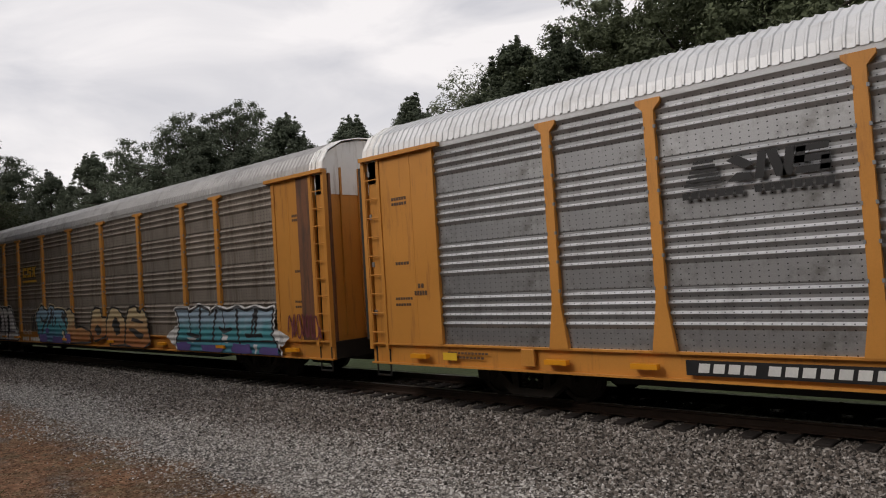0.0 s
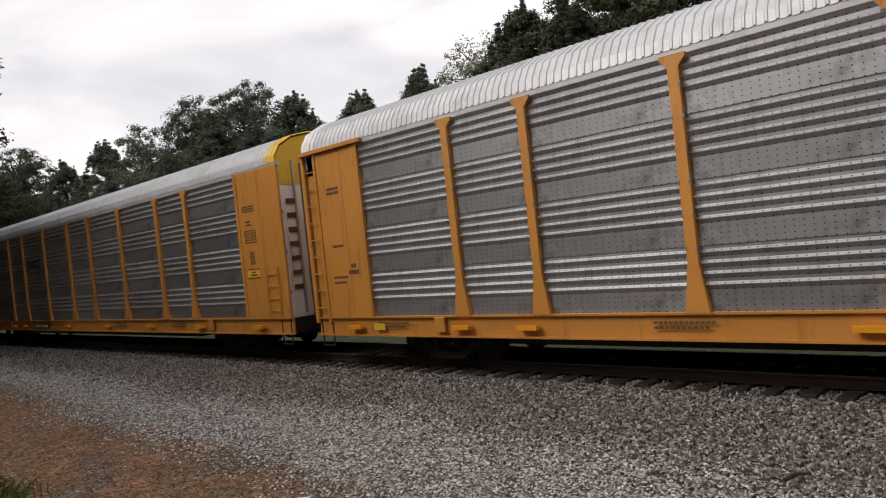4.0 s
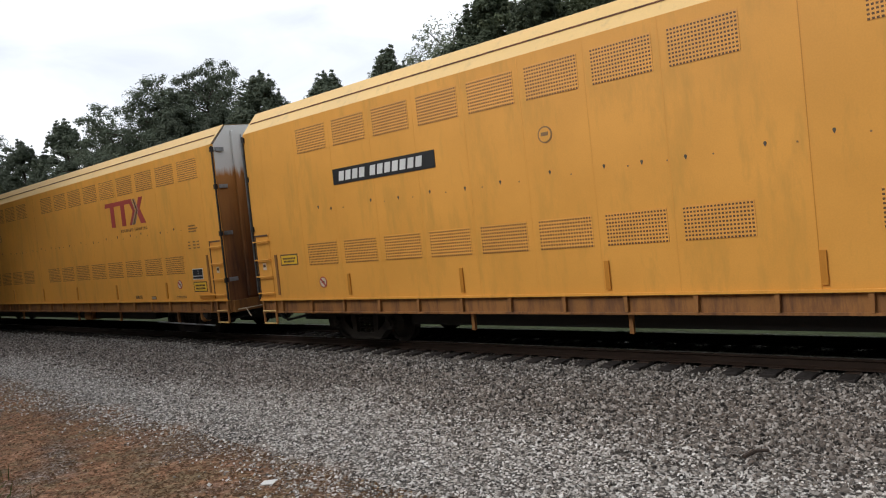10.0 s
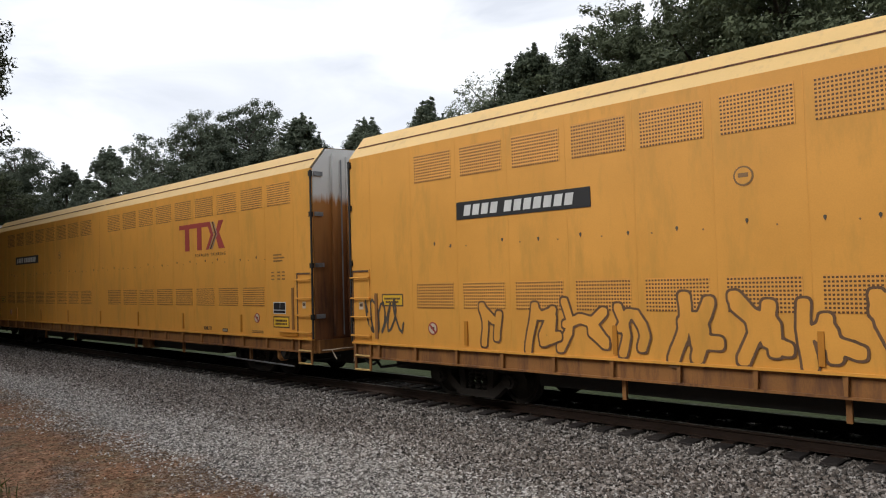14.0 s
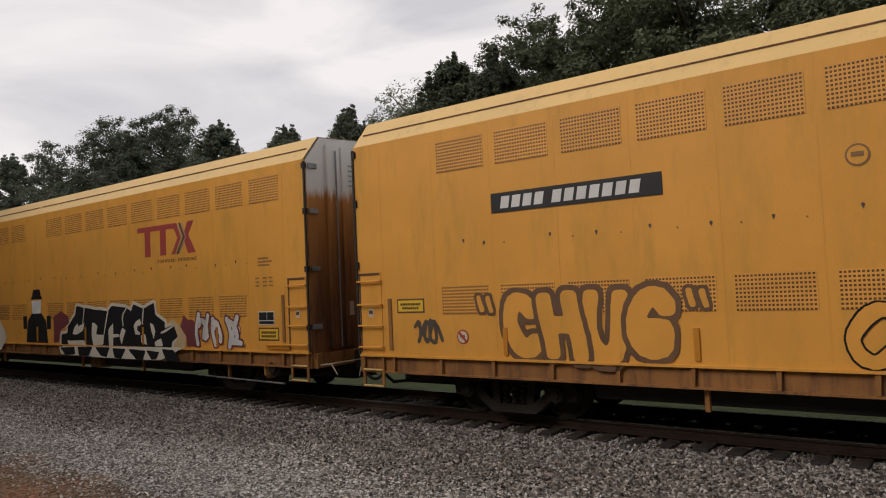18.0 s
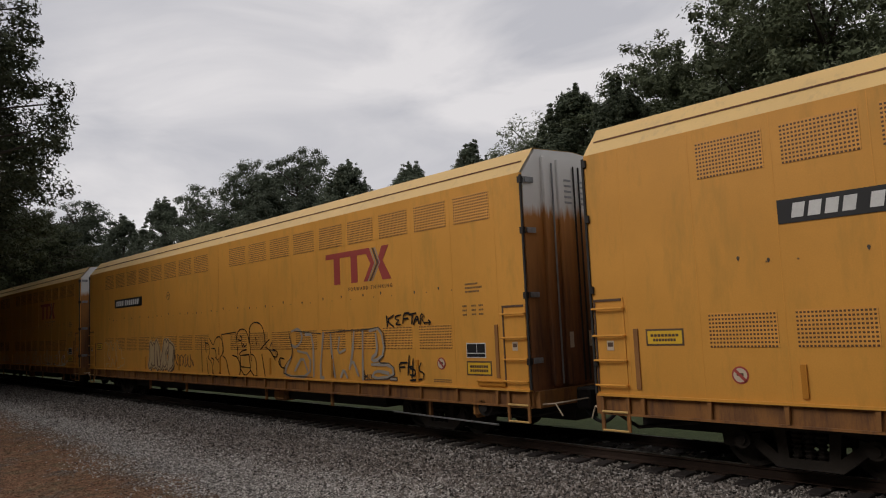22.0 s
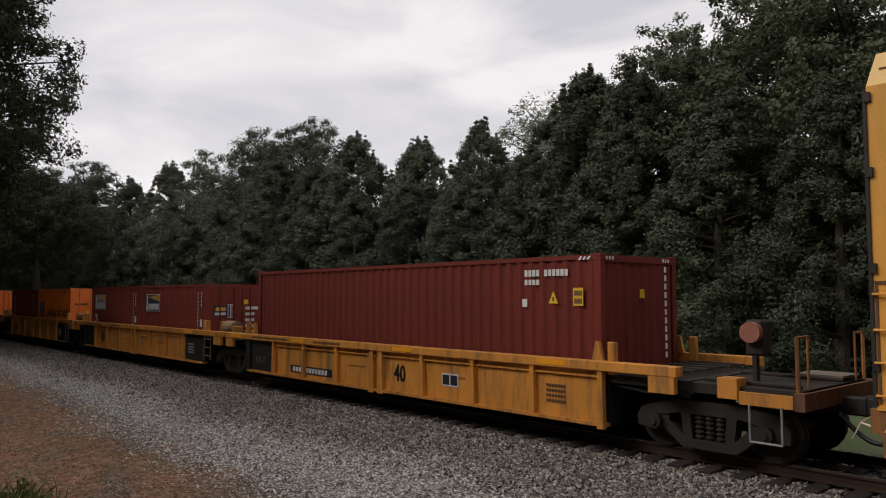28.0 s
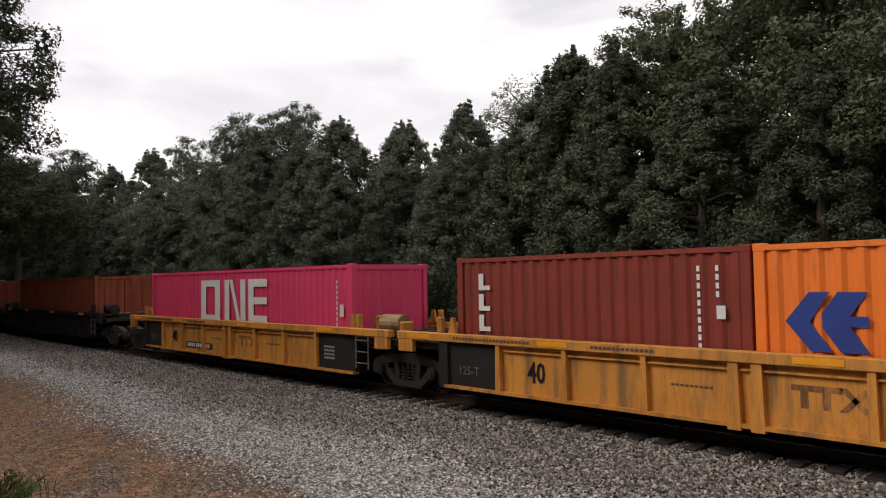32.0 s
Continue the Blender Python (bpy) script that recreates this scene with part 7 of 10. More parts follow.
def smooth_car():
    car = new("smooth_autorack_car")
    tagged(car, "yellow smooth-sided autorack car with red emblem and perforated vents", "rail car", "yellow smooth-sided autoracks")
    H = SMOOTH_HALF
    for s in (-1, 1):
        y0, y1 = sorted((s * 1.60, s * 1.52))
        part("side_wall", boxes((-H, 0.0, y0, y1, 1.05, 5.05)), M_CARYEL, car)
        part("side_wall", boxes((0.006, H, y0, y1, 1.05, 5.05)), M_CARYEL, car)
        part("floor_lip", boxes((-H, H, *sorted((s * 1.63, s * 1.52)), 1.02, 1.06)), M_CARYEL, car)
        part("side_sill", boxes((-H, H, *sorted((s * 1.56, s * 1.44)), 0.75, 1.02), (-H, H, *sorted((s * 1.60, s * 1.44)), 0.72, 0.755)), M_SILL, car)
        for k in range(22):
            put("sill_bracket", BRACKET, car, -11.7 + 1.114 * k, s * 1.56, 0, 0 if s < 0 else 180)
    part("deck", boxes((-H + 0.05, H - 0.05, -1.5, 1.5, 0.9, 1.02)), M_GREASE, car)
    part("centre_sill", boxes((-H, H, -0.35, 0.35, 0.36, 0.9)), M_GREASE, car)
    part("underframe", boxes((-7.8, 7.8, -1.25, 1.25, 0.45, 0.9)), M_GREASE, car)
    part("roof", smooth_roof(2 * H), None, car)
    part("roof_seam", boxes((-H + 0.1, -0.1, -1.42, -1.35, 5.285, 5.309), (0.1, H - 0.1, -1.42, -1.35, 5.285, 5.309)), M_BROWN, car, "dark seam along the roof edge")
    for k in range(9):
        put("vent", VENT, car, 0.76 + 1.245 * k, -1.60, 4.29)
        if k < 8:
            put("vent", VENT_LOW, car, 0.76 + 1.25 * k, -1.60, 1.80)
    for k in range(8):
        put("vent", VENT, car, -1.74 - 1.25 * k, -1.60, 4.29)
        put("vent", VENT_LOW, car, -1.74 - 1.25 * k, -1.60, 1.80)
    for k in range(1, 10):
        for x in (0.63 + 1.245 * k, -0.63 - 1.25 * k):
            put("panel_seam", SEAM, car, x, -1.60)
    rh = random.Random(2)
    for k in range(24):
        x = -10.2 + 0.88 * k + rh.uniform(-0.25, 0.25)
        put("tie_down_hole", HOLE, car, x, -1.60, 3.03 + rh.uniform(-0.03, 0.04))
        put("bolt_head", BOLT, car, x + 0.4, -1.60, 2.98)
    for x in (-9.2, -6.05, -3.05, 0.05, 3.12, 6.18, 9.4):
        put("edge_bar", STAKE, car, x, -1.60, 1.12)
    part("panel_line", boxes((-0.003, 0.009, -1.602, -1.6, 1.06, 5.02)), M_STAKE, car)
    part("yellow_label", boxes((-11.53, -10.94, -1.606, -1.6, 1.86, 2.06)), M_SIGNYEL, car, "yellow warning label")
    glyph_bars("label_bar", 8, -11.48, 1.97, 0.49, 0.04, M_INK, car, -1.61)
    glyph_bars("label_bar", 8, -11.44, 1.9, 0.4, 0.04, M_INK, car, -1.61)
    part("edge_bar", boxes((11.72, 11.8, -1.62, -1.6, 1.25, 2.25)), M_SILL, car)
    part("edge_bar", boxes((-11.78, -11.7, -1.62, -1.6, 1.15, 2.1)), M_SILL, car)
    round_sign(car, -10.08, 1.41)
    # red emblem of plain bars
    em = slabs([[(6.02, 4.13), (6.0, 4.0), (6.36, 4.0), (6.36, 3.36), (6.62, 3.36), (6.62, 4.0), (7.08, 4.0), (7.08, 3.36), (7.34, 3.36), (7.34, 4.0), (7.7, 4.0), (7.78, 4.13)]], -1.606, -1.601)
    part("emblem_arm", slabs([[(7.78, 4.13), (7.7, 4.0), (7.86, 3.76), (7.58, 3.36), (7.72, 3.36), (8.0, 3.76), (7.82, 4.13)]], -1.606, -1.601), M_RED, car)
    part("emblem", em, M_RED, car, "red barred emblem")
    part("emblem_arm", slabs([[(8.3, 4.13), (8.56, 4.13), (8.32, 3.8), (8.62, 3.36), (8.3, 3.36), (8.1, 3.76)]], -1.606, -1.601), M_RED, car)
    for x, m in ((7.79, M_WARMGREY), (7.86, M_INK), (7.96, M_WARMGREY)):
        w = 0.03 if m is M_WARMGREY else 0.07
        part("emblem_line", slabs([[(x + 0.06, 4.12), (x + 0.06 + w, 4.12), (x + 0.24 + w, 3.76), (x - 0.06 + w, 3.36), (x - 0.06, 3.36), (x + 0.24, 3.76)]], -1.6075, -1.602), m, car)
    lettering("slogan", "F O R W A R D   T H I N K I N G", 0.13, M_INK, car, 6.95, -1.604, 3.17, wide=0.92)["kind"] = "stuff"
    part("white_label", boxes((10.92, 11.45, -1.606, -1.6, 1.62, 1.91)), M_PAINTWHITE, car, "white label with dark fields")
    for box3 in ((10.94, 11.2, 1.72, 1.89), (11.22, 11.43, 1.72, 1.89), (10.94, 11.43, 1.64, 1.7)):
        part("label_field", boxes((box3[0], box3[1], -1.61, -1.606, box3[2], box3[3])), M_BLACK, car)
    part("label_edge", boxes((10.91, 11.59, -1.604, -1.6, 1.28, 1.56)), M_INK, car)
    part("label_edge", boxes((-11.56, -10.91, -1.604, -1.6, 1.83, 2.09)), M_INK, car)
    part("yellow_label", boxes((10.94, 11.56, -1.606, -1.6, 1.31, 1.53)), M_SIGNYEL, car, "yellow warning label")
    glyph_bars("label_bar", 8, 11.0, 1.43, 0.5, 0.05, M_INK, car, -1.61)
    glyph_bars("label_bar", 8, 11.0, 1.35, 0.5, 0.05, M_INK, car, -1.61)
    round_sign(car, 10.16, 1.5)
    for z in (1.12, 1.16):
        glyph_bars("stencil", 12, 9.9, z, 0.55, 0.022, M_FAINT, car, -1.604)
    part("drop_lip", boxes((11.22, 11.95, -1.634, -1.6, 1.1, 1.17), (11.2, 11.97, -1.65, -1.6, 1.17, 1.19)), M_STAKE, car, "notched lower edge")
    for k, w in enumerate((0.45, 0.6, 0.5)):
        glyph_bars("stencil", 11, 10.95, 3.05 - 0.075 * k, w * 0.8, 0.035, M_FAINT, car, -1.604)
        for q in (0.0, 0.26, 0.46):
            glyph_bars("stencil", 3, 10.85 + q, 2.62 - 0.085 * k, 0.13, 0.035, M_FAINT, car, -1.604)
    lettering("stencil", "KMUTI", 0.13, M_INK, car, 7.4, -1.602, 1.13, wide=1.1, swell=0.004)["kind"] = "stuff"
    sp = part("small_plate", boxes((8.44, 8.7, -1.61, -1.6, 1.1, 1.19)), M_INK, car)
    part("plate_face", boxes((8.46, 8.68, -1.613, -1.61, 1.12, 1.17)), M_WARMGREY, sp)
    ring = bmesh.new()
    tube(ring, (-3.95, -1.607, 3.68), (-3.95, -1.6, 3.68), 0.14, 18)
    badge = part("round_badge", ring, M_FAINT, car)
    inner = bmesh.new()
    tube(inner, (-3.95, -1.612, 3.68), (-3.95, -1.607, 3.68), 0.115, 18)
    part("badge_face", inner, M_CARYEL, badge)
    part("badge_mark", boxes((-4.02, -3.88, -1.615, -1.612, 3.66, 3.72)), M_FAINT, badge)
    for x0 in (11.95, -12.5):
        pl = part("pocket_label", boxes((x0 + 0.2, x0 + 0.33, -1.606, -1.6, 1.76, 1.92)), M_PAINTPALE, car)
        part("label_mark", boxes((x0 + 0.215, x0 + 0.315, -1.609, -1.606, 1.82, 1.89)), M_INK, pl)
        pocket = part("ladder", boxes((x0 - 0.02, x0 + 0.01, -1.612, -1.6, 1.1, 2.6), (x0 - 0.02, x0 + 0.52, -1.612, -1.6, 2.56, 2.6)), M_INK, car, "dark-edged ladder pocket")
        part("pocket_edge", boxes((x0 + 0.53, x0 + 0.56, -1.612, -1.6, 1.08, 2.62)), M_CARYEL, pocket)
        for z in (1.2, 1.6, 2.0, 2.44):
            part("rung", tubes(((x0 - 0.03, -1.66, z), (x0 + 0.56, -1.66, z), 0.017), ((x0 - 0.03, -1.66, z), (x0 - 0.03, -1.6, z), 0.017), ((x0 + 0.56, -1.66, z), (x0 + 0.56, -1.6, z), 0.017)), M_CARYEL, pocket)
        for a in (x0 + 0.03, x0 + 0.52):
            part("step_hanger", boxes((a - 0.03, a + 0.03, -1.61, -1.58, 0.46, 1.03)), M_SILL, car)
        for z in (0.47, 0.77):
            part("step", tubes(((x0 + 0.03, -1.61, z), (x0 + 0.52, -1.61, z), 0.02)), M_CARROOF, car)
    for x in (9.6, 5.9, 2.6, -6.0, -2.8):
        part("under_strut", boxes((x - 0.035, x + 0.035, -1.48, -1.42, 0.40, 0.75)), M_SILL, car)
    part("brake_rod", tubes(((8.4, -1.5, 0.42), (11.6, -1.5, 0.36), 0.018)), M_GALV, car)
    part("valve_box", boxes((2.9, 3.5, -1.4, -1.0, 0.4, 0.7), bevel=0.05), M_SILL, car)
    part("brake_cylinder", tubes(((11.25, -1.5, 0.7), (11.25, -1.0, 0.7), 0.2), ((11.25, -1.56, 0.7), (11.25, -1.5, 0.7), 0.12), sides=14), M_GREASE, car)
    part("brake_pot", boxes((10.9, 11.1, -1.55, -1.2, 0.45, 0.95), bevel=0.08), M_ENDRUST, car)
    for s in (-1, 1):
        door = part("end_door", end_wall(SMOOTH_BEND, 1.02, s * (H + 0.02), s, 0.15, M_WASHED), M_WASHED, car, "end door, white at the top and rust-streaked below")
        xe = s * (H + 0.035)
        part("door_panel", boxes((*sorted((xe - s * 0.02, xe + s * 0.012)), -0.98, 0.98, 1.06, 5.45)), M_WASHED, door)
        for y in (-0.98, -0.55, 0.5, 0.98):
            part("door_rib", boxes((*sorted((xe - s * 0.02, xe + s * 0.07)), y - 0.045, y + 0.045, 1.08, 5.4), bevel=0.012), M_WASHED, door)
        for y in (-0.75, -0.08, 0.08, 0.75):
            part("lock_rod", tubes(((xe + s * 0.05, y, 1.1), (xe + s * 0.05, y, 5.3), 0.018)), M_GALVDARK if abs(y) > 0.5 else M_GREASE, door)
        for z in (1.5, 2.7, 3.9, 4.85):
            part("hinge", boxes((s * H - 0.03, s * H + 0.05, -1.64, -1.56, z, z + 0.12)), M_GREASE, door)
            part("hinge_strap", boxes((*sorted((xe, xe + s * 0.03)), -1.52, -1.28, z + 0.02, z + 0.12)), M_GALVDARK, door)
        for k in range(5):
            part("door_stencil", boxes((*sorted((xe + s * 0.02, xe + s * 0.024)), -0.36, -0.14, 4.55 + 0.11 * k, 4.59 + 0.11 * k)), M_PAINTGREY, door)
            part("door_stencil", boxes((*sorted((xe + s * 0.02, xe + s * 0.024)), 0.16, 0.38, 4.55 + 0.11 * k, 4.59 + 0.11 * k)), M_PAINTGREY, door)
        for y in (-0.42, 0.2):
            part("door_plate", boxes((*sorted((xe + s * 0.012, xe + s * 0.02)), y - 0.09, y + 0.09, 1.75, 2.05)), M_FADEDWHITE, door)
        part("door_edge", boxes((*sorted((s * H, s * H + s * 0.04)), -1.625, -1.59, 1.05, 5.0)), M_GAP, door)
        part("end_sill", boxes(*[(*sorted((s * (H - 0.2), s * (H + 0.12))), -1.5, 1.5, 0.72, 1.02)]), M_SILL, car)
        bogie(car, s * 9.45)
        put("coupler", M_COUPLER, car, s * (H + 0.28), 0, 0, 0 if s > 0 else 180)
    put("air_hose", M_HOSE, car, H + 0.05)
    for s in (-1, 1):
        part("cut_lever", tubes(((s * (H + 0.08), -1.45, 0.78), (s * (H + 0.3), -1.3, 0.8), 0.012), ((s * (H + 0.3), -1.3, 0.8), (s * (H + 0.42), -1.25, 0.58), 0.012), ((s * (H + 0.3), -1.3, 0.8), (s * (H + 0.4), -0.3, 0.82), 0.012)), M_FADEDWHITE, car)
        part("draft_box", boxes((*sorted((s * (H + 0.1), s * (H + 0.42))), -0.45, 0.45, 0.6, 1.0), bevel=0.04), M_GREASE, car)
        part("brake_line", tubes(((s * (H - 1.6), -1.3, 0.66), (s * (H - 0.5), -1.25, 0.5), 0.03), ((s * (H - 0.5), -1.25, 0.5), (s * (H + 0.1), -0.9, 0.62), 0.03)), M_GREASE, car)
    number_board(car, -9.36, 3.47, 2.95, 0.33, -1.61)
    return car


# ---- well cars ----
def well_unit(label, main=M_WELL, right_at=None, left_at=None, right_dark=True, mark=True, ribs=True):
    """One unit of an articulated well car: chords, side plates with ribs, end platforms over the trucks."""
    u = new("well_car_unit")
    tagged(u, label, "rail car", "well car units")
    x0, x1 = -4.75, 4.75 if right_dark else 6.25
    for s in (-1, 1):
        f = lambda a, b: sorted((s * a, s * b))
        part("top_chord", boxes((-7.65, 7.65, *f(1.50, 1.30), 1.18, 1.34), bevel=0.01), main, u)
        part("side_plate", boxes((x0, x1, *f(1.38, 1.34), 0.30, 1.18)), main, u)
        part("bottom_flange", boxes((-6.2, 6.3, *f(1.47, 1.3), 0.26, 0.32)), main, u)
        part("dark_panel", boxes((-6.2, -4.75, *f(1.39, 1.33), 0.30, 1.18)), M_WELLDARK, u)
        part("dark_post", boxes((-6.35, -6.1, *f(1.46, 1.2), 0.26, 1.18)), M_WELLDARK, u)
        if right_dark:
            part("dark_panel", boxes((4.75, 6.3, *f(1.39, 1.33), 0.30, 1.18)), M_WELLDARK, u)
        for x in (-4.72, -3.17, -1.62, -0.17, 0.17, 1.62, 3.17, 4.72, 6.22):
            if x > x1 + 0.1:
                continue
            wd = 0.1 if abs(x) < 0.3 else 0.065
            low = 0.22 if abs(x) < 0.3 or abs(x) > 6 else 0.30
            part("side_rib", prism([(x - wd, low), (x + wd, low), (x + wd * 0.75, 1.18), (x - wd * 0.75, 1.18)], *f(1.475, 1.38)), main, u)
        part("handrail", tubes(((-4.6, s * 1.42, 1.07), (x1, s * 1.42, 1.07), 0.018)), main, u)
        for x in (-6.9, -3.4, 1.0, 5.2):
            part("reflector", boxes((x - 0.32, x + 0.32, *f(1.507, 1.49), 1.22, 1.31)), M_REFLECT, u)
    part("well_floor", boxes((-6.2, 6.2, -1.3, 1.3, 0.22, 0.27)), M_GREASE, u)
    for s in (-1, 1):
        part("end_platform", boxes((*sorted((s * 6.3, s * 7.7)), -1.29, 1.29, 0.98, 1.12)), M_DUSTY, u)
        part("well_bulkhead", boxes((*sorted((s * 6.2, s * 6.3)), -1.29, 1.29, 0.27, 1.12)), M_WELLDARK, u)
        for y in (-1.3, 1.3):
            part("end_bracket", prism([(s * 6.08 - 0.11, 1.34), (s * 6.08 + 0.11, 1.34), (s * 6.08 + 0.03, 1.66), (s * 6.08 - 0.03, 1.66)], y - 0.04, y + 0.04), main, u)
            part("guide_post", boxes((s * 6.4 - 0.07, s * 6.4 + 0.07, y - 0.1, y + 0.02, 1.12, 1.66), bevel=0.015), main, u)
        for k in range(6):
            part("walkway_bar", boxes((s * 7.0 - 0.5, s * 7.0 + 0.5, -1.1 + 0.4 * k, -0.96 + 0.4 * k, 1.2, 1.23)), M_DUSTY, u)
        part("walkway_bearer", boxes((s * 7.0 - 0.06, s * 7.0 + 0.06, -1.2, 1.2, 1.12, 1.2)), M_GREASE, u)
        part("side_bracket", boxes((*sorted((s * 7.15, s * 7.6)), -1.49, -1.38, 0.92, 1.18)), main, u)
    if right_dark:
        part("brake_reservoir", tubes(((6.75, -0.85, 1.45), (7.45, -0.85, 1.45), 0.2), sides=14), M_DUSTY if main is M_WELLDARK else M_RESERVOIR, u)
        part("brake_valve", boxes((6.55, 6.72, -1.0, -0.7, 1.3, 1.62), bevel=0.02), main, u)
        part("valve_box", boxes((7.5, 7.66, -1.05, -0.75, 1.28, 1.5), bevel=0.02), main, u)
        part("brake_pipe", tubes(((6.6, -1.05, 1.2), (6.62, -1.05, 1.62), 0.018), ((6.62, -1.05, 1.62), (6.9, -1.05, 1.7), 0.018), ((7.4, -1.0, 1.3), (7.62, -1.1, 1.24), 0.018)), M_SILL, u)
    part("hose_run", tubes(((6.3, -1.2, 0.95), (7.0, -1.25, 0.88), 0.025), ((7.0, -1.25, 0.88), (7.7, -1.2, 0.96), 0.025)), M_GREASE, u)
    if right_at:
        bogie(u, right_at)
    if left_at:
        bogie(u, left_at)
    if mark:
        lettering("load_mark", "40", 0.52, M_PAINTBLACK, u, 0.6 if not right_dark else -4.05, -1.393, 0.55, wide=0.78, swell=0.008)
        lettering("stencil", "125-T", 0.24, M_DIMGREY, u, -5.85, -1.398, 0.55)
        if right_dark:
            part("faded_emblem", slabs([bar(0.6, 1.25, 0.85, 0.93), bar(0.72, 0.82, 0.62, 0.85), bar(1.0, 1.1, 0.62, 0.85), [(1.2, 0.93), (1.3, 0.93), (1.6, 0.62), (1.5, 0.62)], [(1.5, 0.93), (1.6, 0.93), (1.3, 0.62), (1.2, 0.62)]], -1.385, -1.381), M_ENDRUST, u)
        glyph_bars("chord_stencil", 22, -5.9, 1.235, 2.0, 0.05, M_INK, u, -1.506)
        glyph_bars("chord_stencil", 14, -2.6, 1.235, 1.2, 0.05, M_INK, u, -1.506)
        for k in range(4):
            glyph_bars("stencil", 7, 5.0, 0.55 + 0.09 * k, 0.45, 0.05, M_PAINTGREY if right_dark else M_INK, u, -1.396)
        glyph_bars("stencil", 9, -1.2, 0.75, 0.7, 0.035, M_INK, u, -1.384)
        glyph_bars("stencil", 9, 2.2, 0.75, 0.7, 0.035, M_INK, u, -1.384)
    if right_dark:
        ladder(u, 6.42, 6.88, 0.42, 1.2, -1.46, 3, M_RUSTSTEEL)
    return u


def coupled_end(u):
    """The coupler end of the leading unit: platform, hand brake, rails, steps and coupler."""
    part("end_deck", boxes((7.7, 9.45, -1.2, 1.2, 0.95, 1.1)), M_DUSTY, u)
    part("end_beam", boxes((9.35, 9.5, -1.42, 1.42, 0.86, 1.1)), M_BROWN, u)
    part("corner_plate", boxes((8.6, 9.35, -1.44, -1.38, 0.88, 1.06)), M_WELL, u)
    wheel = bmesh.new()
    tube(wheel, (8.35, -0.55, 1.86), (8.35, -0.42, 1.86), 0.16, 18)
    hb = part("hand_brake", wheel, mat("rusty_red_iron", (0.30, 0.11, 0.07), 0.7, var=0.3), u, "rusty hand brake wheel")
    part("brake_stand", boxes((8.31, 8.39, -0.4, -0.3, 1.1, 1.85), bevel=0.01), M_DUSTY, hb)
    part("brake_box", boxes((8.22, 8.5, -0.42, -0.1, 1.5, 2.05), bevel=0.03), M_DUSTY, hb)
    part("brake_bracket", boxes((8.2, 8.5, -1.3, -1.0, 0.92, 1.22)), M_WELL, u)
    part("grab_post", tubes(((9.35, -1.25, 1.1), (9.35, -1.25, 1.85), 0.03), ((9.35, -1.25, 1.85), (9.35, -0.9, 1.85), 0.018), ((9.35, -0.9, 1.85), (9.35, -0.9, 1.1), 0.018)), M_SILL, u)
    part("grab_post", tubes(((9.35, 1.25, 1.1), (9.35, 1.25, 1.85), 0.03), ((9.35, 1.25, 1.85), (9.35, 0.9, 1.85), 0.018), ((9.35, 0.9, 1.85), (9.35, 0.9, 1.1), 0.018)), M_SILL, u)
    part("step", tubes(((8.75, -1.45, 0.9), (8.75, -1.45, 0.38), 0.016), ((9.2, -1.45, 0.9), (9.2, -1.45, 0.38), 0.016), ((8.75, -1.45, 0.38), (9.2, -1.45, 0.38), 0.016)), M_FITTING, u)
    part("walkway_plate", boxes((8.6, 9.3, 0.5, 1.2, 1.16, 1.19)), M_RUSTSTEEL, u)
    part("deck_rail", tubes(((7.8, -0.9, 1.14), (9.3, -1.0, 1.14), 0.03), ((7.8, 0.3, 1.16), (9.4, 0.25, 1.16), 0.03), sides=6), M_DUSTY, u)
    put("coupler", M_COUPLER, u, 9.75)
    put("air_hose", M_HOSE, u, 9.5)


CORR = {}


def corrugated_side(L, z0, z1, material):
    """Upright trapezoid corrugation facing -y."""
    key = (L, z0, z1, material.name)
    if key in CORR:
        return CORR[key]
    n = max(4, round(L / 0.278))
    p = L / n
    prof = []
    for i in range(n):
        x = -L / 2 + i * p
        prof += [(x, 0.036), (x + p * 0.26, 0.036), (x + p * 0.5, 0.0), (x + p * 0.76, 0.0)]
    prof.append((L / 2, 0.036))
    vs = [(x, y, z) for x, y in prof for z in (z0, z1)]
    fs = [(2 * i, 2 * i + 2, 2 * i + 3, 2 * i + 1) for i in range(len(prof) - 1)]
    CORR[key] = mesh("side_wall", vs, fs, material)
    return CORR[key]




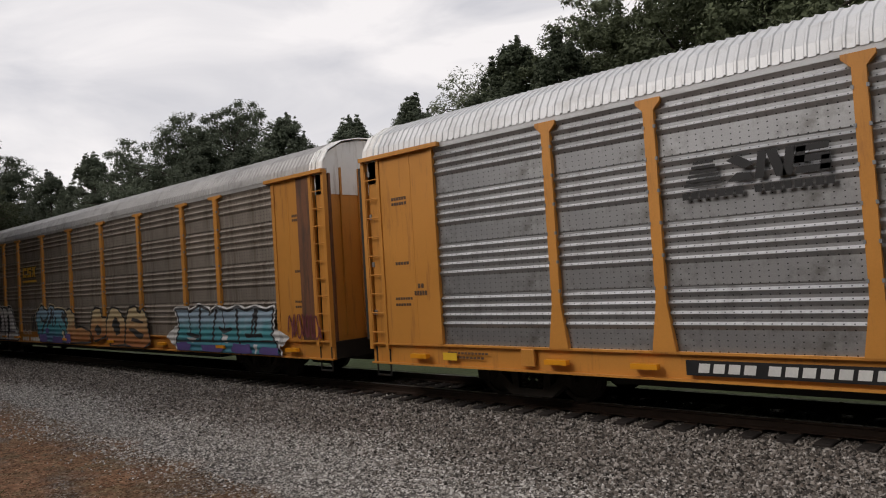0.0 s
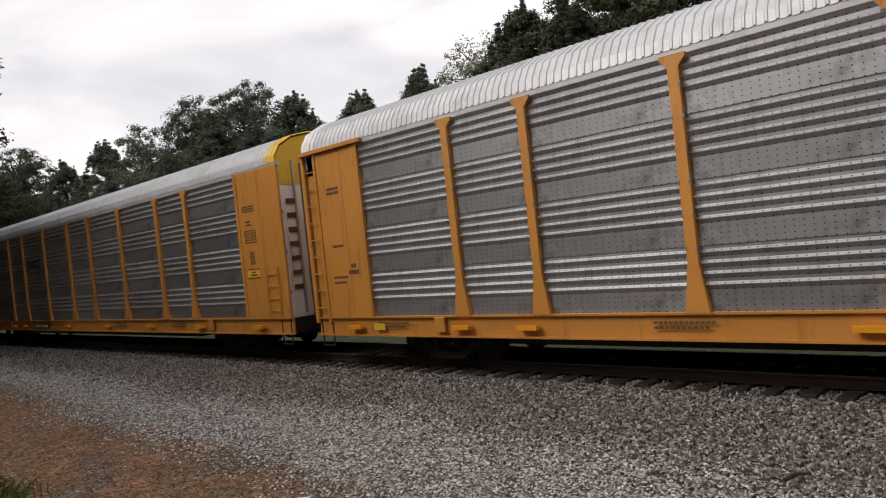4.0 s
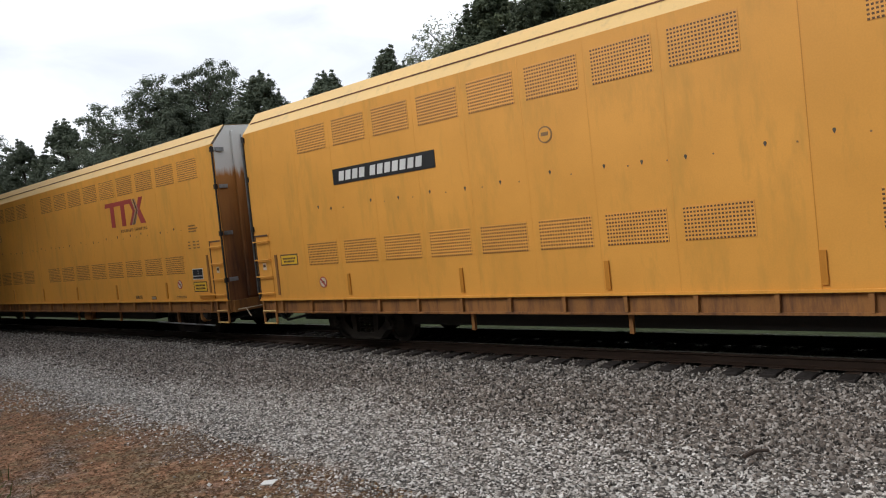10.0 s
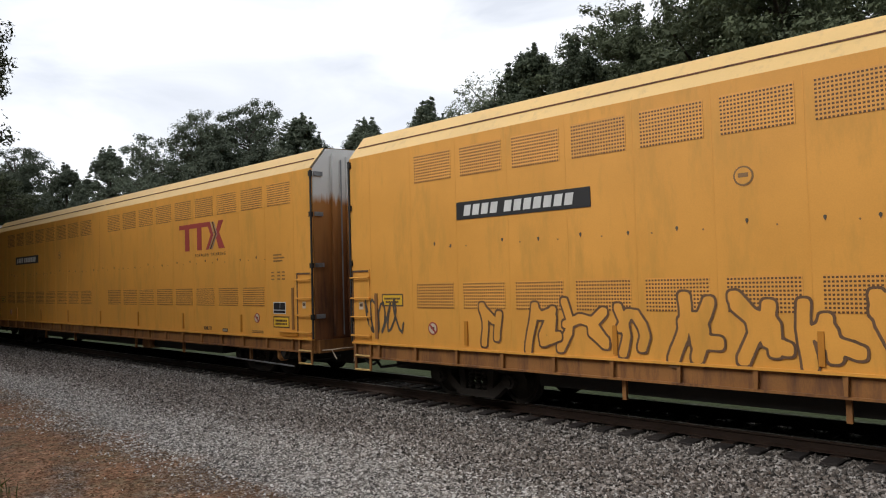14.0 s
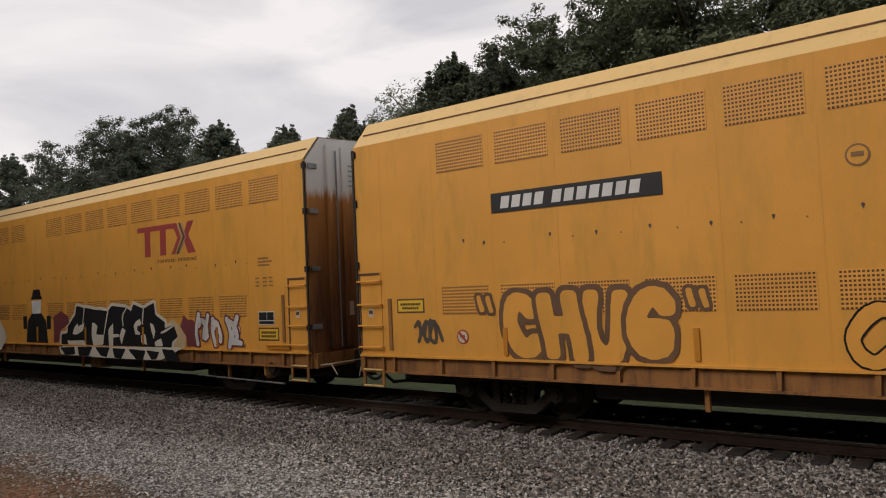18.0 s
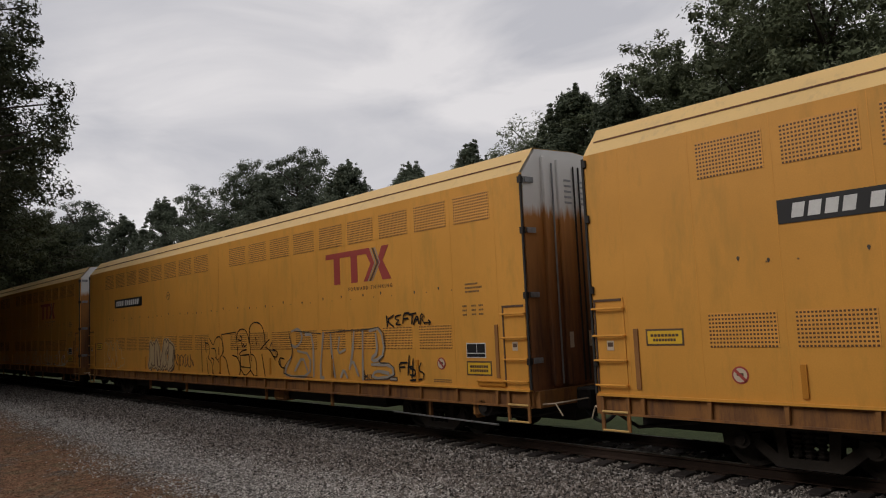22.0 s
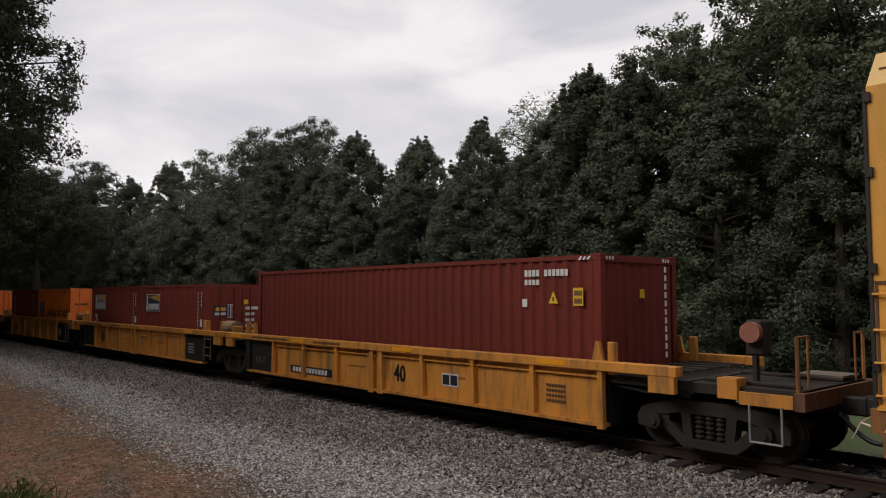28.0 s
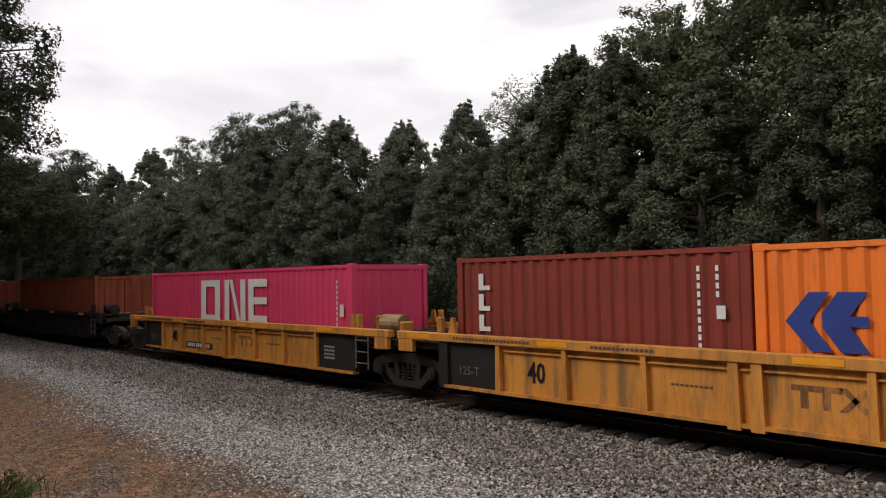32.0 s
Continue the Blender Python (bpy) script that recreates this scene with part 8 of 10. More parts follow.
def container(label, L, H, paint, doors=0, group="shipping containers"):
    c = new("shipping_container")
    tagged(c, label, "container", group)
    W = 1.22
    wall = corrugated_side(L - 0.24, 0.16, H - 0.1, paint)
    put("side_wall", wall, c, 0, -W + 0.012, 0)
    put("side_wall", wall, c, 0, W - 0.012, 0, 180)
    part("roof", boxes((-L / 2 + 0.1, L / 2 - 0.1, -W + 0.04, W - 0.04, H - 0.06, H - 0.03)), paint, c)
    part("floor", boxes((-L / 2 + 0.1, L / 2 - 0.1, -W + 0.05, W - 0.05, 0.1, 0.16)), M_GREASE, c)
    for s in (-1, 1):
        part("top_rail", boxes((-L / 2 + 0.15, L / 2 - 0.15, *sorted((s * W, s * (W - 0.07))), H - 0.1, H - 0.02)), paint, c)
        part("bottom_rail", boxes((-L / 2 + 0.15, L / 2 - 0.15, *sorted((s * W, s * (W - 0.06))), 0.02, 0.17)), paint, c)
        for e in (-1, 1):
            part("corner_post", boxes((*sorted((e * L / 2, e * (L / 2 - 0.16))), *sorted((s * W, s * (W - 0.14))), 0.1, H - 0.1), bevel=0.012), paint, c)
            for z in (0.0, H - 0.118):
                part("corner_casting", boxes((*sorted((e * (L / 2 + 0.004), e * (L / 2 - 0.174))), *sorted((s * (W + 0.004), s * (W - 0.16))), z, z + 0.118), bevel=0.01), paint, c)
    ew = corrugated_side(2 * W - 0.28, 0.16, H - 0.14, paint)
    for e in (-1, 1):
        part("end_header", boxes((*sorted((e * L / 2, e * (L / 2 - 0.08))), -W + 0.1, W - 0.1, H - 0.14, H - 0.02)), paint, c)
        part("end_sill", boxes((*sorted((e * L / 2, e * (L / 2 - 0.08))), -W + 0.1, W - 0.1, 0.02, 0.17)), paint, c)
        if e != doors:
            put("end_wall", ew, c, e * (L / 2 - 0.02), 0, 0, 90 * e)
        else:
            for s in (-1, 1):
                d = part("door", boxes((*sorted((e * (L / 2 - 0.01), e * (L / 2 - 0.06))), *sorted((s * 0.01, s * (W - 0.14))), 0.18, H - 0.15), bevel=0.01), paint, c)
                for y in (0.3, 0.8):
                    part("lock_rod", tubes(((e * (L / 2 + 0.025), s * y, 0.12), (e * (L / 2 + 0.025), s * y, H - 0.1), 0.026)), paint, d)
                    part("rod_handle", tubes(((e * (L / 2 + 0.04), s * y, 1.0), (e * (L / 2 + 0.04), s * (y - 0.28), 1.0), 0.014)), M_GALV, d)
                for z in (0.5, 1.1, 1.7, 2.2):
                    part("hinge", boxes((*sorted((e * L / 2, e * (L / 2 + 0.02))), *sorted((s * (W - 0.2), s * (W - 0.06))), z, z + 0.07)), paint, d)
    return c


WELL_Z = 0.27

# ---- the train, laid out along x as it stands at 9 s ----
SPEED_EARLY, SPEED = 13.70, 13.93
MOVING = []


def ride(ob, u, z=0.0):
    """Adds a thing to the train: u is its place along the track at 9 s."""
    MOVING.append((ob, u, z))
    return ob


for car, u in ((HS, 125.25), (CX, 96.6), (SV, 67.83), (CB, 39.4), (UP, 11.0)):
    ride(car, u)
first = smooth_car()
PITCH = 26.55
smooth_cars.append(first)
smooth = [first] + [copy_thing(first, Matrix.Identity(4)) for _ in range(9)]
smooth_cars.extend(smooth[1:])
for k, car in enumerate(smooth):
    ride(car, -16.59 - PITCH * k + (0.22 if k == 9 else 0))
for k, words in {2: "with outlined scrawl graffiti", 4: "with black outlined graffiti", 5: "with large black and white graffiti", 7: "with thin black line graffiti", 9: "with grey graffiti letters"}.items():
    tagged(smooth[k], "yellow smooth-sided autorack car " + words)

SW, SILL_FACE = -1.608, -1.634
# graffiti on the smooth cars
scrawl(smooth[2], -12.1, 1.2, 1.1, 0.85, M_LINE, SW, 21, 5, 0.022)
tag_letters(smooth[2], "????", -8.9, 1.1, 3.6, 0.85, M_CARYEL, M_BROWNLINE, SW, 22, fat=0.1, rim=0.04)
tag_letters(smooth[2], "????", -5.2, 1.08, 3.4, 1.0, M_CARYEL, M_BROWNLINE, SW, 23, fat=0.11, rim=0.035)
tag_letters(smooth[4], "CHUG", -9.28, 1.02, 2.95, 1.12, M_CARYEL, M_BROWNLINE, SW, 31, fat=0.15, rim=0.075)
tag_letters(smooth[4], "\"", -9.86, 1.55, 0.5, 0.55, M_CARYEL, M_BROWNLINE, SW, 38, fat=0.1, rim=0.09)
tag_letters(smooth[4], "\"", -6.28, 1.6, 0.5, 0.55, M_CARYEL, M_BROWNLINE, SW, 39, fat=0.1, rim=0.09)
scrawl(smooth[4], -11.1, 1.25, 0.55, 0.5, M_LINE, SW, 24, 4, 0.03)
tag_letters(smooth[4], "CRTZ", -4.25, 1.05, 2.7, 0.8, M_CARYEL, M_PAINTBLACK, SW, 35, fat=0.13, rim=0.03)
scrawl(smooth[4], 0.5, 1.15, 0.95, 0.55, M_PAINTBLACK, SW, 25, 5, 0.025)
coat(smooth[4], M_PAINTPALE, [(3.67, 1.03), (3.76, 1.55), (3.95, 1.64), (4.09, 1.6), (4.11, 1.9), (4.47, 1.88), (4.46, 1.14), (3.83, 1.01)], SW, rim=M_PAINTBLACK)
coat(smooth[4], M_PAINTPALE, [(4.46, 1.07), (4.46, 1.6), (4.49, 1.84), (4.7, 1.93), (4.84, 1.86), (4.94, 1.18), (4.6, 1.06)], SW, rim=M_PAINTBLACK)
coat(smooth[4], M_PAINTPALE, [(4.85, 1.86), (5.09, 1.89), (5.25, 1.86), (5.24, 1.61), (5.41, 1.38), (5.44, 1.24), (5.29, 1.05), (5.13, 1.04), (4.91, 1.15)], SW, rim=M_PAINTBLACK)
coat(smooth[4], M_PAINTPALE, [(5.35, 1.65), (5.39, 1.86), (5.55, 1.95), (5.73, 1.85), (5.72, 1.65), (5.83, 1.45), (5.9, 1.12), (5.68, 0.98), (5.39, 1.01), (5.4, 1.2), (5.47, 1.43)], SW, rim=M_PAINTBLACK)
coat(smooth[4], M_PAINTPALE, [(5.74, 1.67), (5.8, 1.88), (5.99, 1.94), (6.24, 1.97), (6.12, 1.74), (6.25, 1.48), (6.47, 1.33), (6.33, 1.12), (6.08, 0.99), (5.89, 1.07), (5.83, 1.45)], SW, rim=M_PAINTBLACK)
coat(smooth[4], M_BLUEINK, [(6.4, 1.46), (6.5, 1.58), (6.67, 1.57), (6.65, 1.46)], SW, name="letter_hollow")
coat(smooth[4], M_BLUEINK, [(6.55, 1.37), (6.68, 1.38), (6.75, 1.23)], SW, name="letter_hollow")
coat(smooth[4], M_BLUEINK, [(5.47, 1.45), (5.71, 1.5), (5.65, 1.41)], SW, name="letter_hollow")
coat(smooth[4], M_BLUEINK, [(4.53, 1.34), (4.65, 1.49), (4.77, 1.32), (4.64, 1.25)], SW, name="letter_hollow")
stroke(smooth[4], M_PAINTBLACK, [(7.62, 1.58), (7.69, 1.38)], SW, 0.02)
stroke(smooth[4], M_PAINTBLACK, [(7.95, 1.66), (7.79, 1.54), (7.81, 1.31), (8.01, 1.35), (7.98, 1.51)], SW, 0.03)
stroke(smooth[4], M_PAINTBLACK, [(8.11, 1.62), (8.13, 1.31), (8.28, 1.36)], SW, 0.02)
stroke(smooth[4], M_PAINTBLACK, [(8.3, 1.58), (8.21, 1.33)], SW, 0.02)
stroke(smooth[4], M_PAINTBLACK, [(8.38, 1.59), (8.39, 1.28)], SW, 0.02)
stroke(smooth[4], M_PAINTBLACK, [(8.57, 1.66), (8.48, 1.43), (8.6, 1.51)], SW, 0.02)
stroke(smooth[4], M_PAINTBLACK, [(8.62, 1.36), (8.77, 1.39), (8.69, 1.29), (8.83, 1.22)], SW, 0.03)
stroke(smooth[4], M_PAINTBLACK, [(8.04, 1.2), (8.2, 1.16)], SW, 0.02)
stroke(smooth[4], M_PAINTBLACK, [(6.72, 1.3), (6.72, 1.2), (6.8, 1.22), (6.8, 1.12)], SW, 0.02)
stroke(smooth[4], M_PAINTBLACK, [(6.95, 1.28), (6.88, 1.28), (6.88, 1.2), (6.97, 1.18), (6.88, 1.12)], SW, 0.02)
C5 = smooth[5]
stroke(C5, M_LINE, [(-11.9, 2.72), (-11.72, 2.77), (-11.63, 2.63), (-11.74, 2.47)], SW, 0.014)
stroke(C5, M_LINE, [(-11.74, 2.76), (-11.59, 2.71)], SW, 0.014)
stroke(C5, M_LINE, [(-11.84, 2.51), (-11.74, 2.35), (-11.72, 2.1)], SW, 0.014)
stroke(C5, M_LINE, [(-11.74, 1.95), (-11.47, 2.22), (-11.66, 2.01), (-11.62, 1.84)], SW, 0.014)
stroke(C5, M_LINE, [(-11.64, 2.29), (-11.55, 2.5), (-11.48, 2.43), (-11.6, 2.29), (-11.47, 2.31)], SW, 0.014)
stroke(C5, M_LINE, [(-11.46, 2.19), (-11.32, 1.98), (-11.42, 1.96)], SW, 0.014)
stroke(C5, M_LINE, [(-11.84, 2.89), (-11.71, 2.93)], SW, 0.014)
stroke(C5, M_LINE, [(-11.72, 1.77), (-11.69, 1.62), (-11.57, 1.54)], SW, 0.014)
stroke(C5, M_LINE, [(-11.59, 1.63), (-11.58, 1.74), (-11.49, 1.72), (-11.49, 1.63)], SW, 0.014)
coat(C5, M_PAINTPLUM, [(7.88, 1.58), (8.05, 1.87), (8.21, 1.74), (8.4, 1.75), (8.59, 1.64), (8.72, 1.33), (8.71, 1.12), (8.17, 1.1), (8.13, 1.34)], SW)
coat(C5, M_PAINTPLUM, [(1.15, 1.88), (1.66, 2.03), (2.07, 1.89), (2.15, 1.68), (1.57, 1.47), (1.48, 1.12), (1.14, 1.09)], SW)
coat(C5, M_SAND, [(7.37, 1.7), (7.59, 1.76), (7.88, 1.58), (8.13, 1.34), (8.05, 1.03), (7.51, 1.01), (7.77, 1.33), (7.6, 1.63)], SW, sill=SILL_FACE)
coat(C5, M_CREAM, [(1.52, 1), (8.06, 1.08), (7.59, 0.93), (7.05, 0.75), (6.29, 0.72), (5.33, 0.69), (3.46, 0.74), (1.64, 0.76)], SW, sill=SILL_FACE)
coat(C5, M_PAINTBLACK, [(1.65, 1.35), (2.02, 1.39), (2.05, 1.58), (2.5, 1.9), (2.62, 2.17), (3.07, 2.11), (3.7, 2.05), (4.39, 2), (4.61, 2.14), (5.38, 2.08), (5.6, 1.98), (5.74, 2.16), (6.24, 2.04), (6.74, 2.19), (6.78, 1.87), (7.23, 1.69), (7.18, 1.53), (7.6, 1.63), (7.77, 1.33), (7.52, 1.21), (7.47, 1.03), (6.4, 1.06), (4.76, 1.02), (3.47, 1.04), (1.61, 1)], SW, halo=M_CREAM)
coat(C5, M_CREAM, [(2.34, 1.36), (2.46, 1.56), (2.67, 1.67), (2.66, 1.57), (3.07, 1.69), (2.97, 1.47), (2.61, 1.34)], SW, name="letter_hollow")
coat(C5, M_CREAM, [(2.02, 1.18), (2.22, 1.17), (3.02, 1.19), (3.17, 1.05), (2.07, 1.04)], SW, name="letter_hollow")
coat(C5, M_CREAM, [(3.46, 1.34), (3.51, 1.69), (3.64, 1.68), (3.81, 1.59), (3.72, 1.36), (4.16, 1.35), (4.11, 1.08), (3.55, 1.05)], SW, name="letter_hollow")
coat(C5, M_CREAM, [(4.39, 1.49), (4.58, 1.62), (4.67, 1.68), (4.65, 1.04), (4.43, 1.04)], SW, name="letter_hollow")
coat(C5, M_CREAM, [(4.64, 1.37), (4.96, 1.38), (4.96, 1.3), (4.63, 1.28)], SW, name="letter_hollow")
coat(C5, M_CREAM, [(4.98, 1.33), (5.14, 1.55), (5.31, 1.48), (5.09, 1.11)], SW, name="letter_hollow")
coat(C5, M_CREAM, [(5.73, 1.59), (5.86, 1.72), (6.03, 1.78), (6.11, 1.66), (6.04, 1.6), (5.92, 1.6), (5.89, 1.48), (6.02, 1.43), (6.02, 1.37), (5.79, 1.37)], SW, name="letter_hollow")
coat(C5, M_CREAM, [(6.08, 1.35), (6.29, 1.39), (6.36, 1.11), (6.08, 1.17)], SW, name="letter_hollow")
coat(C5, M_CREAM, [(6.52, 1.68), (6.68, 1.63), (6.77, 1.46), (6.68, 1.27), (6.58, 1.46)], SW, name="letter_hollow")
coat(C5, M_CREAM, [(6.72, 1.18), (7.02, 1.29), (7.11, 1.09), (6.74, 1.08)], SW, name="letter_hollow")
stroke(C5, M_CREAM, [(3.08, 2.13), (2.97, 1.65)], SW, 0.025)
stroke(C5, M_CREAM, [(4.41, 2.01), (4.17, 1.37)], SW, 0.025)
stroke(C5, M_CREAM, [(5.4, 2.08), (5.15, 1.86), (5.2, 1.61)], SW, 0.025)
stroke(C5, M_CREAM, [(6.23, 2.03), (6.16, 1.66)], SW, 0.025)
stroke(C5, M_CREAM, [(7.04, 1.42), (7.29, 1.49), (7.59, 1.6)], SW, 0.025)
coat(C5, M_PAINTBLACK, [(1.6, 0.96), (2.48, 1), (2.52, 0.78), (1.89, 0.75)], SW, sill=SILL_FACE)
coat(C5, M_PAINTBLACK, [(2.67, 1), (3.54, 1.02), (3.32, 0.75), (2.74, 0.75)], SW, sill=SILL_FACE)
coat(C5, M_PAINTBLACK, [(3.67, 1.01), (4.51, 1.02), (4.32, 0.74), (4, 0.78)], SW, sill=SILL_FACE)
coat(C5, M_PAINTBLACK, [(4.64, 1), (5.34, 0.99), (5.1, 0.72), (4.75, 0.75)], SW, sill=SILL_FACE)
coat(C5, M_PAINTBLACK, [(5.45, 0.99), (6.32, 0.97), (6.18, 0.71), (5.82, 0.73)], SW, sill=SILL_FACE)
coat(C5, M_PAINTBLACK, [(6.35, 0.97), (6.97, 0.95), (6.82, 0.76), (6.58, 0.74)], SW, sill=SILL_FACE)
coat(C5, M_PAINTBLACK, [(7.07, 1.02), (7.6, 1.01), (7.87, 0.74), (7.32, 0.69)], SW, sill=SILL_FACE)
coat(C5, M_PAINTPLUM, [(-11.58, 1.49), (-11.43, 1.45), (-11.22, 1.5), (-10.96, 1.51), (-10.58, 1.54), (-10.35, 1.46), (-10.21, 1.51), (-10.03, 1.57), (-9.77, 1.58), (-9.63, 1.53), (-9.53, 1.41), (-9.55, 1.2), (-9.71, 1.2), (-9.88, 1.29), (-10.09, 1.29), (-10.36, 1.31), (-10.59, 1.39), (-10.92, 1.38), (-11.22, 1.38), (-11.51, 1.39)], SW)
coat(C5, M_SPRAYBLUE, [(-11, 1.4), (-10.8, 1.41), (-10.78, 1.31), (-10.93, 1.25), (-11, 1.31)], SW, name="sprayed_patch")
coat(C5, M_SPRAYBLUE, [(-9.71, 1.31), (-9.56, 1.31), (-9.57, 1.2), (-9.69, 1.22)], SW, name="sprayed_patch")
coat(C5, M_SPRAYBLUE, [(-11.6, 1.49), (-11.5, 1.49), (-11.51, 1.4), (-11.59, 1.41)], SW, name="sprayed_patch")
coat(C5, M_SPRAYRUST, [(-9.6, 1.56), (-9.5, 1.57), (-9.51, 1.47), (-9.6, 1.46)], SW, name="sprayed_patch")
coat(C5, M_SPRAYRUST, [(-10.6, 1.23), (-10.46, 1.22), (-10.48, 1.16), (-10.58, 1.17)], SW, name="sprayed_patch")
coat(C5, M_SPRAYRUST, [(-11.78, 1.33), (-11.56, 1.39), (-11.51, 1.32), (-11.63, 1.18), (-11.66, 1.27)], SW, name="sprayed_patch")
coat(C5, M_SPRAYRUST, [(-10.33, 1.6), (-10.25, 1.6), (-10.25, 1.55), (-10.33, 1.55)], SW, name="sprayed_patch")
coat(C5, M_SPRAYRUST, [(-11.33, 1.62), (-11.25, 1.6), (-11.29, 1.53)], SW, name="sprayed_patch")
for word, x, z, size in (("HOT", -10.87, 1.44, 0.11), ("DOGS!", -10.86, 1.32, 0.12), ("MOSO", -10.06, 1.47, 0.11), ("EGSOR", -10.08, 1.37, 0.1), ("LOTSO", -10.02, 1.27, 0.1)):
    lettering("graffiti_word", word, size, M_SPRAY, C5, x, SW - 0.0075, z, wide=1.1, swell=0.004)["kind"] = "stuff"
coat(C5, M_PAINTPLUM, [(-9.43, 1.51), (-9.32, 1.7), (-9.11, 1.82), (-8.83, 1.87), (-8.8, 1.44), (-8.57, 1.32), (-8.8, 1.07), (-9.5, 1.05), (-9.65, 1.27)], SW)
coat(C5, M_CREAM, [(-10.18, 1.63), (-10.01, 1.66), (-9.99, 1.58), (-10.13, 1.51), (-10.14, 1.39), (-10.19, 1.46)], SW, name="sprayed_patch")
stroke(C5, M_CREAM, [(-9.05, 1.46), (-9.1, 1.34), (-8.98, 1.26)], SW, 0.02)
stroke(C5, M_CREAM, [(-8.98, 1.44), (-9.03, 1.3), (-8.89, 1.25)], SW, 0.02)
stroke(C5, M_CREAM, [(-8.88, 1.84), (-8.91, 1.35), (-8.62, 1.32)], SW, 0.02)
coat(C5, M_CREAM, [(-8.81, 2.35), (-8.5, 2.34), (-8.31, 2.36), (-8.02, 2.33), (-8.02, 2.11), (-7.94, 1.73), (-7.71, 1.7), (-7.7, 2.22), (-7.49, 2.28), (-7.21, 2.15), (-7.14, 2.31), (-6.85, 2.3), (-6.64, 2.13), (-6.36, 1.96), (-6.24, 2.27), (-6.13, 2.33), (-5.79, 2.34), (-5.74, 2.22), (-5.55, 2.19), (-5.37, 2.1), (-5.32, 1.92), (-5.15, 2.12), (-4.94, 2.15), (-4.69, 2.07), (-4.62, 1.88), (-4.44, 2.21), (-4.28, 2.24), (-4.06, 2.23), (-3.7, 2.01), (-3.51, 2.19), (-3.27, 2.21), (-3.08, 2.08), (-2.94, 2), (-2.2, 1.27), (-2.31, 1.08), (-2.64, 0.8), (-5.25, 0.8), (-8.2, 0.8), (-8.95, 0.9), (-8.65, 1.3), (-9.13, 1.46), (-8.79, 1.7)], SW, sill=SILL_FACE)
coat(C5, M_PAINTBLACK, [(-8.71, 2.29), (-8.38, 2.29), (-8.28, 2), (-8.17, 1.64), (-7.78, 1.6), (-7.45, 1.58), (-7.68, 2.22), (-7.45, 2.2), (-7.36, 2.07), (-7.2, 2.01), (-7.09, 2.24), (-6.88, 2.23), (-6.75, 2.07), (-6.47, 1.92), (-6.35, 1.92), (-6.17, 2.19), (-6.07, 2.23), (-5.78, 2.23), (-5.76, 2.08), (-5.87, 1.95), (-5.98, 1.78), (-6.14, 1.48), (-6.2, 1.33), (-6.43, 1.26), (-6.51, 1.09), (-6.71, 1.13), (-6.95, 1.32), (-7.18, 1.43), (-7.75, 1.41), (-7.87, 1.42), (-7.6, 1.11), (-7.98, 1.07), (-8.1, 1.22), (-8.29, 1.44), (-8.76, 1.47), (-8.75, 1.53), (-8.35, 1.56), (-8.62, 1.8), (-8.73, 1.93), (-8.54, 2), (-8.6, 2.16)], SW, sill=SILL_FACE)
coat(C5, M_PAINTBLACK, [(-5.74, 2.06), (-5.55, 2.12), (-5.38, 2.03), (-5.36, 1.93), (-5.49, 1.71), (-5.47, 1.5), (-5.21, 1.04), (-5.61, 1.1), (-5.71, 1.4), (-5.76, 1.71)], SW, sill=SILL_FACE)
coat(C5, M_PAINTBLACK, [(-5.34, 1.97), (-5.15, 2.09), (-4.94, 2.11), (-4.7, 2.02), (-4.63, 1.84), (-4.72, 1.67), (-4.59, 1.8), (-4.37, 2.14), (-4.06, 2.17), (-3.71, 1.91), (-3.64, 2.11), (-3.48, 2.16), (-3.24, 2.15), (-3.07, 2.02), (-3.08, 1.73), (-3.25, 1.63), (-3.48, 1.63), (-3.8, 1.68), (-4.13, 1.92), (-4.1, 1.54), (-3.73, 1.53), (-3.75, 1.38), (-4.02, 1.31), (-3.87, 1.09), (-3.55, 1.22), (-3.27, 1.23), (-2.99, 1.08), (-3.01, 0.83), (-3.58, 0.78), (-3.66, 0.8), (-3.97, 0.72), (-4.05, 0.94), (-4.21, 1.01), (-4.44, 1.04), (-4.47, 1.16), (-4.74, 1.31), (-5.07, 1.32), (-5.25, 1.21), (-5.41, 1.39), (-5.44, 1.62)], SW, sill=SILL_FACE)
coat(C5, M_CREAM, [(-6.99, 1.87), (-6.95, 1.91), (-6.7, 1.72), (-6.64, 1.61), (-6.68, 1.49), (-6.79, 1.47), (-6.92, 1.6)], SW, name="letter_hollow")
coat(C5, M_CREAM, [(-8.6, 1.74), (-8.25, 1.73), (-8.19, 1.61), (-8.61, 1.59)], SW, name="letter_hollow")
coat(C5, M_CREAM, [(-6.17, 1.18), (-6.09, 1.41), (-5.88, 1.82), (-5.75, 1.88), (-5.72, 1.54), (-5.75, 1.16), (-6.11, 1.11)], SW, name="letter_hollow")
coat(C5, M_CREAM, [(-5.16, 1.61), (-5.05, 1.7), (-4.94, 1.69), (-4.91, 1.53), (-5.14, 1.5)], SW, name="letter_hollow")
coat(C5, M_CREAM, [(-5.2, 1.24), (-4.82, 1.28), (-4.54, 1.19), (-4.46, 1.04), (-5.09, 1.05)], SW, name="letter_hollow")
coat(C5, M_CREAM, [(-4.73, 1.47), (-4.52, 1.56), (-4.39, 1.76), (-4.32, 1.28), (-4.53, 1.45)], SW, name="letter_hollow")
coat(C5, M_CREAM, [(-3.52, 1.91), (-3.43, 1.94), (-3.33, 1.87), (-3.35, 1.83), (-3.47, 1.86)], SW, name="letter_hollow")
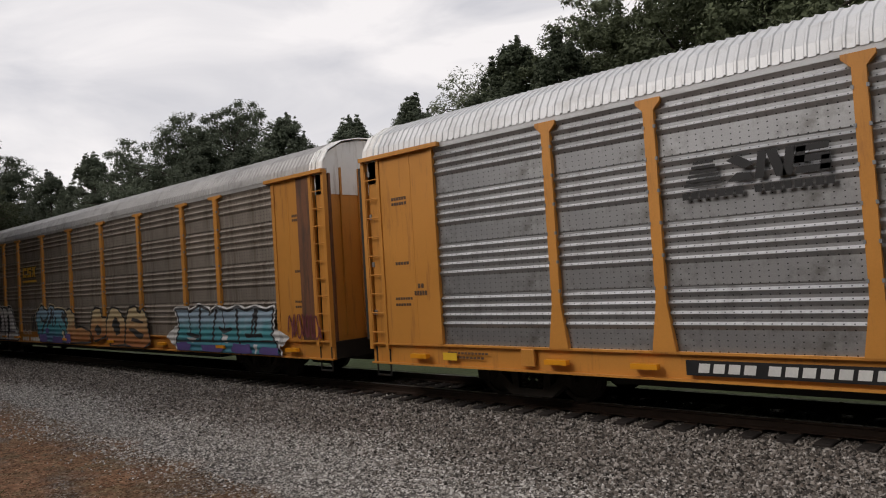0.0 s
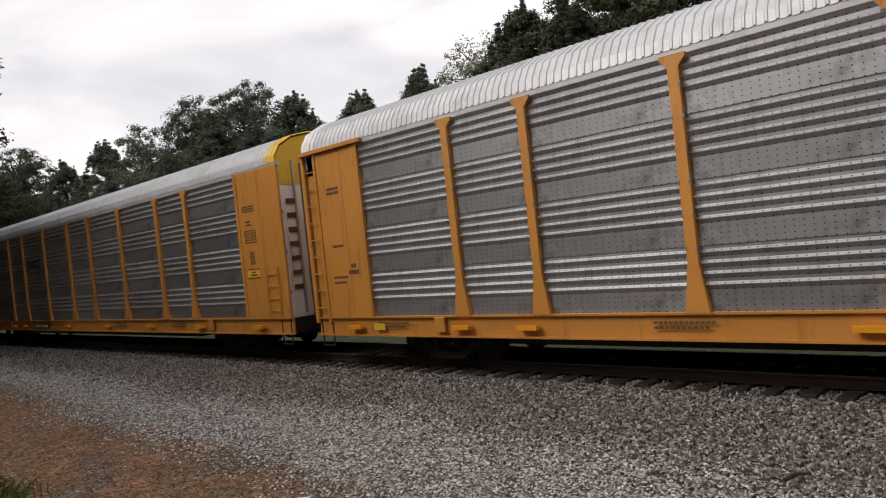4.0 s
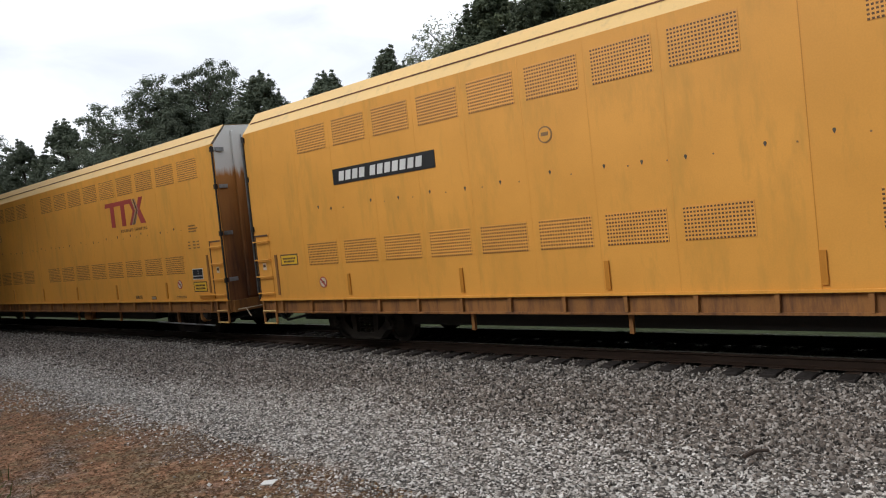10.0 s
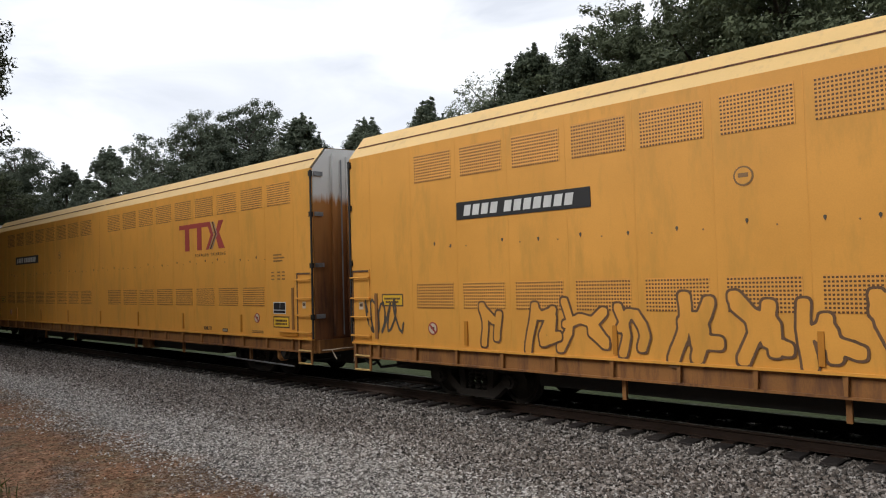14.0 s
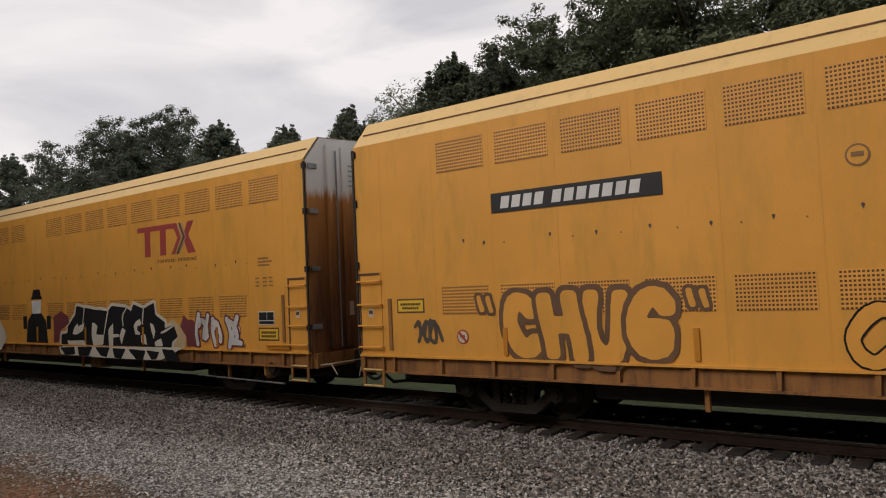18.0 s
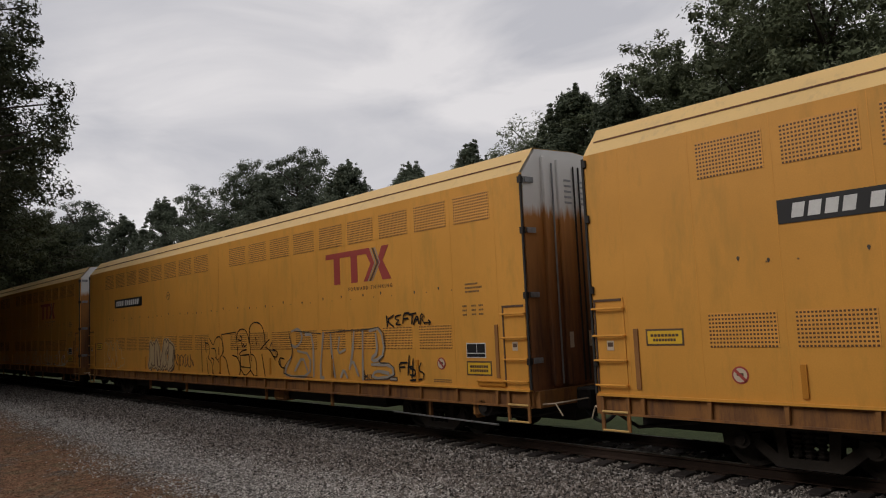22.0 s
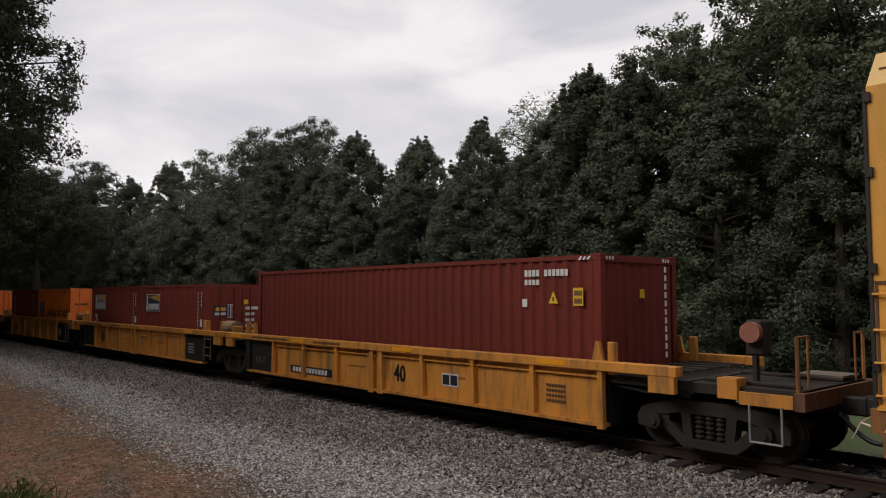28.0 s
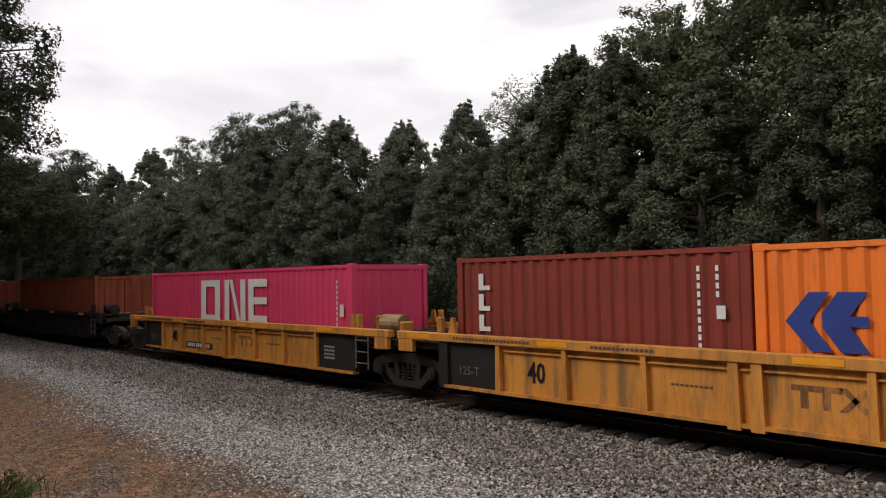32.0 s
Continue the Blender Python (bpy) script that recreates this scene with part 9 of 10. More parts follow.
coat(C5, M_SPRAYBLUE, [(-8.04, 1.5), (-7.92, 1.44), (-7.58, 1.09), (-7.7, 1.08), (-7.96, 1.35)], SW, name="letter_shade")
coat(C5, M_SPRAYBLUE, [(-8.57, 2.27), (-8.41, 2.27), (-8.25, 1.79), (-8.34, 1.79)], SW, name="letter_shade")
coat(C5, M_SPRAYBLUE, [(-7, 1.42), (-6.86, 1.29), (-6.56, 1.16), (-6.63, 1.13), (-6.88, 1.27)], SW, name="letter_shade")
coat(C5, M_SPRAYBLUE, [(-6.15, 1.48), (-5.94, 1.86), (-5.85, 1.97), (-5.91, 1.78), (-6.08, 1.52)], SW, name="letter_shade")
coat(C5, M_SPRAYBLUE, [(-3.83, 1.78), (-3.48, 1.64), (-3.21, 1.67), (-3.06, 1.87), (-3.08, 1.73), (-3.28, 1.62), (-3.52, 1.62)], SW, name="letter_shade")
coat(C5, M_SPRAYBLUE, [(-5.58, 1.58), (-5.5, 1.49), (-5.32, 1.12), (-5.43, 1.16), (-5.57, 1.45)], SW, name="letter_shade")
coat(C5, M_SPRAYRUST, [(-8.01, 2.11), (-7.88, 2.13), (-7.83, 1.73), (-7.71, 1.72), (-7.9, 1.7)], SW, name="letter_mark")
coat(C5, M_SPRAYRUST, [(-7.51, 1.21), (-7.31, 1.23), (-7.15, 1.16), (-7.08, 1.08), (-7.24, 1.11), (-7.35, 1.16), (-7.42, 1.1)], SW, name="letter_mark")
coat(C5, M_SPRAYRUST, [(-5.99, 1.21), (-5.82, 1.51), (-5.78, 1.23), (-5.85, 1.37)], SW, name="letter_mark")
coat(C5, M_SPRAYRUST, [(-3.36, 1.45), (-3.25, 1.41), (-3.21, 1.49), (-3.14, 1.43), (-3.14, 1.25), (-3.24, 1.3), (-3.31, 1.21), (-3.27, 1.36)], SW, name="letter_mark")
coat(C5, M_PAINTBLACK, [(-8.75, 1.12), (-7.3, 1.14), (-5.3, 1.14), (-3.4, 1.14), (-3.5, 0.92), (-4.3, 0.88), (-5.4, 0.95), (-6, 0.82), (-6.6, 0.8), (-7.1, 0.9), (-7.5, 0.8), (-8.1, 0.95)], SW, sill=SILL_FACE)
coat(C5, M_SPRAYRUST, [(-7.35, 1.03), (-6.95, 1.05), (-6.75, 0.82), (-7.0, 0.8)], SW, sill=SILL_FACE, name="letter_mark")
# the holes of the low vents go on through the paint
for k in range(1, 6):
    bm = bmesh.new()
    for i in range(24):
        for j in range(10):
            x, z = -1.71 - 1.25 * k + 0.04 * i, 1.84 + 0.045 * j
            box(bm, x, x + 0.018, -1.6325, -1.632, z, z + 0.018)
    tagged(part("vent_holes", bm, M_LINE, C5), kind="stuff")
tag_letters(C5, "???", 8.4, 1.1, 1.9, 0.75, M_SPRAY, M_PAINTPLUM, SW - 0.004, 36, fat=0.1)
# plain dark painted figure shape: round body, band and cap blocks
part("painted_shape", slabs([[(-0.75, 1.08), (0.75, 1.08), (0.62, 1.75), (0.3, 2.0), (-0.3, 2.0), (-0.62, 1.75)], [(-0.42, 2.42), (0.42, 2.42), (0.3, 2.52), (0.22, 2.72), (-0.2, 2.72), (-0.3, 2.52)], bar(-0.95, -0.7, 1.5, 1.9), bar(0.7, 0.95, 1.5, 1.9)], SW - 0.004, SW + 0.002), M_PAINTBLACK, C5, "black painted block shape")
part("painted_patch", slabs([[(-0.28, 1.98), (0.28, 1.98), (0.34, 2.38), (-0.34, 2.38)]], SW - 0.006, SW - 0.001), M_PAINTWHITE, C5)
C7 = smooth[7]
tag_letters(C7, "????", -5.7, 1.1, 2.15, 0.98, M_SAND, M_BROWNLINE, SW, 51, glow=M_SAND, drop=M_BROWNLINE, fat=0.13, edge=1.4)
scrawl(C7, -3.4, 1.2, 1.5, 0.5, M_BROWNLINE, SW, 52, 6, 0.018)
tag_letters(C7, "???", -10.85, 1.15, 2.5, 0.98, M_CARYEL, M_FADEDWHITE, SW, 53, fat=0.14, rim=0.02)
# letters of single lines, each drawn in a box of ten units
LINE_B = [[(0, 8.5), (1, 0.6)], [(1, 0), (6, 0)], [(3.5, 8), (4.5, 5)], [(4, 7), (6.5, 7), (7.5, 5.5), (7, 4.2), (5.5, 4), (8.5, 3), (10, 1.8), (9.5, 0), (7.5, -0.3), (6, 0), (5, 3.6)]]
LINE_E = [[(-2.4, 8), (0.5, 6.3), (2.5, 8), (5.5, 8.5), (8, 7.7), (9, 6), (8, 4.4), (4.5, 3.4)], [(-1, 5.8), (2.4, 5.8), (3, 3.8)], [(5, 6), (5, 4.5)], [(-1, 3.7), (1.2, 3.4), (0.3, 2.2)], [(2.4, 3.8), (5, 3), (6, 1.6), (5, 0), (3, -0.4), (0.5, 0), (0, 1.3)]]
LINE_Z = [[(10.2, 3.8), (9.6, 6.5), (8.8, 9.2)], [(8.8, 9.2), (-2.4, 8.8)], [(-2.4, 8.8), (-1.2, 5)], [(-1.5, 4.1), (1, 3.5), (2.2, 1.7), (2.8, 0.5), (5.3, -0.3), (9, -0.3), (11.8, 0.6), (11.5, 2.6), (9.6, 4), (6, 4.3)], [(-4, 0.6), (-2.7, -0.2)]]
LINE_A = [[(-0.4, 7.3), (-0.4, 9), (2.7, 9.9), (6.4, 9.5), (8.3, 7.8), (8.3, 7)], [(1, 4.5), (2.7, 5.2), (6.4, 5.5)], [(1.8, 8.4), (3.3, 8.1), (2.7, 7.3), (0.3, 7.6)], [(1.8, 4.3), (8.3, 4.5)], [(8.3, 4.5), (9.2, 1.8)], [(9.2, 1.8), (2, 2)], [(2, 2), (1.8, 4.3)], [(2, 1.5), (5, 0), (9, 1.2)], [(3, 7), (3.3, 6), (4.5, 6.8), (4.8, 6), (6.5, 6.5)]]
LINE_R = [[(-0.2, 3.2), (-1.7, 9.4), (0.1, 10.7), (3.2, 11.1), (7, 10.6), (9, 9), (9.7, 6.4)], [(3.2, 8), (3.5, 6.6)], [(-1, 1.4), (1.4, 0.2), (3.5, 0.2)], [(-0.5, 4.6), (2, 4.3), (3.5, 2.9), (3.5, 0.2)], [(3.5, 0.2), (9.4, -0.2)], [(9.4, -0.2), (7.2, 4.6)]]
LINE_TAIL = [[(-3.7, 5.5), (-0.6, 6.6), (2.5, 7.5)], [(-0.3, 6), (3, 5.3), (6, 3.5)], [(5, 5.5), (8, 5), (7, 4), (5, 4.2)], [(11.7, 3.7), (9, 4), (8, 3), (10, 2), (12.5, 2)]]


def sketch(car, letters, x, z, step, h, material, y, r):
    """Big hollow letters in one thin sprayed line each."""
    xs, zs = np.arange(-0.45 * step, 1.35 * step, 0.015), np.arange(-0.1 * h, 1.15 * h, 0.015)
    X, Z = np.meshgrid(xs, zs)
    for i, strokes in enumerate(letters):
        lines = [np.array(round_off(p)) / 10 * (step, h) for p in strokes]
        wob = 0.25 * r * np.sin(X * 9 + i) * np.sin(Z * 7)
        paint("graffiti_letter", reach(lines, X, Z, 2) - r + wob, xs, zs, material, car, x + i * step, y - 0.0015 * (i % 2), z)


sketch(C7, (LINE_B, LINE_E, LINE_Z, LINE_A, LINE_R, LINE_TAIL), -1.3, 1.03, 0.84, 1.4, M_PAINTBLACK, SW, 0.017)
for material, r, lines in (
        (M_WARMGREY, 0.034, [
            [(4.31, 2.28), (4.7, 2.35), (4.86, 2.07), (4.53, 1.84), (4.28, 1.92)],
            [(4.59, 1.76), (5.2, 1.68), (5.16, 1.1), (4.02, 1.1), (3.91, 1.24), (4.26, 1.6)],
            [(4.43, 1.25), (4.83, 1.64), (5.05, 1.26)],
            [(4.99, 2.18), (5.35, 2.18), (5.34, 1.12)],
            [(5.82, 2.2), (5.62, 1.1), (5.79, 1.1)],
            [(6.15, 2.16), (6.17, 1.68), (6.29, 1.14)],
            [(6.52, 2.08), (6.43, 1.68), (6.75, 1.79)],
            [(7.14, 2.24), (7.05, 1.68), (6.87, 1.26), (7.04, 1.58), (7.26, 1.2)],
            [(7.48, 2.23), (7.44, 1.11)],
            [(7.76, 2.22), (8.17, 2.28), (8.3, 1.69), (7.93, 1.52), (7.76, 1.58), (8.04, 1.72), (7.98, 2.15)],
            [(7.79, 1.45), (8.54, 1.46), (8.6, 1.18), (7.77, 1.14), (7.92, 1.32), (8.4, 1.27)],
            [(6.55, 1.15), (6.67, 1.33), (6.81, 1.14)],
        ]),
        (M_LINE, 0.014, [
            [(4.17, 2.24), (4.39, 1.64), (3.92, 1.4), (3.83, 1.1), (5.27, 1.1)],
            [(4.44, 2.28), (5.7, 2.19)],
            [(5.93, 2.2), (6.89, 2.25), (7.57, 2.24), (8.26, 2.31), (8.33, 1.69), (7.98, 1.49), (8.58, 1.49), (8.64, 1.15), (7.53, 1.1)],
            [(6.16, 1.65), (6.24, 1.18)],
            [(7.5, 1.31), (7.49, 1.1)],
            [(3.27, 2.01), (3.08, 1.81), (3.39, 1.76)],
            [(3.46, 1.72), (3.49, 1.6)],
            [(3.66, 1.56), (3.71, 1.35)],
        ]),
        (M_PAINTBLACK, 0.018, [
            [(8.41, 2.53), (8.43, 2.3)],
            [(8.67, 2.55), (8.4, 2.43), (8.65, 2.29)],
            [(8.91, 2.54), (8.71, 2.52), (8.73, 2.44), (8.87, 2.43), (8.69, 2.33), (8.9, 2.33)],
            [(8.98, 2.35), (9.01, 2.57), (9.2, 2.57)],
            [(9, 2.45), (9.15, 2.46)],
            [(9.2, 2.54), (9.43, 2.56)],
            [(9.31, 2.55), (9.28, 2.34)],
            [(9.34, 2.33), (9.47, 2.54), (9.51, 2.34)],
            [(9.38, 2.42), (9.5, 2.42)],
            [(9.56, 2.32), (9.58, 2.55), (9.69, 2.5), (9.6, 2.43), (9.71, 2.32)],
            [(9.69, 2.35), (9.9, 2.35)],
            [(9.83, 2.4), (9.91, 2.35), (9.84, 2.3)],
            [(8.82, 1.31), (8.79, 1.5), (9.07, 1.51)],
            [(8.81, 1.4), (8.99, 1.42)],
            [(9.15, 1.66), (9.09, 1.25)],
            [(9.28, 1.59), (9.22, 1.19)],
            [(9.1, 1.41), (9.26, 1.43)],
            [(9.18, 1.38), (9.37, 1.35), (9.32, 1.23), (9.17, 1.25)],
            [(9.54, 1.51), (9.43, 1.35), (9.63, 1.3), (9.58, 1.18)],
            [(9.16, 1.13), (9.55, 1.17)],
        ])):
    for line in lines:
        stroke(C7, material, line, SW, r)
# the same loose word five times over, then small tags
WORD = [
    [(0.5, 1.64), (0.16, 1.56), (0, 1.37), (0.06, 1.14)],
    [(0.41, 1.5), (0.28, 1.38), (0.38, 1.22), (0.55, 1.36), (0.49, 1.45)],
    [(0.55, 1.26), (0.63, 1.64), (0.84, 1.83), (0.89, 1.71), (0.73, 1.21)],
    [(0.95, 1.74), (0.85, 1.1), (1.01, 1.29)],
    [(1.05, 1.13), (1.16, 1.35), (1.33, 1.53), (1.44, 1.5), (1.31, 1.37), (1.15, 1.29), (1.35, 1.19)],
    [(1.74, 1.58), (1.51, 1.37), (1.8, 1.33), (1.64, 1.1), (1.39, 1.25)],
    [(0.01, 1.14), (0.6, 1.1), (1.31, 1.09), (1.68, 1.12)],
]
rw = random.Random(77)
for x in (0.4, 2.3, 4.45, 6.54, 8.62):
    k = rw.uniform(0.9, 1.05)
    for line in WORD:
        stroke(smooth[8], M_CREAM, [(x + a * k + rw.uniform(-0.06, 0.06), min(max(1.1, b + rw.uniform(-0.05, 0.05)), 2.0)) for a, b in line], SW, 0.016)
stroke(smooth[8], M_CREAM, [(10.34, 1.22), (10.52, 1.1), (10.61, 1.29)], SW, 0.016)
stroke(smooth[8], M_CREAM, [(10.61, 1.24), (10.69, 1.37), (10.73, 1.2), (10.85, 1.4), (10.89, 1.23)], SW, 0.016)
stroke(smooth[8], M_CREAM, [(10.76, 1.64), (10.82, 1.82), (10.89, 1.65), (11.04, 1.7), (10.8, 1.57)], SW, 0.016)
stroke(smooth[8], M_CREAM, [(10.45, 1.89), (10.36, 1.73), (10.46, 1.53), (10.25, 1.17)], SW, 0.016)
stroke(smooth[8], M_CREAM, [(9.92, 1.4), (9.82, 1.1), (10.36, 1.22)], SW, 0.016)
for x in (-3.5, -2.2, -1.4):
    for line in WORD[1:5]:
        stroke(smooth[8], M_CREAM, [(x + 0.55 * (a - 0.3), 1.15 + 0.55 * (b - 1.1)) for a, b in line], SW, 0.014)
C9 = smooth[9]
coat(C9, M_SAND, [(-9.7, 1.64), (-9.21, 2.26), (-8.36, 2.26), (-7.4, 2.26), (-6.61, 2.22), (-5.64, 2.17), (-5.53, 1.79), (-5.16, 1.06), (-6.49, 1), (-8.21, 0.99), (-9.48, 1.12)], SW)
coat(C9, M_CHARCOAL, [(-9.14, 2.18), (-8.6, 2.26), (-8.35, 2.06), (-8.26, 1.79), (-8.68, 1.96), (-8.88, 1.86), (-8.82, 1.66), (-8.4, 1.52), (-8.19, 1.28), (-8.33, 1.07), (-9.29, 1.05), (-9.67, 1.64), (-9.31, 1.65), (-9.12, 1.39), (-8.79, 1.41), (-9.16, 1.69)], SW)
coat(C9, M_CHARCOAL, [(-8.3, 2.19), (-7.68, 2.27), (-7.4, 2.04), (-7.37, 1.73), (-7.72, 1.94), (-7.95, 1.88), (-7.94, 1.66), (-7.6, 1.55), (-7.2, 1.41), (-7.22, 1.15), (-8.21, 1.01), (-8.33, 1.21), (-7.93, 1.38), (-8.19, 1.65), (-8.32, 1.96)], SW)
coat(C9, M_CHARCOAL, [(-7.35, 2.17), (-6.72, 2.23), (-6.54, 2.06), (-6.59, 1.75), (-6.92, 1.96), (-7.13, 1.87), (-7.07, 1.66), (-6.6, 1.55), (-6.48, 1.35), (-6.57, 1.14), (-7.37, 1.01), (-7.35, 1.28), (-6.99, 1.45), (-7.3, 1.68)], SW)
coat(C9, M_CHARCOAL, [(-6.48, 2.09), (-5.93, 2.22), (-5.58, 2.07), (-5.62, 1.85), (-5.94, 1.61), (-5.45, 1.49), (-5.16, 1.08), (-5.63, 1), (-5.62, 1.34), (-5.92, 1.51), (-5.75, 1.25), (-6.01, 1.05), (-6.51, 1.01), (-6.35, 1.3), (-6.16, 1.6), (-5.87, 1.84), (-6.12, 1.98), (-6.31, 1.83), (-6.35, 1.65), (-6.53, 1.82)], SW)
coat(C9, M_WARMGREY, [(-4.29, 1.22), (-4.25, 1.43), (-3.93, 1.52), (-3.54, 1.42), (-3.32, 1.48), (-3.33, 2), (-2.88, 1.99), (-2.88, 1.4), (-2.6, 1.68), (-2.6, 2.02), (-2.23, 1.89), (-2.23, 1.67), (-1.81, 1.25), (-1.84, 1.02), (-2.78, 1.05), (-4.21, 1.03)], SW, rim=M_PAINTBLACK, halo=M_FADEDWHITE)
coat(C9, M_WARMGREY, [(-2.23, 1.89), (-2.13, 2.06), (-1.87, 2.14), (-1.62, 2.09), (-1.53, 1.91), (-1.29, 2.07), (-1.14, 2.01), (-1.11, 1.65), (-1.34, 1.04), (-1.78, 1.03), (-1.88, 1.29), (-2.13, 1.56)], SW, rim=M_PAINTBLACK, halo=M_FADEDWHITE)
coat(C9, M_WARMGREY, [(-1.29, 2.07), (-0.71, 2.1), (-0.68, 2), (-0.43, 1.92), (-0.52, 1.65), (-0.39, 1.49), (-0.47, 1.18), (-0.69, 1.03), (-1.31, 1.04), (-1.14, 1.42), (-1.11, 1.74)], SW, rim=M_PAINTBLACK, halo=M_FADEDWHITE)
coat(C9, M_WARMGREY, [(-0.38, 1.88), (-0.22, 2.07), (0.32, 2.13), (0.29, 1.69), (0.5, 1.64), (0.5, 1.03), (-0.53, 1.04), (-0.36, 1.3), (-0.36, 1.47)], SW, rim=M_PAINTBLACK, halo=M_FADEDWHITE)
coat(C9, M_CHARCOAL, [(-2.85, 1.07), (-2.54, 1.51), (-2.43, 1.62), (-2.25, 1.21), (-2.54, 1.19), (-2.64, 1.04)], SW, name="letter_hollow")
coat(C9, M_CHARCOAL, [(-1.91, 1.54), (-1.78, 1.46), (-1.53, 1.54), (-1.66, 1.26), (-1.88, 1.38)], SW, name="letter_hollow")
coat(C9, M_CHARCOAL, [(-0.82, 1.71), (-0.74, 1.8), (-0.65, 1.71), (-0.74, 1.59), (-0.85, 1.57)], SW, name="letter_hollow")
coat(C9, M_CHARCOAL, [(-0.97, 1.3), (-0.8, 1.45), (-0.73, 1.32), (-1.01, 1.15)], SW, name="letter_hollow")
coat(C9, M_CHARCOAL, [(-0.12, 1.78), (-0.01, 1.87), (-0.02, 1.66), (-0.15, 1.61)], SW, name="letter_hollow")
coat(C9, M_CHARCOAL, [(-0.31, 1.34), (0.06, 1.56), (0.05, 1.23), (-0.15, 1.33)], SW, name="letter_hollow")
coat(C9, M_WARMGREY, [(0.19, 1.67), (0.34, 1.68), (0.58, 1.3), (0.77, 1.3), (1.1, 1.5), (1.36, 1.53), (1.61, 1.36), (1.63, 1.01), (0.08, 1)], SW, rim=M_PAINTBLACK, halo=M_FADEDWHITE)
coat(C9, M_WARMGREY, [(2.32, 2.1), (2.72, 2.1), (3.11, 2.12), (3.43, 2.11), (3.42, 1.79), (3.12, 1.76), (3.09, 1.38), (3.47, 1.39), (3.49, 1.07), (2.47, 1.02), (2.48, 1.35), (2.83, 1.39), (2.86, 1.74), (2.45, 1.71), (2.33, 1.57)], SW, rim=M_PAINTBLACK, halo=M_FADEDWHITE)
coat(C9, M_WARMGREY, [(2.77, 2.26), (2.86, 2.35), (2.98, 2.37), (3.08, 2.29), (3.1, 2.17), (2.76, 2.16)], SW, rim=M_PAINTBLACK, halo=M_FADEDWHITE)
coat(C9, M_WARMGREY, [(3.24, 2.13), (3.85, 2.09), (4.01, 2.21), (4.32, 2.19), (4.3, 1.67), (4.71, 1.62), (4.52, 1.47), (4.31, 1.07), (3.11, 1.04), (3.11, 1.32), (3.4, 1.34), (3.4, 1.4), (3.17, 1.44), (3.26, 1.91)], SW, rim=M_PAINTBLACK, halo=M_FADEDWHITE)
coat(C9, M_WARMGREY, [(4.72, 2.22), (5, 2.22), (5.06, 1.72), (5.17, 2.22), (5.48, 2.22), (5.54, 2.05), (5.99, 1.06), (5.69, 1.05), (5.57, 1.32), (5.24, 1.33), (5.14, 1.05), (4.69, 1.05), (4.52, 1.45), (4.73, 1.62)], SW, rim=M_PAINTBLACK, halo=M_FADEDWHITE)
coat(C9, M_WARMGREY, [(5.94, 1.25), (6.03, 1.35), (6.15, 1.38), (6.26, 1.3), (6.27, 1.08), (6.02, 1.06)], SW, rim=M_PAINTBLACK, halo=M_FADEDWHITE)
coat(C9, M_CHARCOAL, [(3.54, 1.74), (3.65, 1.86), (3.75, 1.75), (3.73, 1.63), (4.1, 1.73), (3.84, 1.51), (3.68, 1.41), (3.56, 1.52)], SW, name="letter_hollow")
coat(C9, M_CHARCOAL, [(5.3, 1.58), (5.38, 1.78), (5.52, 1.58)], SW, name="letter_hollow")
coat(C9, M_CHARCOAL, [(4.33, 1.07), (4.52, 1.46), (4.7, 1.07)], SW, name="letter_hollow")
coat(C9, M_CHARCOAL, [(5.16, 1.06), (5.24, 1.33), (5.57, 1.31), (5.68, 1.06)], SW, name="letter_hollow")
coat(C9, M_SPRAY, [(6.91, 1.71), (7.23, 1.73), (7.25, 1.82), (7.38, 1.8), (7.54, 1.51), (7.61, 1.82), (7.77, 1.81), (7.83, 1.6), (7.97, 1.56), (7.91, 1.36), (8.02, 1.1), (6.77, 1.05), (6.79, 1.32), (7.01, 1.34), (7.14, 1.59), (6.91, 1.61)], SW, rim=M_PAINTBLACK)
coat(C9, M_SPRAY, [(7.81, 1.58), (8.11, 1.68), (8.16, 1.79), (8.34, 1.64), (8.4, 1.24), (8.27, 1.07), (8.02, 1.09), (7.91, 1.36)], SW, rim=M_PAINTBLACK)
coat(C9, M_SPRAY, [(8.36, 1.69), (8.58, 1.66), (8.71, 1.48), (8.66, 1.06), (8.36, 1.11), (8.4, 1.27)], SW, rim=M_PAINTBLACK)
coat(C9, M_SPRAY, [(8.74, 1.61), (8.95, 1.65), (9.1, 1.51), (9.08, 1.04), (8.7, 1.05), (8.75, 1.4)], SW, rim=M_PAINTBLACK)
coat(C9, M_CHARCOAL, [(7.29, 1.2), (7.39, 1.42), (7.49, 1.23)], SW, name="letter_hollow")
coat(C9, M_CHARCOAL, [(7.62, 1.24), (7.7, 1.38), (7.77, 1.22)], SW, name="letter_hollow")
coat(C9, M_CHARCOAL, [(7.51, 1.23), (7.61, 1.24), (7.59, 1.07), (7.51, 1.06)], SW, name="letter_hollow")
coat(C9, M_CHARCOAL, [(8.09, 1.27), (8.17, 1.37), (8.22, 1.27), (8.15, 1.21)], SW, name="letter_hollow")
scrawl(C9, 5.7, 2.35, 1.5, 0.3, M_PAINTBLACK, SW, 64, 7, 0.03)

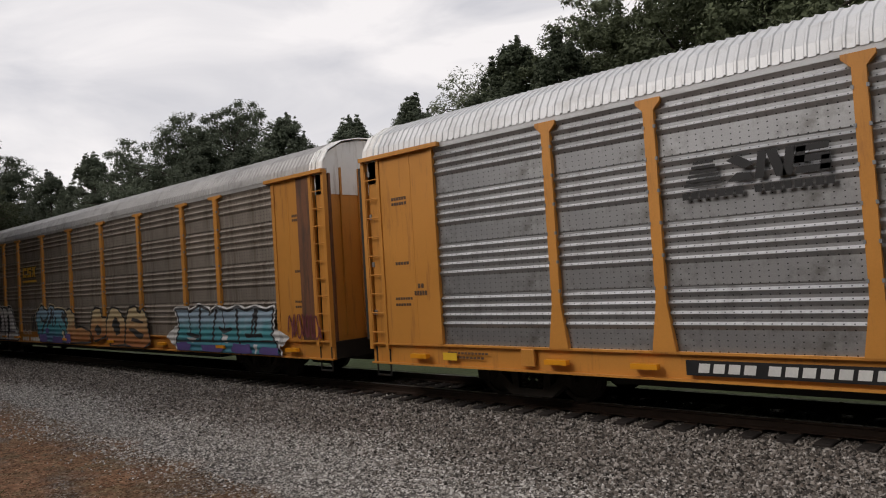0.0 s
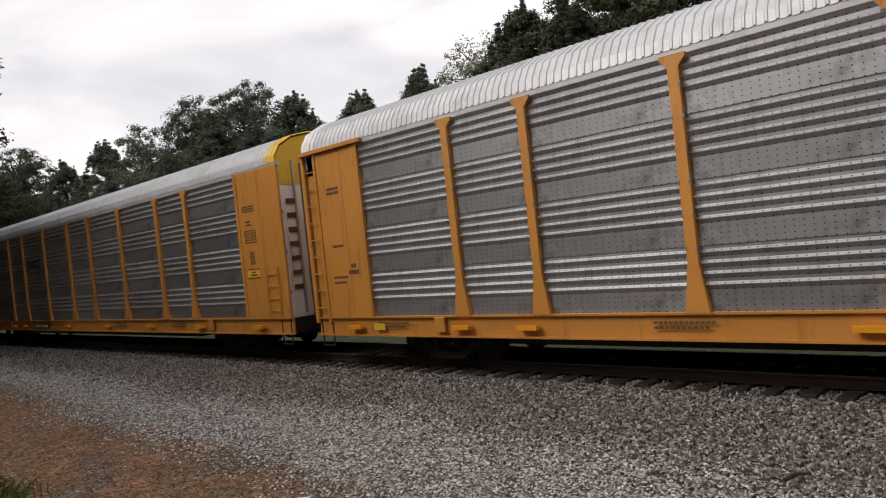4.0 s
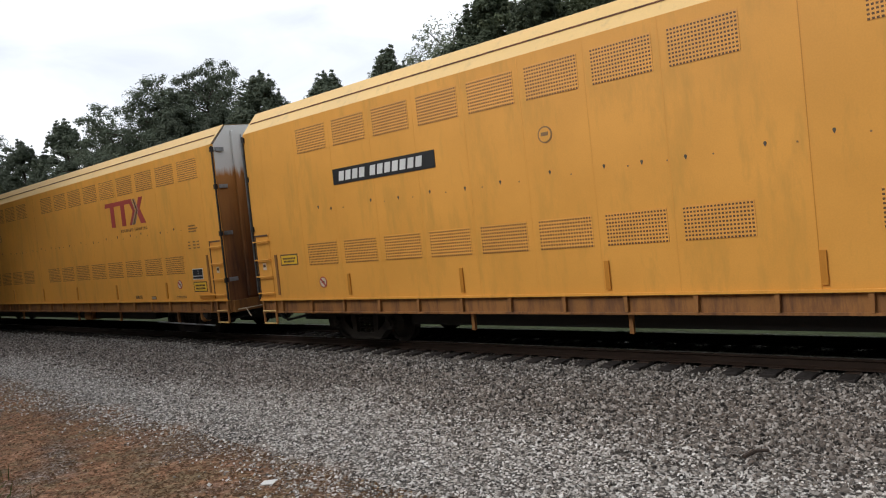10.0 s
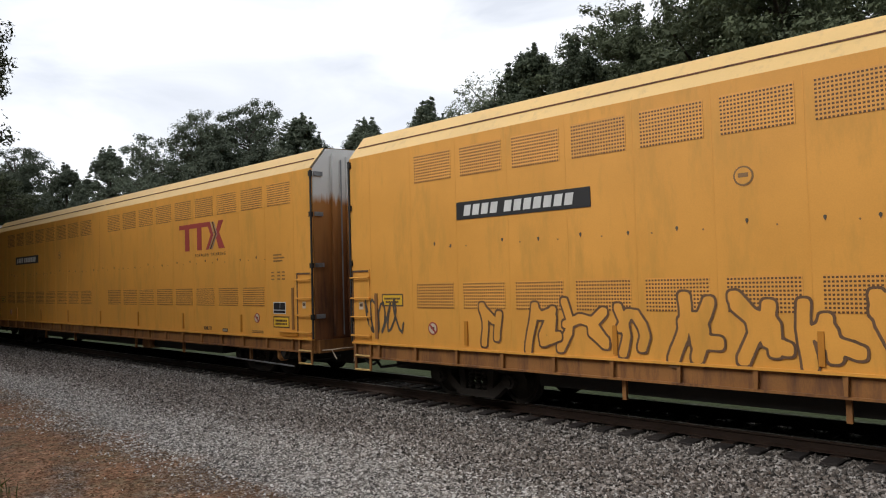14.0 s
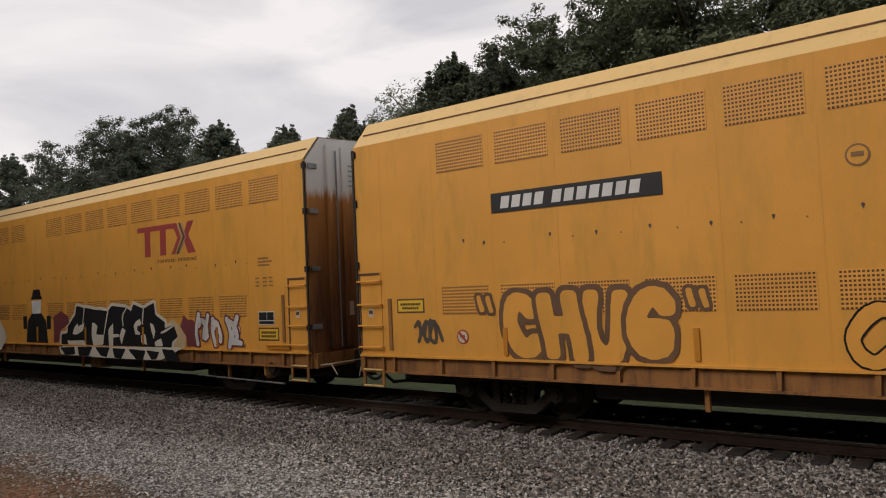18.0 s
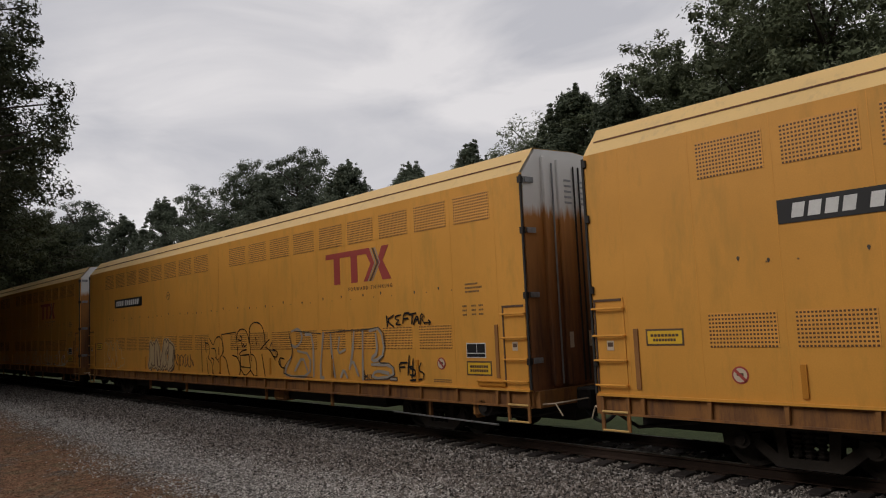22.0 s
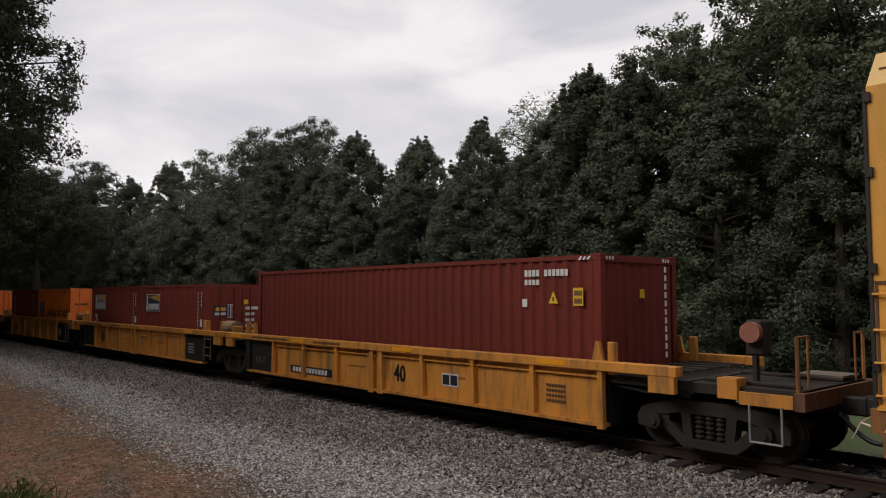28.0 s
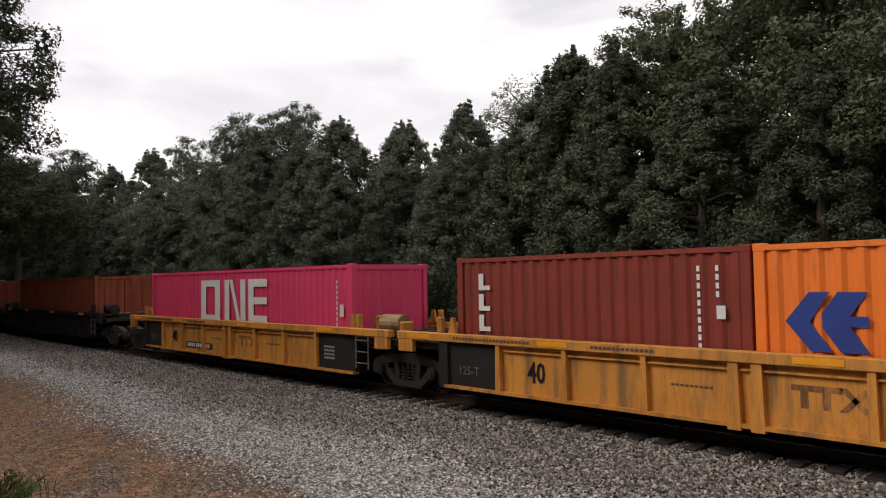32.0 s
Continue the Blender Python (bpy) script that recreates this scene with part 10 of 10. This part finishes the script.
# ---- well car units and their containers ----
WELL0, STEP = -278.3, -15.6
labels = ["yellow well car unit carrying a single oxide-red container", "yellow well car unit carrying two maroon containers", "yellow well car unit carrying brown and orange containers",
          "yellow well car unit carrying maroon and orange containers", "yellow well car unit carrying a long magenta container"]
units = []
for k, lb in enumerate(labels):
    units.append(ride(well_unit(lb, right_at=7.93 if k == 0 else 7.8, left_at=-7.93 if k == 4 else None, right_dark=k > 0), WELL0 + STEP * k))
coupled_end(units[0])
number_board(units[0], -3.9, 0.40, 2.0, 0.2, -1.384)
number_board(units[4], -3.0, 0.40, 1.9, 0.2, -1.384)
part("info_panel", boxes((2.2, 2.7, -1.39, -1.38, 0.58, 0.84)), M_PAINTWHITE, units[0])
part("info_field", boxes((2.23, 2.43, -1.394, -1.39, 0.61, 0.81), (2.47, 2.67, -1.394, -1.39, 0.61, 0.81)), M_WELLDARK, units[0])
DF = -1.226


def warn(c, x, z, size=0.22):
    """Yellow warning triangle with a dark core."""
    t = part("warning_triangle", prism([(x - size / 2, z), (x + size / 2, z), (x, z + size)], DF, DF + 0.004), M_SIGNYEL, c)
    part("triangle_core", boxes((x - 0.02, x + 0.02, DF - 0.003, DF, z + 0.04, z + 0.12)), M_INK, t)


def upright_bars(c, x, z, n, w, h, material):
    """Characters stacked one below the other, as plain bars."""
    for i in range(n):
        part("mark_bar", boxes((x + 0.1 * w, x + 0.42 * w, DF, DF + 0.004, z - (i + 0.8) * h, z - i * h), (x + 0.42 * w, x + 0.85 * w, DF, DF + 0.004, z - (i + 0.8) * h, z - (i + 0.58) * h)), material, c)


def upright_marks(c, x, z, n, h=0.13):
    bm = bmesh.new()
    for i in range(n):
        box(bm, x, x + 0.05, DF, DF + 0.003, z - (i + 0.66) * h, z - i * h)
    return tagged(part("code_bar", bm, M_PAINTWHITE, c), kind="stuff")


box40 = ride(container("oxide-red corrugated forty-foot shipping container", 12.19, 2.896, M_CBROWN), WELL0, WELL_Z)
glyph_bars("code_bar", 11, 4.35, 2.52, 1.05, 0.12, M_PAINTWHITE, box40, DF, skip=(4,))
glyph_bars("code_bar", 4, 4.35, 2.36, 0.38, 0.1, M_PAINTWHITE, box40, DF)
part("code_plate", boxes((4.3, 4.42, DF, DF + 0.003, 1.95, 2.1)), M_PAINTWHITE, box40)
warn(box40, 5.05, 2.02)
part("height_sign", boxes((5.5, 5.72, DF, DF + 0.004, 1.98, 2.3)), M_SIGNYEL, box40, "yellow height sign")
glyph_bars("sign_bar", 4, 5.52, 2.16, 0.18, 0.09, M_INK, box40, DF - 0.004)
glyph_bars("sign_bar", 4, 5.52, 2.02, 0.18, 0.09, M_INK, box40, DF - 0.004)
for k in range(3):
    part("hazard_stripe", prism([(5.62 + 0.09 * k, 2.79), (5.67 + 0.09 * k, 2.79), (5.71 + 0.09 * k, 2.85), (5.66 + 0.09 * k, 2.85)], DF, DF + 0.003), M_PAINTWHITE, box40)
end40 = 12.19 / 2 + 0.003
for y in (-0.95, 0.85):
    part("end_stripes", boxes(*[(end40 - 0.004, end40, y - 0.12 + 0.09 * k, y - 0.07 + 0.09 * k, 2.79, 2.85) for k in range(3)]), M_PAINTWHITE, box40)
part("end_code", boxes(*[(end40 - 0.002, end40 + 0.002, 0.78, 0.85, 2.6 - 0.16 * k, 2.71 - 0.16 * k) for k in range(11)]), M_PAINTWHITE, box40)
part("end_triangle", boxes((end40 - 0.002, end40 + 0.002, -0.05, 0.1, 2.12, 2.28)), M_SIGNYEL, box40)

bea = []
for k, d in enumerate((3.06, -3.06)):
    c = ride(container("maroon corrugated twenty-foot container with a dark blue sign", 6.06, 2.591, M_CRED, doors=1), WELL0 + STEP + d, WELL_Z)
    bea.append(c)
    sg = part("sign_board", boxes((-2.5, -1.1, DF, DF + 0.006, 1.61, 2.25)), M_PAINTPALE if k else M_PAINTWHITE, c, "framed sign with dark blue field and yellow rays")
    part("sign_field", boxes((-2.49, -1.11, DF - 0.003, DF, 1.63, 2.23)), M_PAINTGREY if k else M_BLUEINK, sg)
    part("sign_tower", prism([(-2.42, 1.66), (-2.24, 1.66), (-2.28, 2.06), (-2.26, 2.18), (-2.4, 2.18), (-2.38, 2.06)], DF - 0.006, DF - 0.0035), M_PAINTWHITE, sg)
    for q in range(3):
        part("sign_ray", prism([(-2.2, 2.13), (-1.14, 2.0 + 0.09 * q), (-1.14, 2.05 + 0.09 * q)], DF - 0.006, DF - 0.0035), M_SIGNYEL, sg)
    glyph_bars("sign_bar", 6, -2.2, 1.68, 1.02, 0.22, M_PAINTWHITE, sg, DF - 0.006)
    ex = 3.03
    ds = part("door_sign", boxes((ex - 0.005, ex + 0.008, -1.02, -0.56, 1.5, 1.86)), M_BLUEINK, c, "dark door sign with a yellow ray")
    part("sign_ray", boxes((ex + 0.008, ex + 0.011, -0.95, -0.6, 1.68, 1.8)), M_SIGNYEL, ds)
    part("sign_bar", boxes((ex + 0.008, ex + 0.011, -0.98, -0.6, 1.54, 1.63)), M_PAINTWHITE, ds)
    sq = part("door_sign", boxes((ex - 0.005, ex + 0.008, -0.52, -0.34, 1.45, 1.9)), M_PAINTWHITE, c, "white door sign with red and blue fields")
    part("sign_field", boxes((ex + 0.008, ex + 0.011, -0.5, -0.44, 1.47, 1.88)), M_BLUE, sq)
    part("sign_field", boxes((ex + 0.008, ex + 0.011, -0.4, -0.35, 1.47, 1.88)), M_RED, sq)
    part("warning_triangle", boxes((ex - 0.005, ex + 0.008, 0.06, 0.22, 1.9, 2.06)), M_SIGNYEL, c)
    for k in range(5):
        part("code_bar", boxes((ex - 0.005, ex + 0.006, 0.12, 0.9 if k == 0 else 0.45, 1.72 - 0.2 * k, 1.82 - 0.2 * k)), M_PAINTWHITE, c)
    upright_marks(c, 2.25, 2.3, 11)
    upright_marks(c, 2.5, 2.3, 4)
    part("code_plate", boxes((2.45, 2.62, DF, DF + 0.003, 1.15, 1.4)), M_PAINTWHITE, c)
part("small_sign", boxes((-2.5, -2.12, DF, DF + 0.004, 1.02, 1.4)), M_PAINTWHITE, bea[1])
part("small_sign_field", prism([(-2.46, 1.06), (-2.3, 1.2), (-2.46, 1.36)], DF - 0.003, DF), M_BLUE, bea[1])
part("small_sign_field", prism([(-2.16, 1.06), (-2.3, 1.06), (-2.18, 1.36), (-2.16, 1.36)], DF - 0.003, DF), M_RED, bea[1])
glyph_bars("faded_bar", 16, -1.7, 1.16, 2.1, 0.06, M_CBROWN, bea[1], DF)


def orange_box(u, doors):
    c = ride(container("orange corrugated twenty-foot container with a blue arrow emblem", 6.06, 2.591, M_CORANGE, doors=doors), u, WELL_Z)
    part("emblem", slabs([[(-2.6, 1.5), (-2.28, 1.9), (-2.02, 1.9), (-2.2, 1.62), (-2.28, 1.5), (-2.2, 1.38), (-2.0, 1.1), (-2.28, 1.1)],
                          [(-2.12, 1.62), (-1.92, 1.9), (-1.55, 1.9), (-1.78, 1.58), (-1.55, 1.58), (-1.55, 1.44), (-1.78, 1.44), (-1.55, 1.1), (-1.9, 1.1), (-2.12, 1.42)]], DF - 0.003, DF + 0.002), M_BLUE, c, "blue arrow emblem")
    for k, (low, top, w) in enumerate(((0, 0.45, 0.24), (0, 0.3, 0.2), (-0.13, 0.3, 0.22), (0, 0.3, 0.2), (-0.13, 0.3, 0.22), (0, 0, 0), (0, 0.45, 0.18), (0, 0.45, 0.07), (0, 0.3, 0.24), (-0.13, 0.3, 0.2), (0, 0.45, 0.24))):
        x = -1.02 + 0.345 * k
        if w > 0.1:
            part("name_bar", slabs([bar(x, x + 0.075, 1.2 + low, 1.2 + top), bar(x + w - 0.01, x + w + 0.065, 1.2 + max(low, 0), 1.2 + min(top, 0.3)), bar(x + 0.075, x + w - 0.01, 1.2, 1.265)], DF, DF + 0.003), M_PAINTBLACK, c)
        elif w:
            part("name_bar", slabs([bar(x, x + w, 1.2, 1.65)], DF, DF + 0.003), M_PAINTBLACK, c)
    part("name_dash", boxes((0.7, 0.96, DF, DF + 0.003, 1.38, 1.45)), M_PAINTBLACK, c)
    if doors:
        for y0, y1, z in ((-1.0, -0.4, 1.75), (0.15, 0.95, 1.95), (0.15, 0.6, 1.75), (0.15, 0.5, 1.2)):
            part("door_mark", boxes((3.025, 3.036, y0, y1, z, z + 0.09)), M_INK, c)
        part("warning_triangle", boxes((3.025, 3.036, -0.5, -0.36, 1.3, 1.45)), M_SIGNYEL, c)
    glyph_bars("code_bar", 11, 1.4, 2.32, 1.0, 0.11, M_ENDRUST, c, DF, skip=(4,))
    glyph_bars("code_bar", 4, 1.4, 2.18, 0.36, 0.09, M_ENDRUST, c, DF)
    warn(c, 1.95, 1.82)
    part("code_plate", boxes((2.5, 2.66, DF, DF + 0.003, 1.8, 2.04)), M_SIGNYEL, c)
    return c


orange_box(-306.36, 1)
orange_box(-322.0, 0)
tri = ride(container("brown corrugated twenty-foot container with white upright marks", 6.06, 2.591, M_CDARK), -312.48, WELL_Z)
upright_bars(tri, -2.3, 2.27, 5, 0.36, 0.27, M_PAINTWHITE)
upright_marks(tri, 2.0, 2.3, 9)
upright_marks(tri, 2.3, 2.3, 6)
tex = ride(container("maroon corrugated twenty-foot container with white upright marks", 6.06, 2.591, M_CRED), -328.1, WELL_Z)
upright_bars(tex, -2.45, 2.26, 3, 0.4, 0.4, M_PAINTWHITE)
upright_marks(tex, 2.2, 2.3, 11)
upright_marks(tex, 2.5, 2.3, 4)
part("code_plate", boxes((2.5, 2.64, DF, DF + 0.003, 1.5, 1.7)), M_PAINTWHITE, tex)
pink = ride(container("magenta corrugated forty-foot container with white block emblem", 12.19, 2.591, M_CPINK), -340.85, WELL_Z)
part("emblem", slabs([bar(-2.06, -1.72, 1.03, 2.28), bar(-1.1, -0.76, 1.03, 2.28), bar(-1.72, -1.1, 2.08, 2.28), bar(-1.72, -1.1, 1.03, 1.2)], DF - 0.003, DF + 0.002), M_PAINTWHITE, pink, "white block emblem")
part("emblem", slabs([bar(-0.45, -0.15, 1.03, 2.28), [(-0.15, 2.28), (0.05, 2.28), (0.55, 1.03), (0.35, 1.03)], bar(0.55, 0.85, 1.03, 2.28)], DF - 0.003, DF + 0.002), M_PAINTWHITE, pink)
part("emblem", slabs([bar(1.03, 1.33, 1.03, 2.28), bar(1.33, 2.09, 2.06, 2.28), bar(1.33, 2.09, 1.56, 1.76), bar(1.33, 2.09, 1.03, 1.24)], DF - 0.003, DF + 0.002), M_PAINTWHITE, pink)
upright_marks(pink, 5.45, 2.2, 10)
part("code_plate", boxes((5.6, 5.75, DF, DF + 0.003, 1.3, 1.6)), M_PAINTWHITE, pink)
for k in range(4):
    u = -359.2 - 16.8 * k
    ride(well_unit("black well car carrying a rusty brown container", M_WELLDARK, right_at=7.9, left_at=-7.9, mark=False), u)
    ride(container("rusty brown container on a black well car", 12.19, 2.591, M_CBROWN if k % 2 else M_CDARK, doors=1), u, WELL_Z)


def motions():
    for ob, u, z in MOVING:
        rows = []
        for t in (0.0, 4.5, 9.0, 13.6, 18.2, 22.8, 27.4, 32.0):
            s = (SPEED_EARLY if t < 9 else SPEED) * (t - 9)
            rows.append((t, pose(u + s, TRACK_Y, z)))
        walk(ob, rows)


motions()
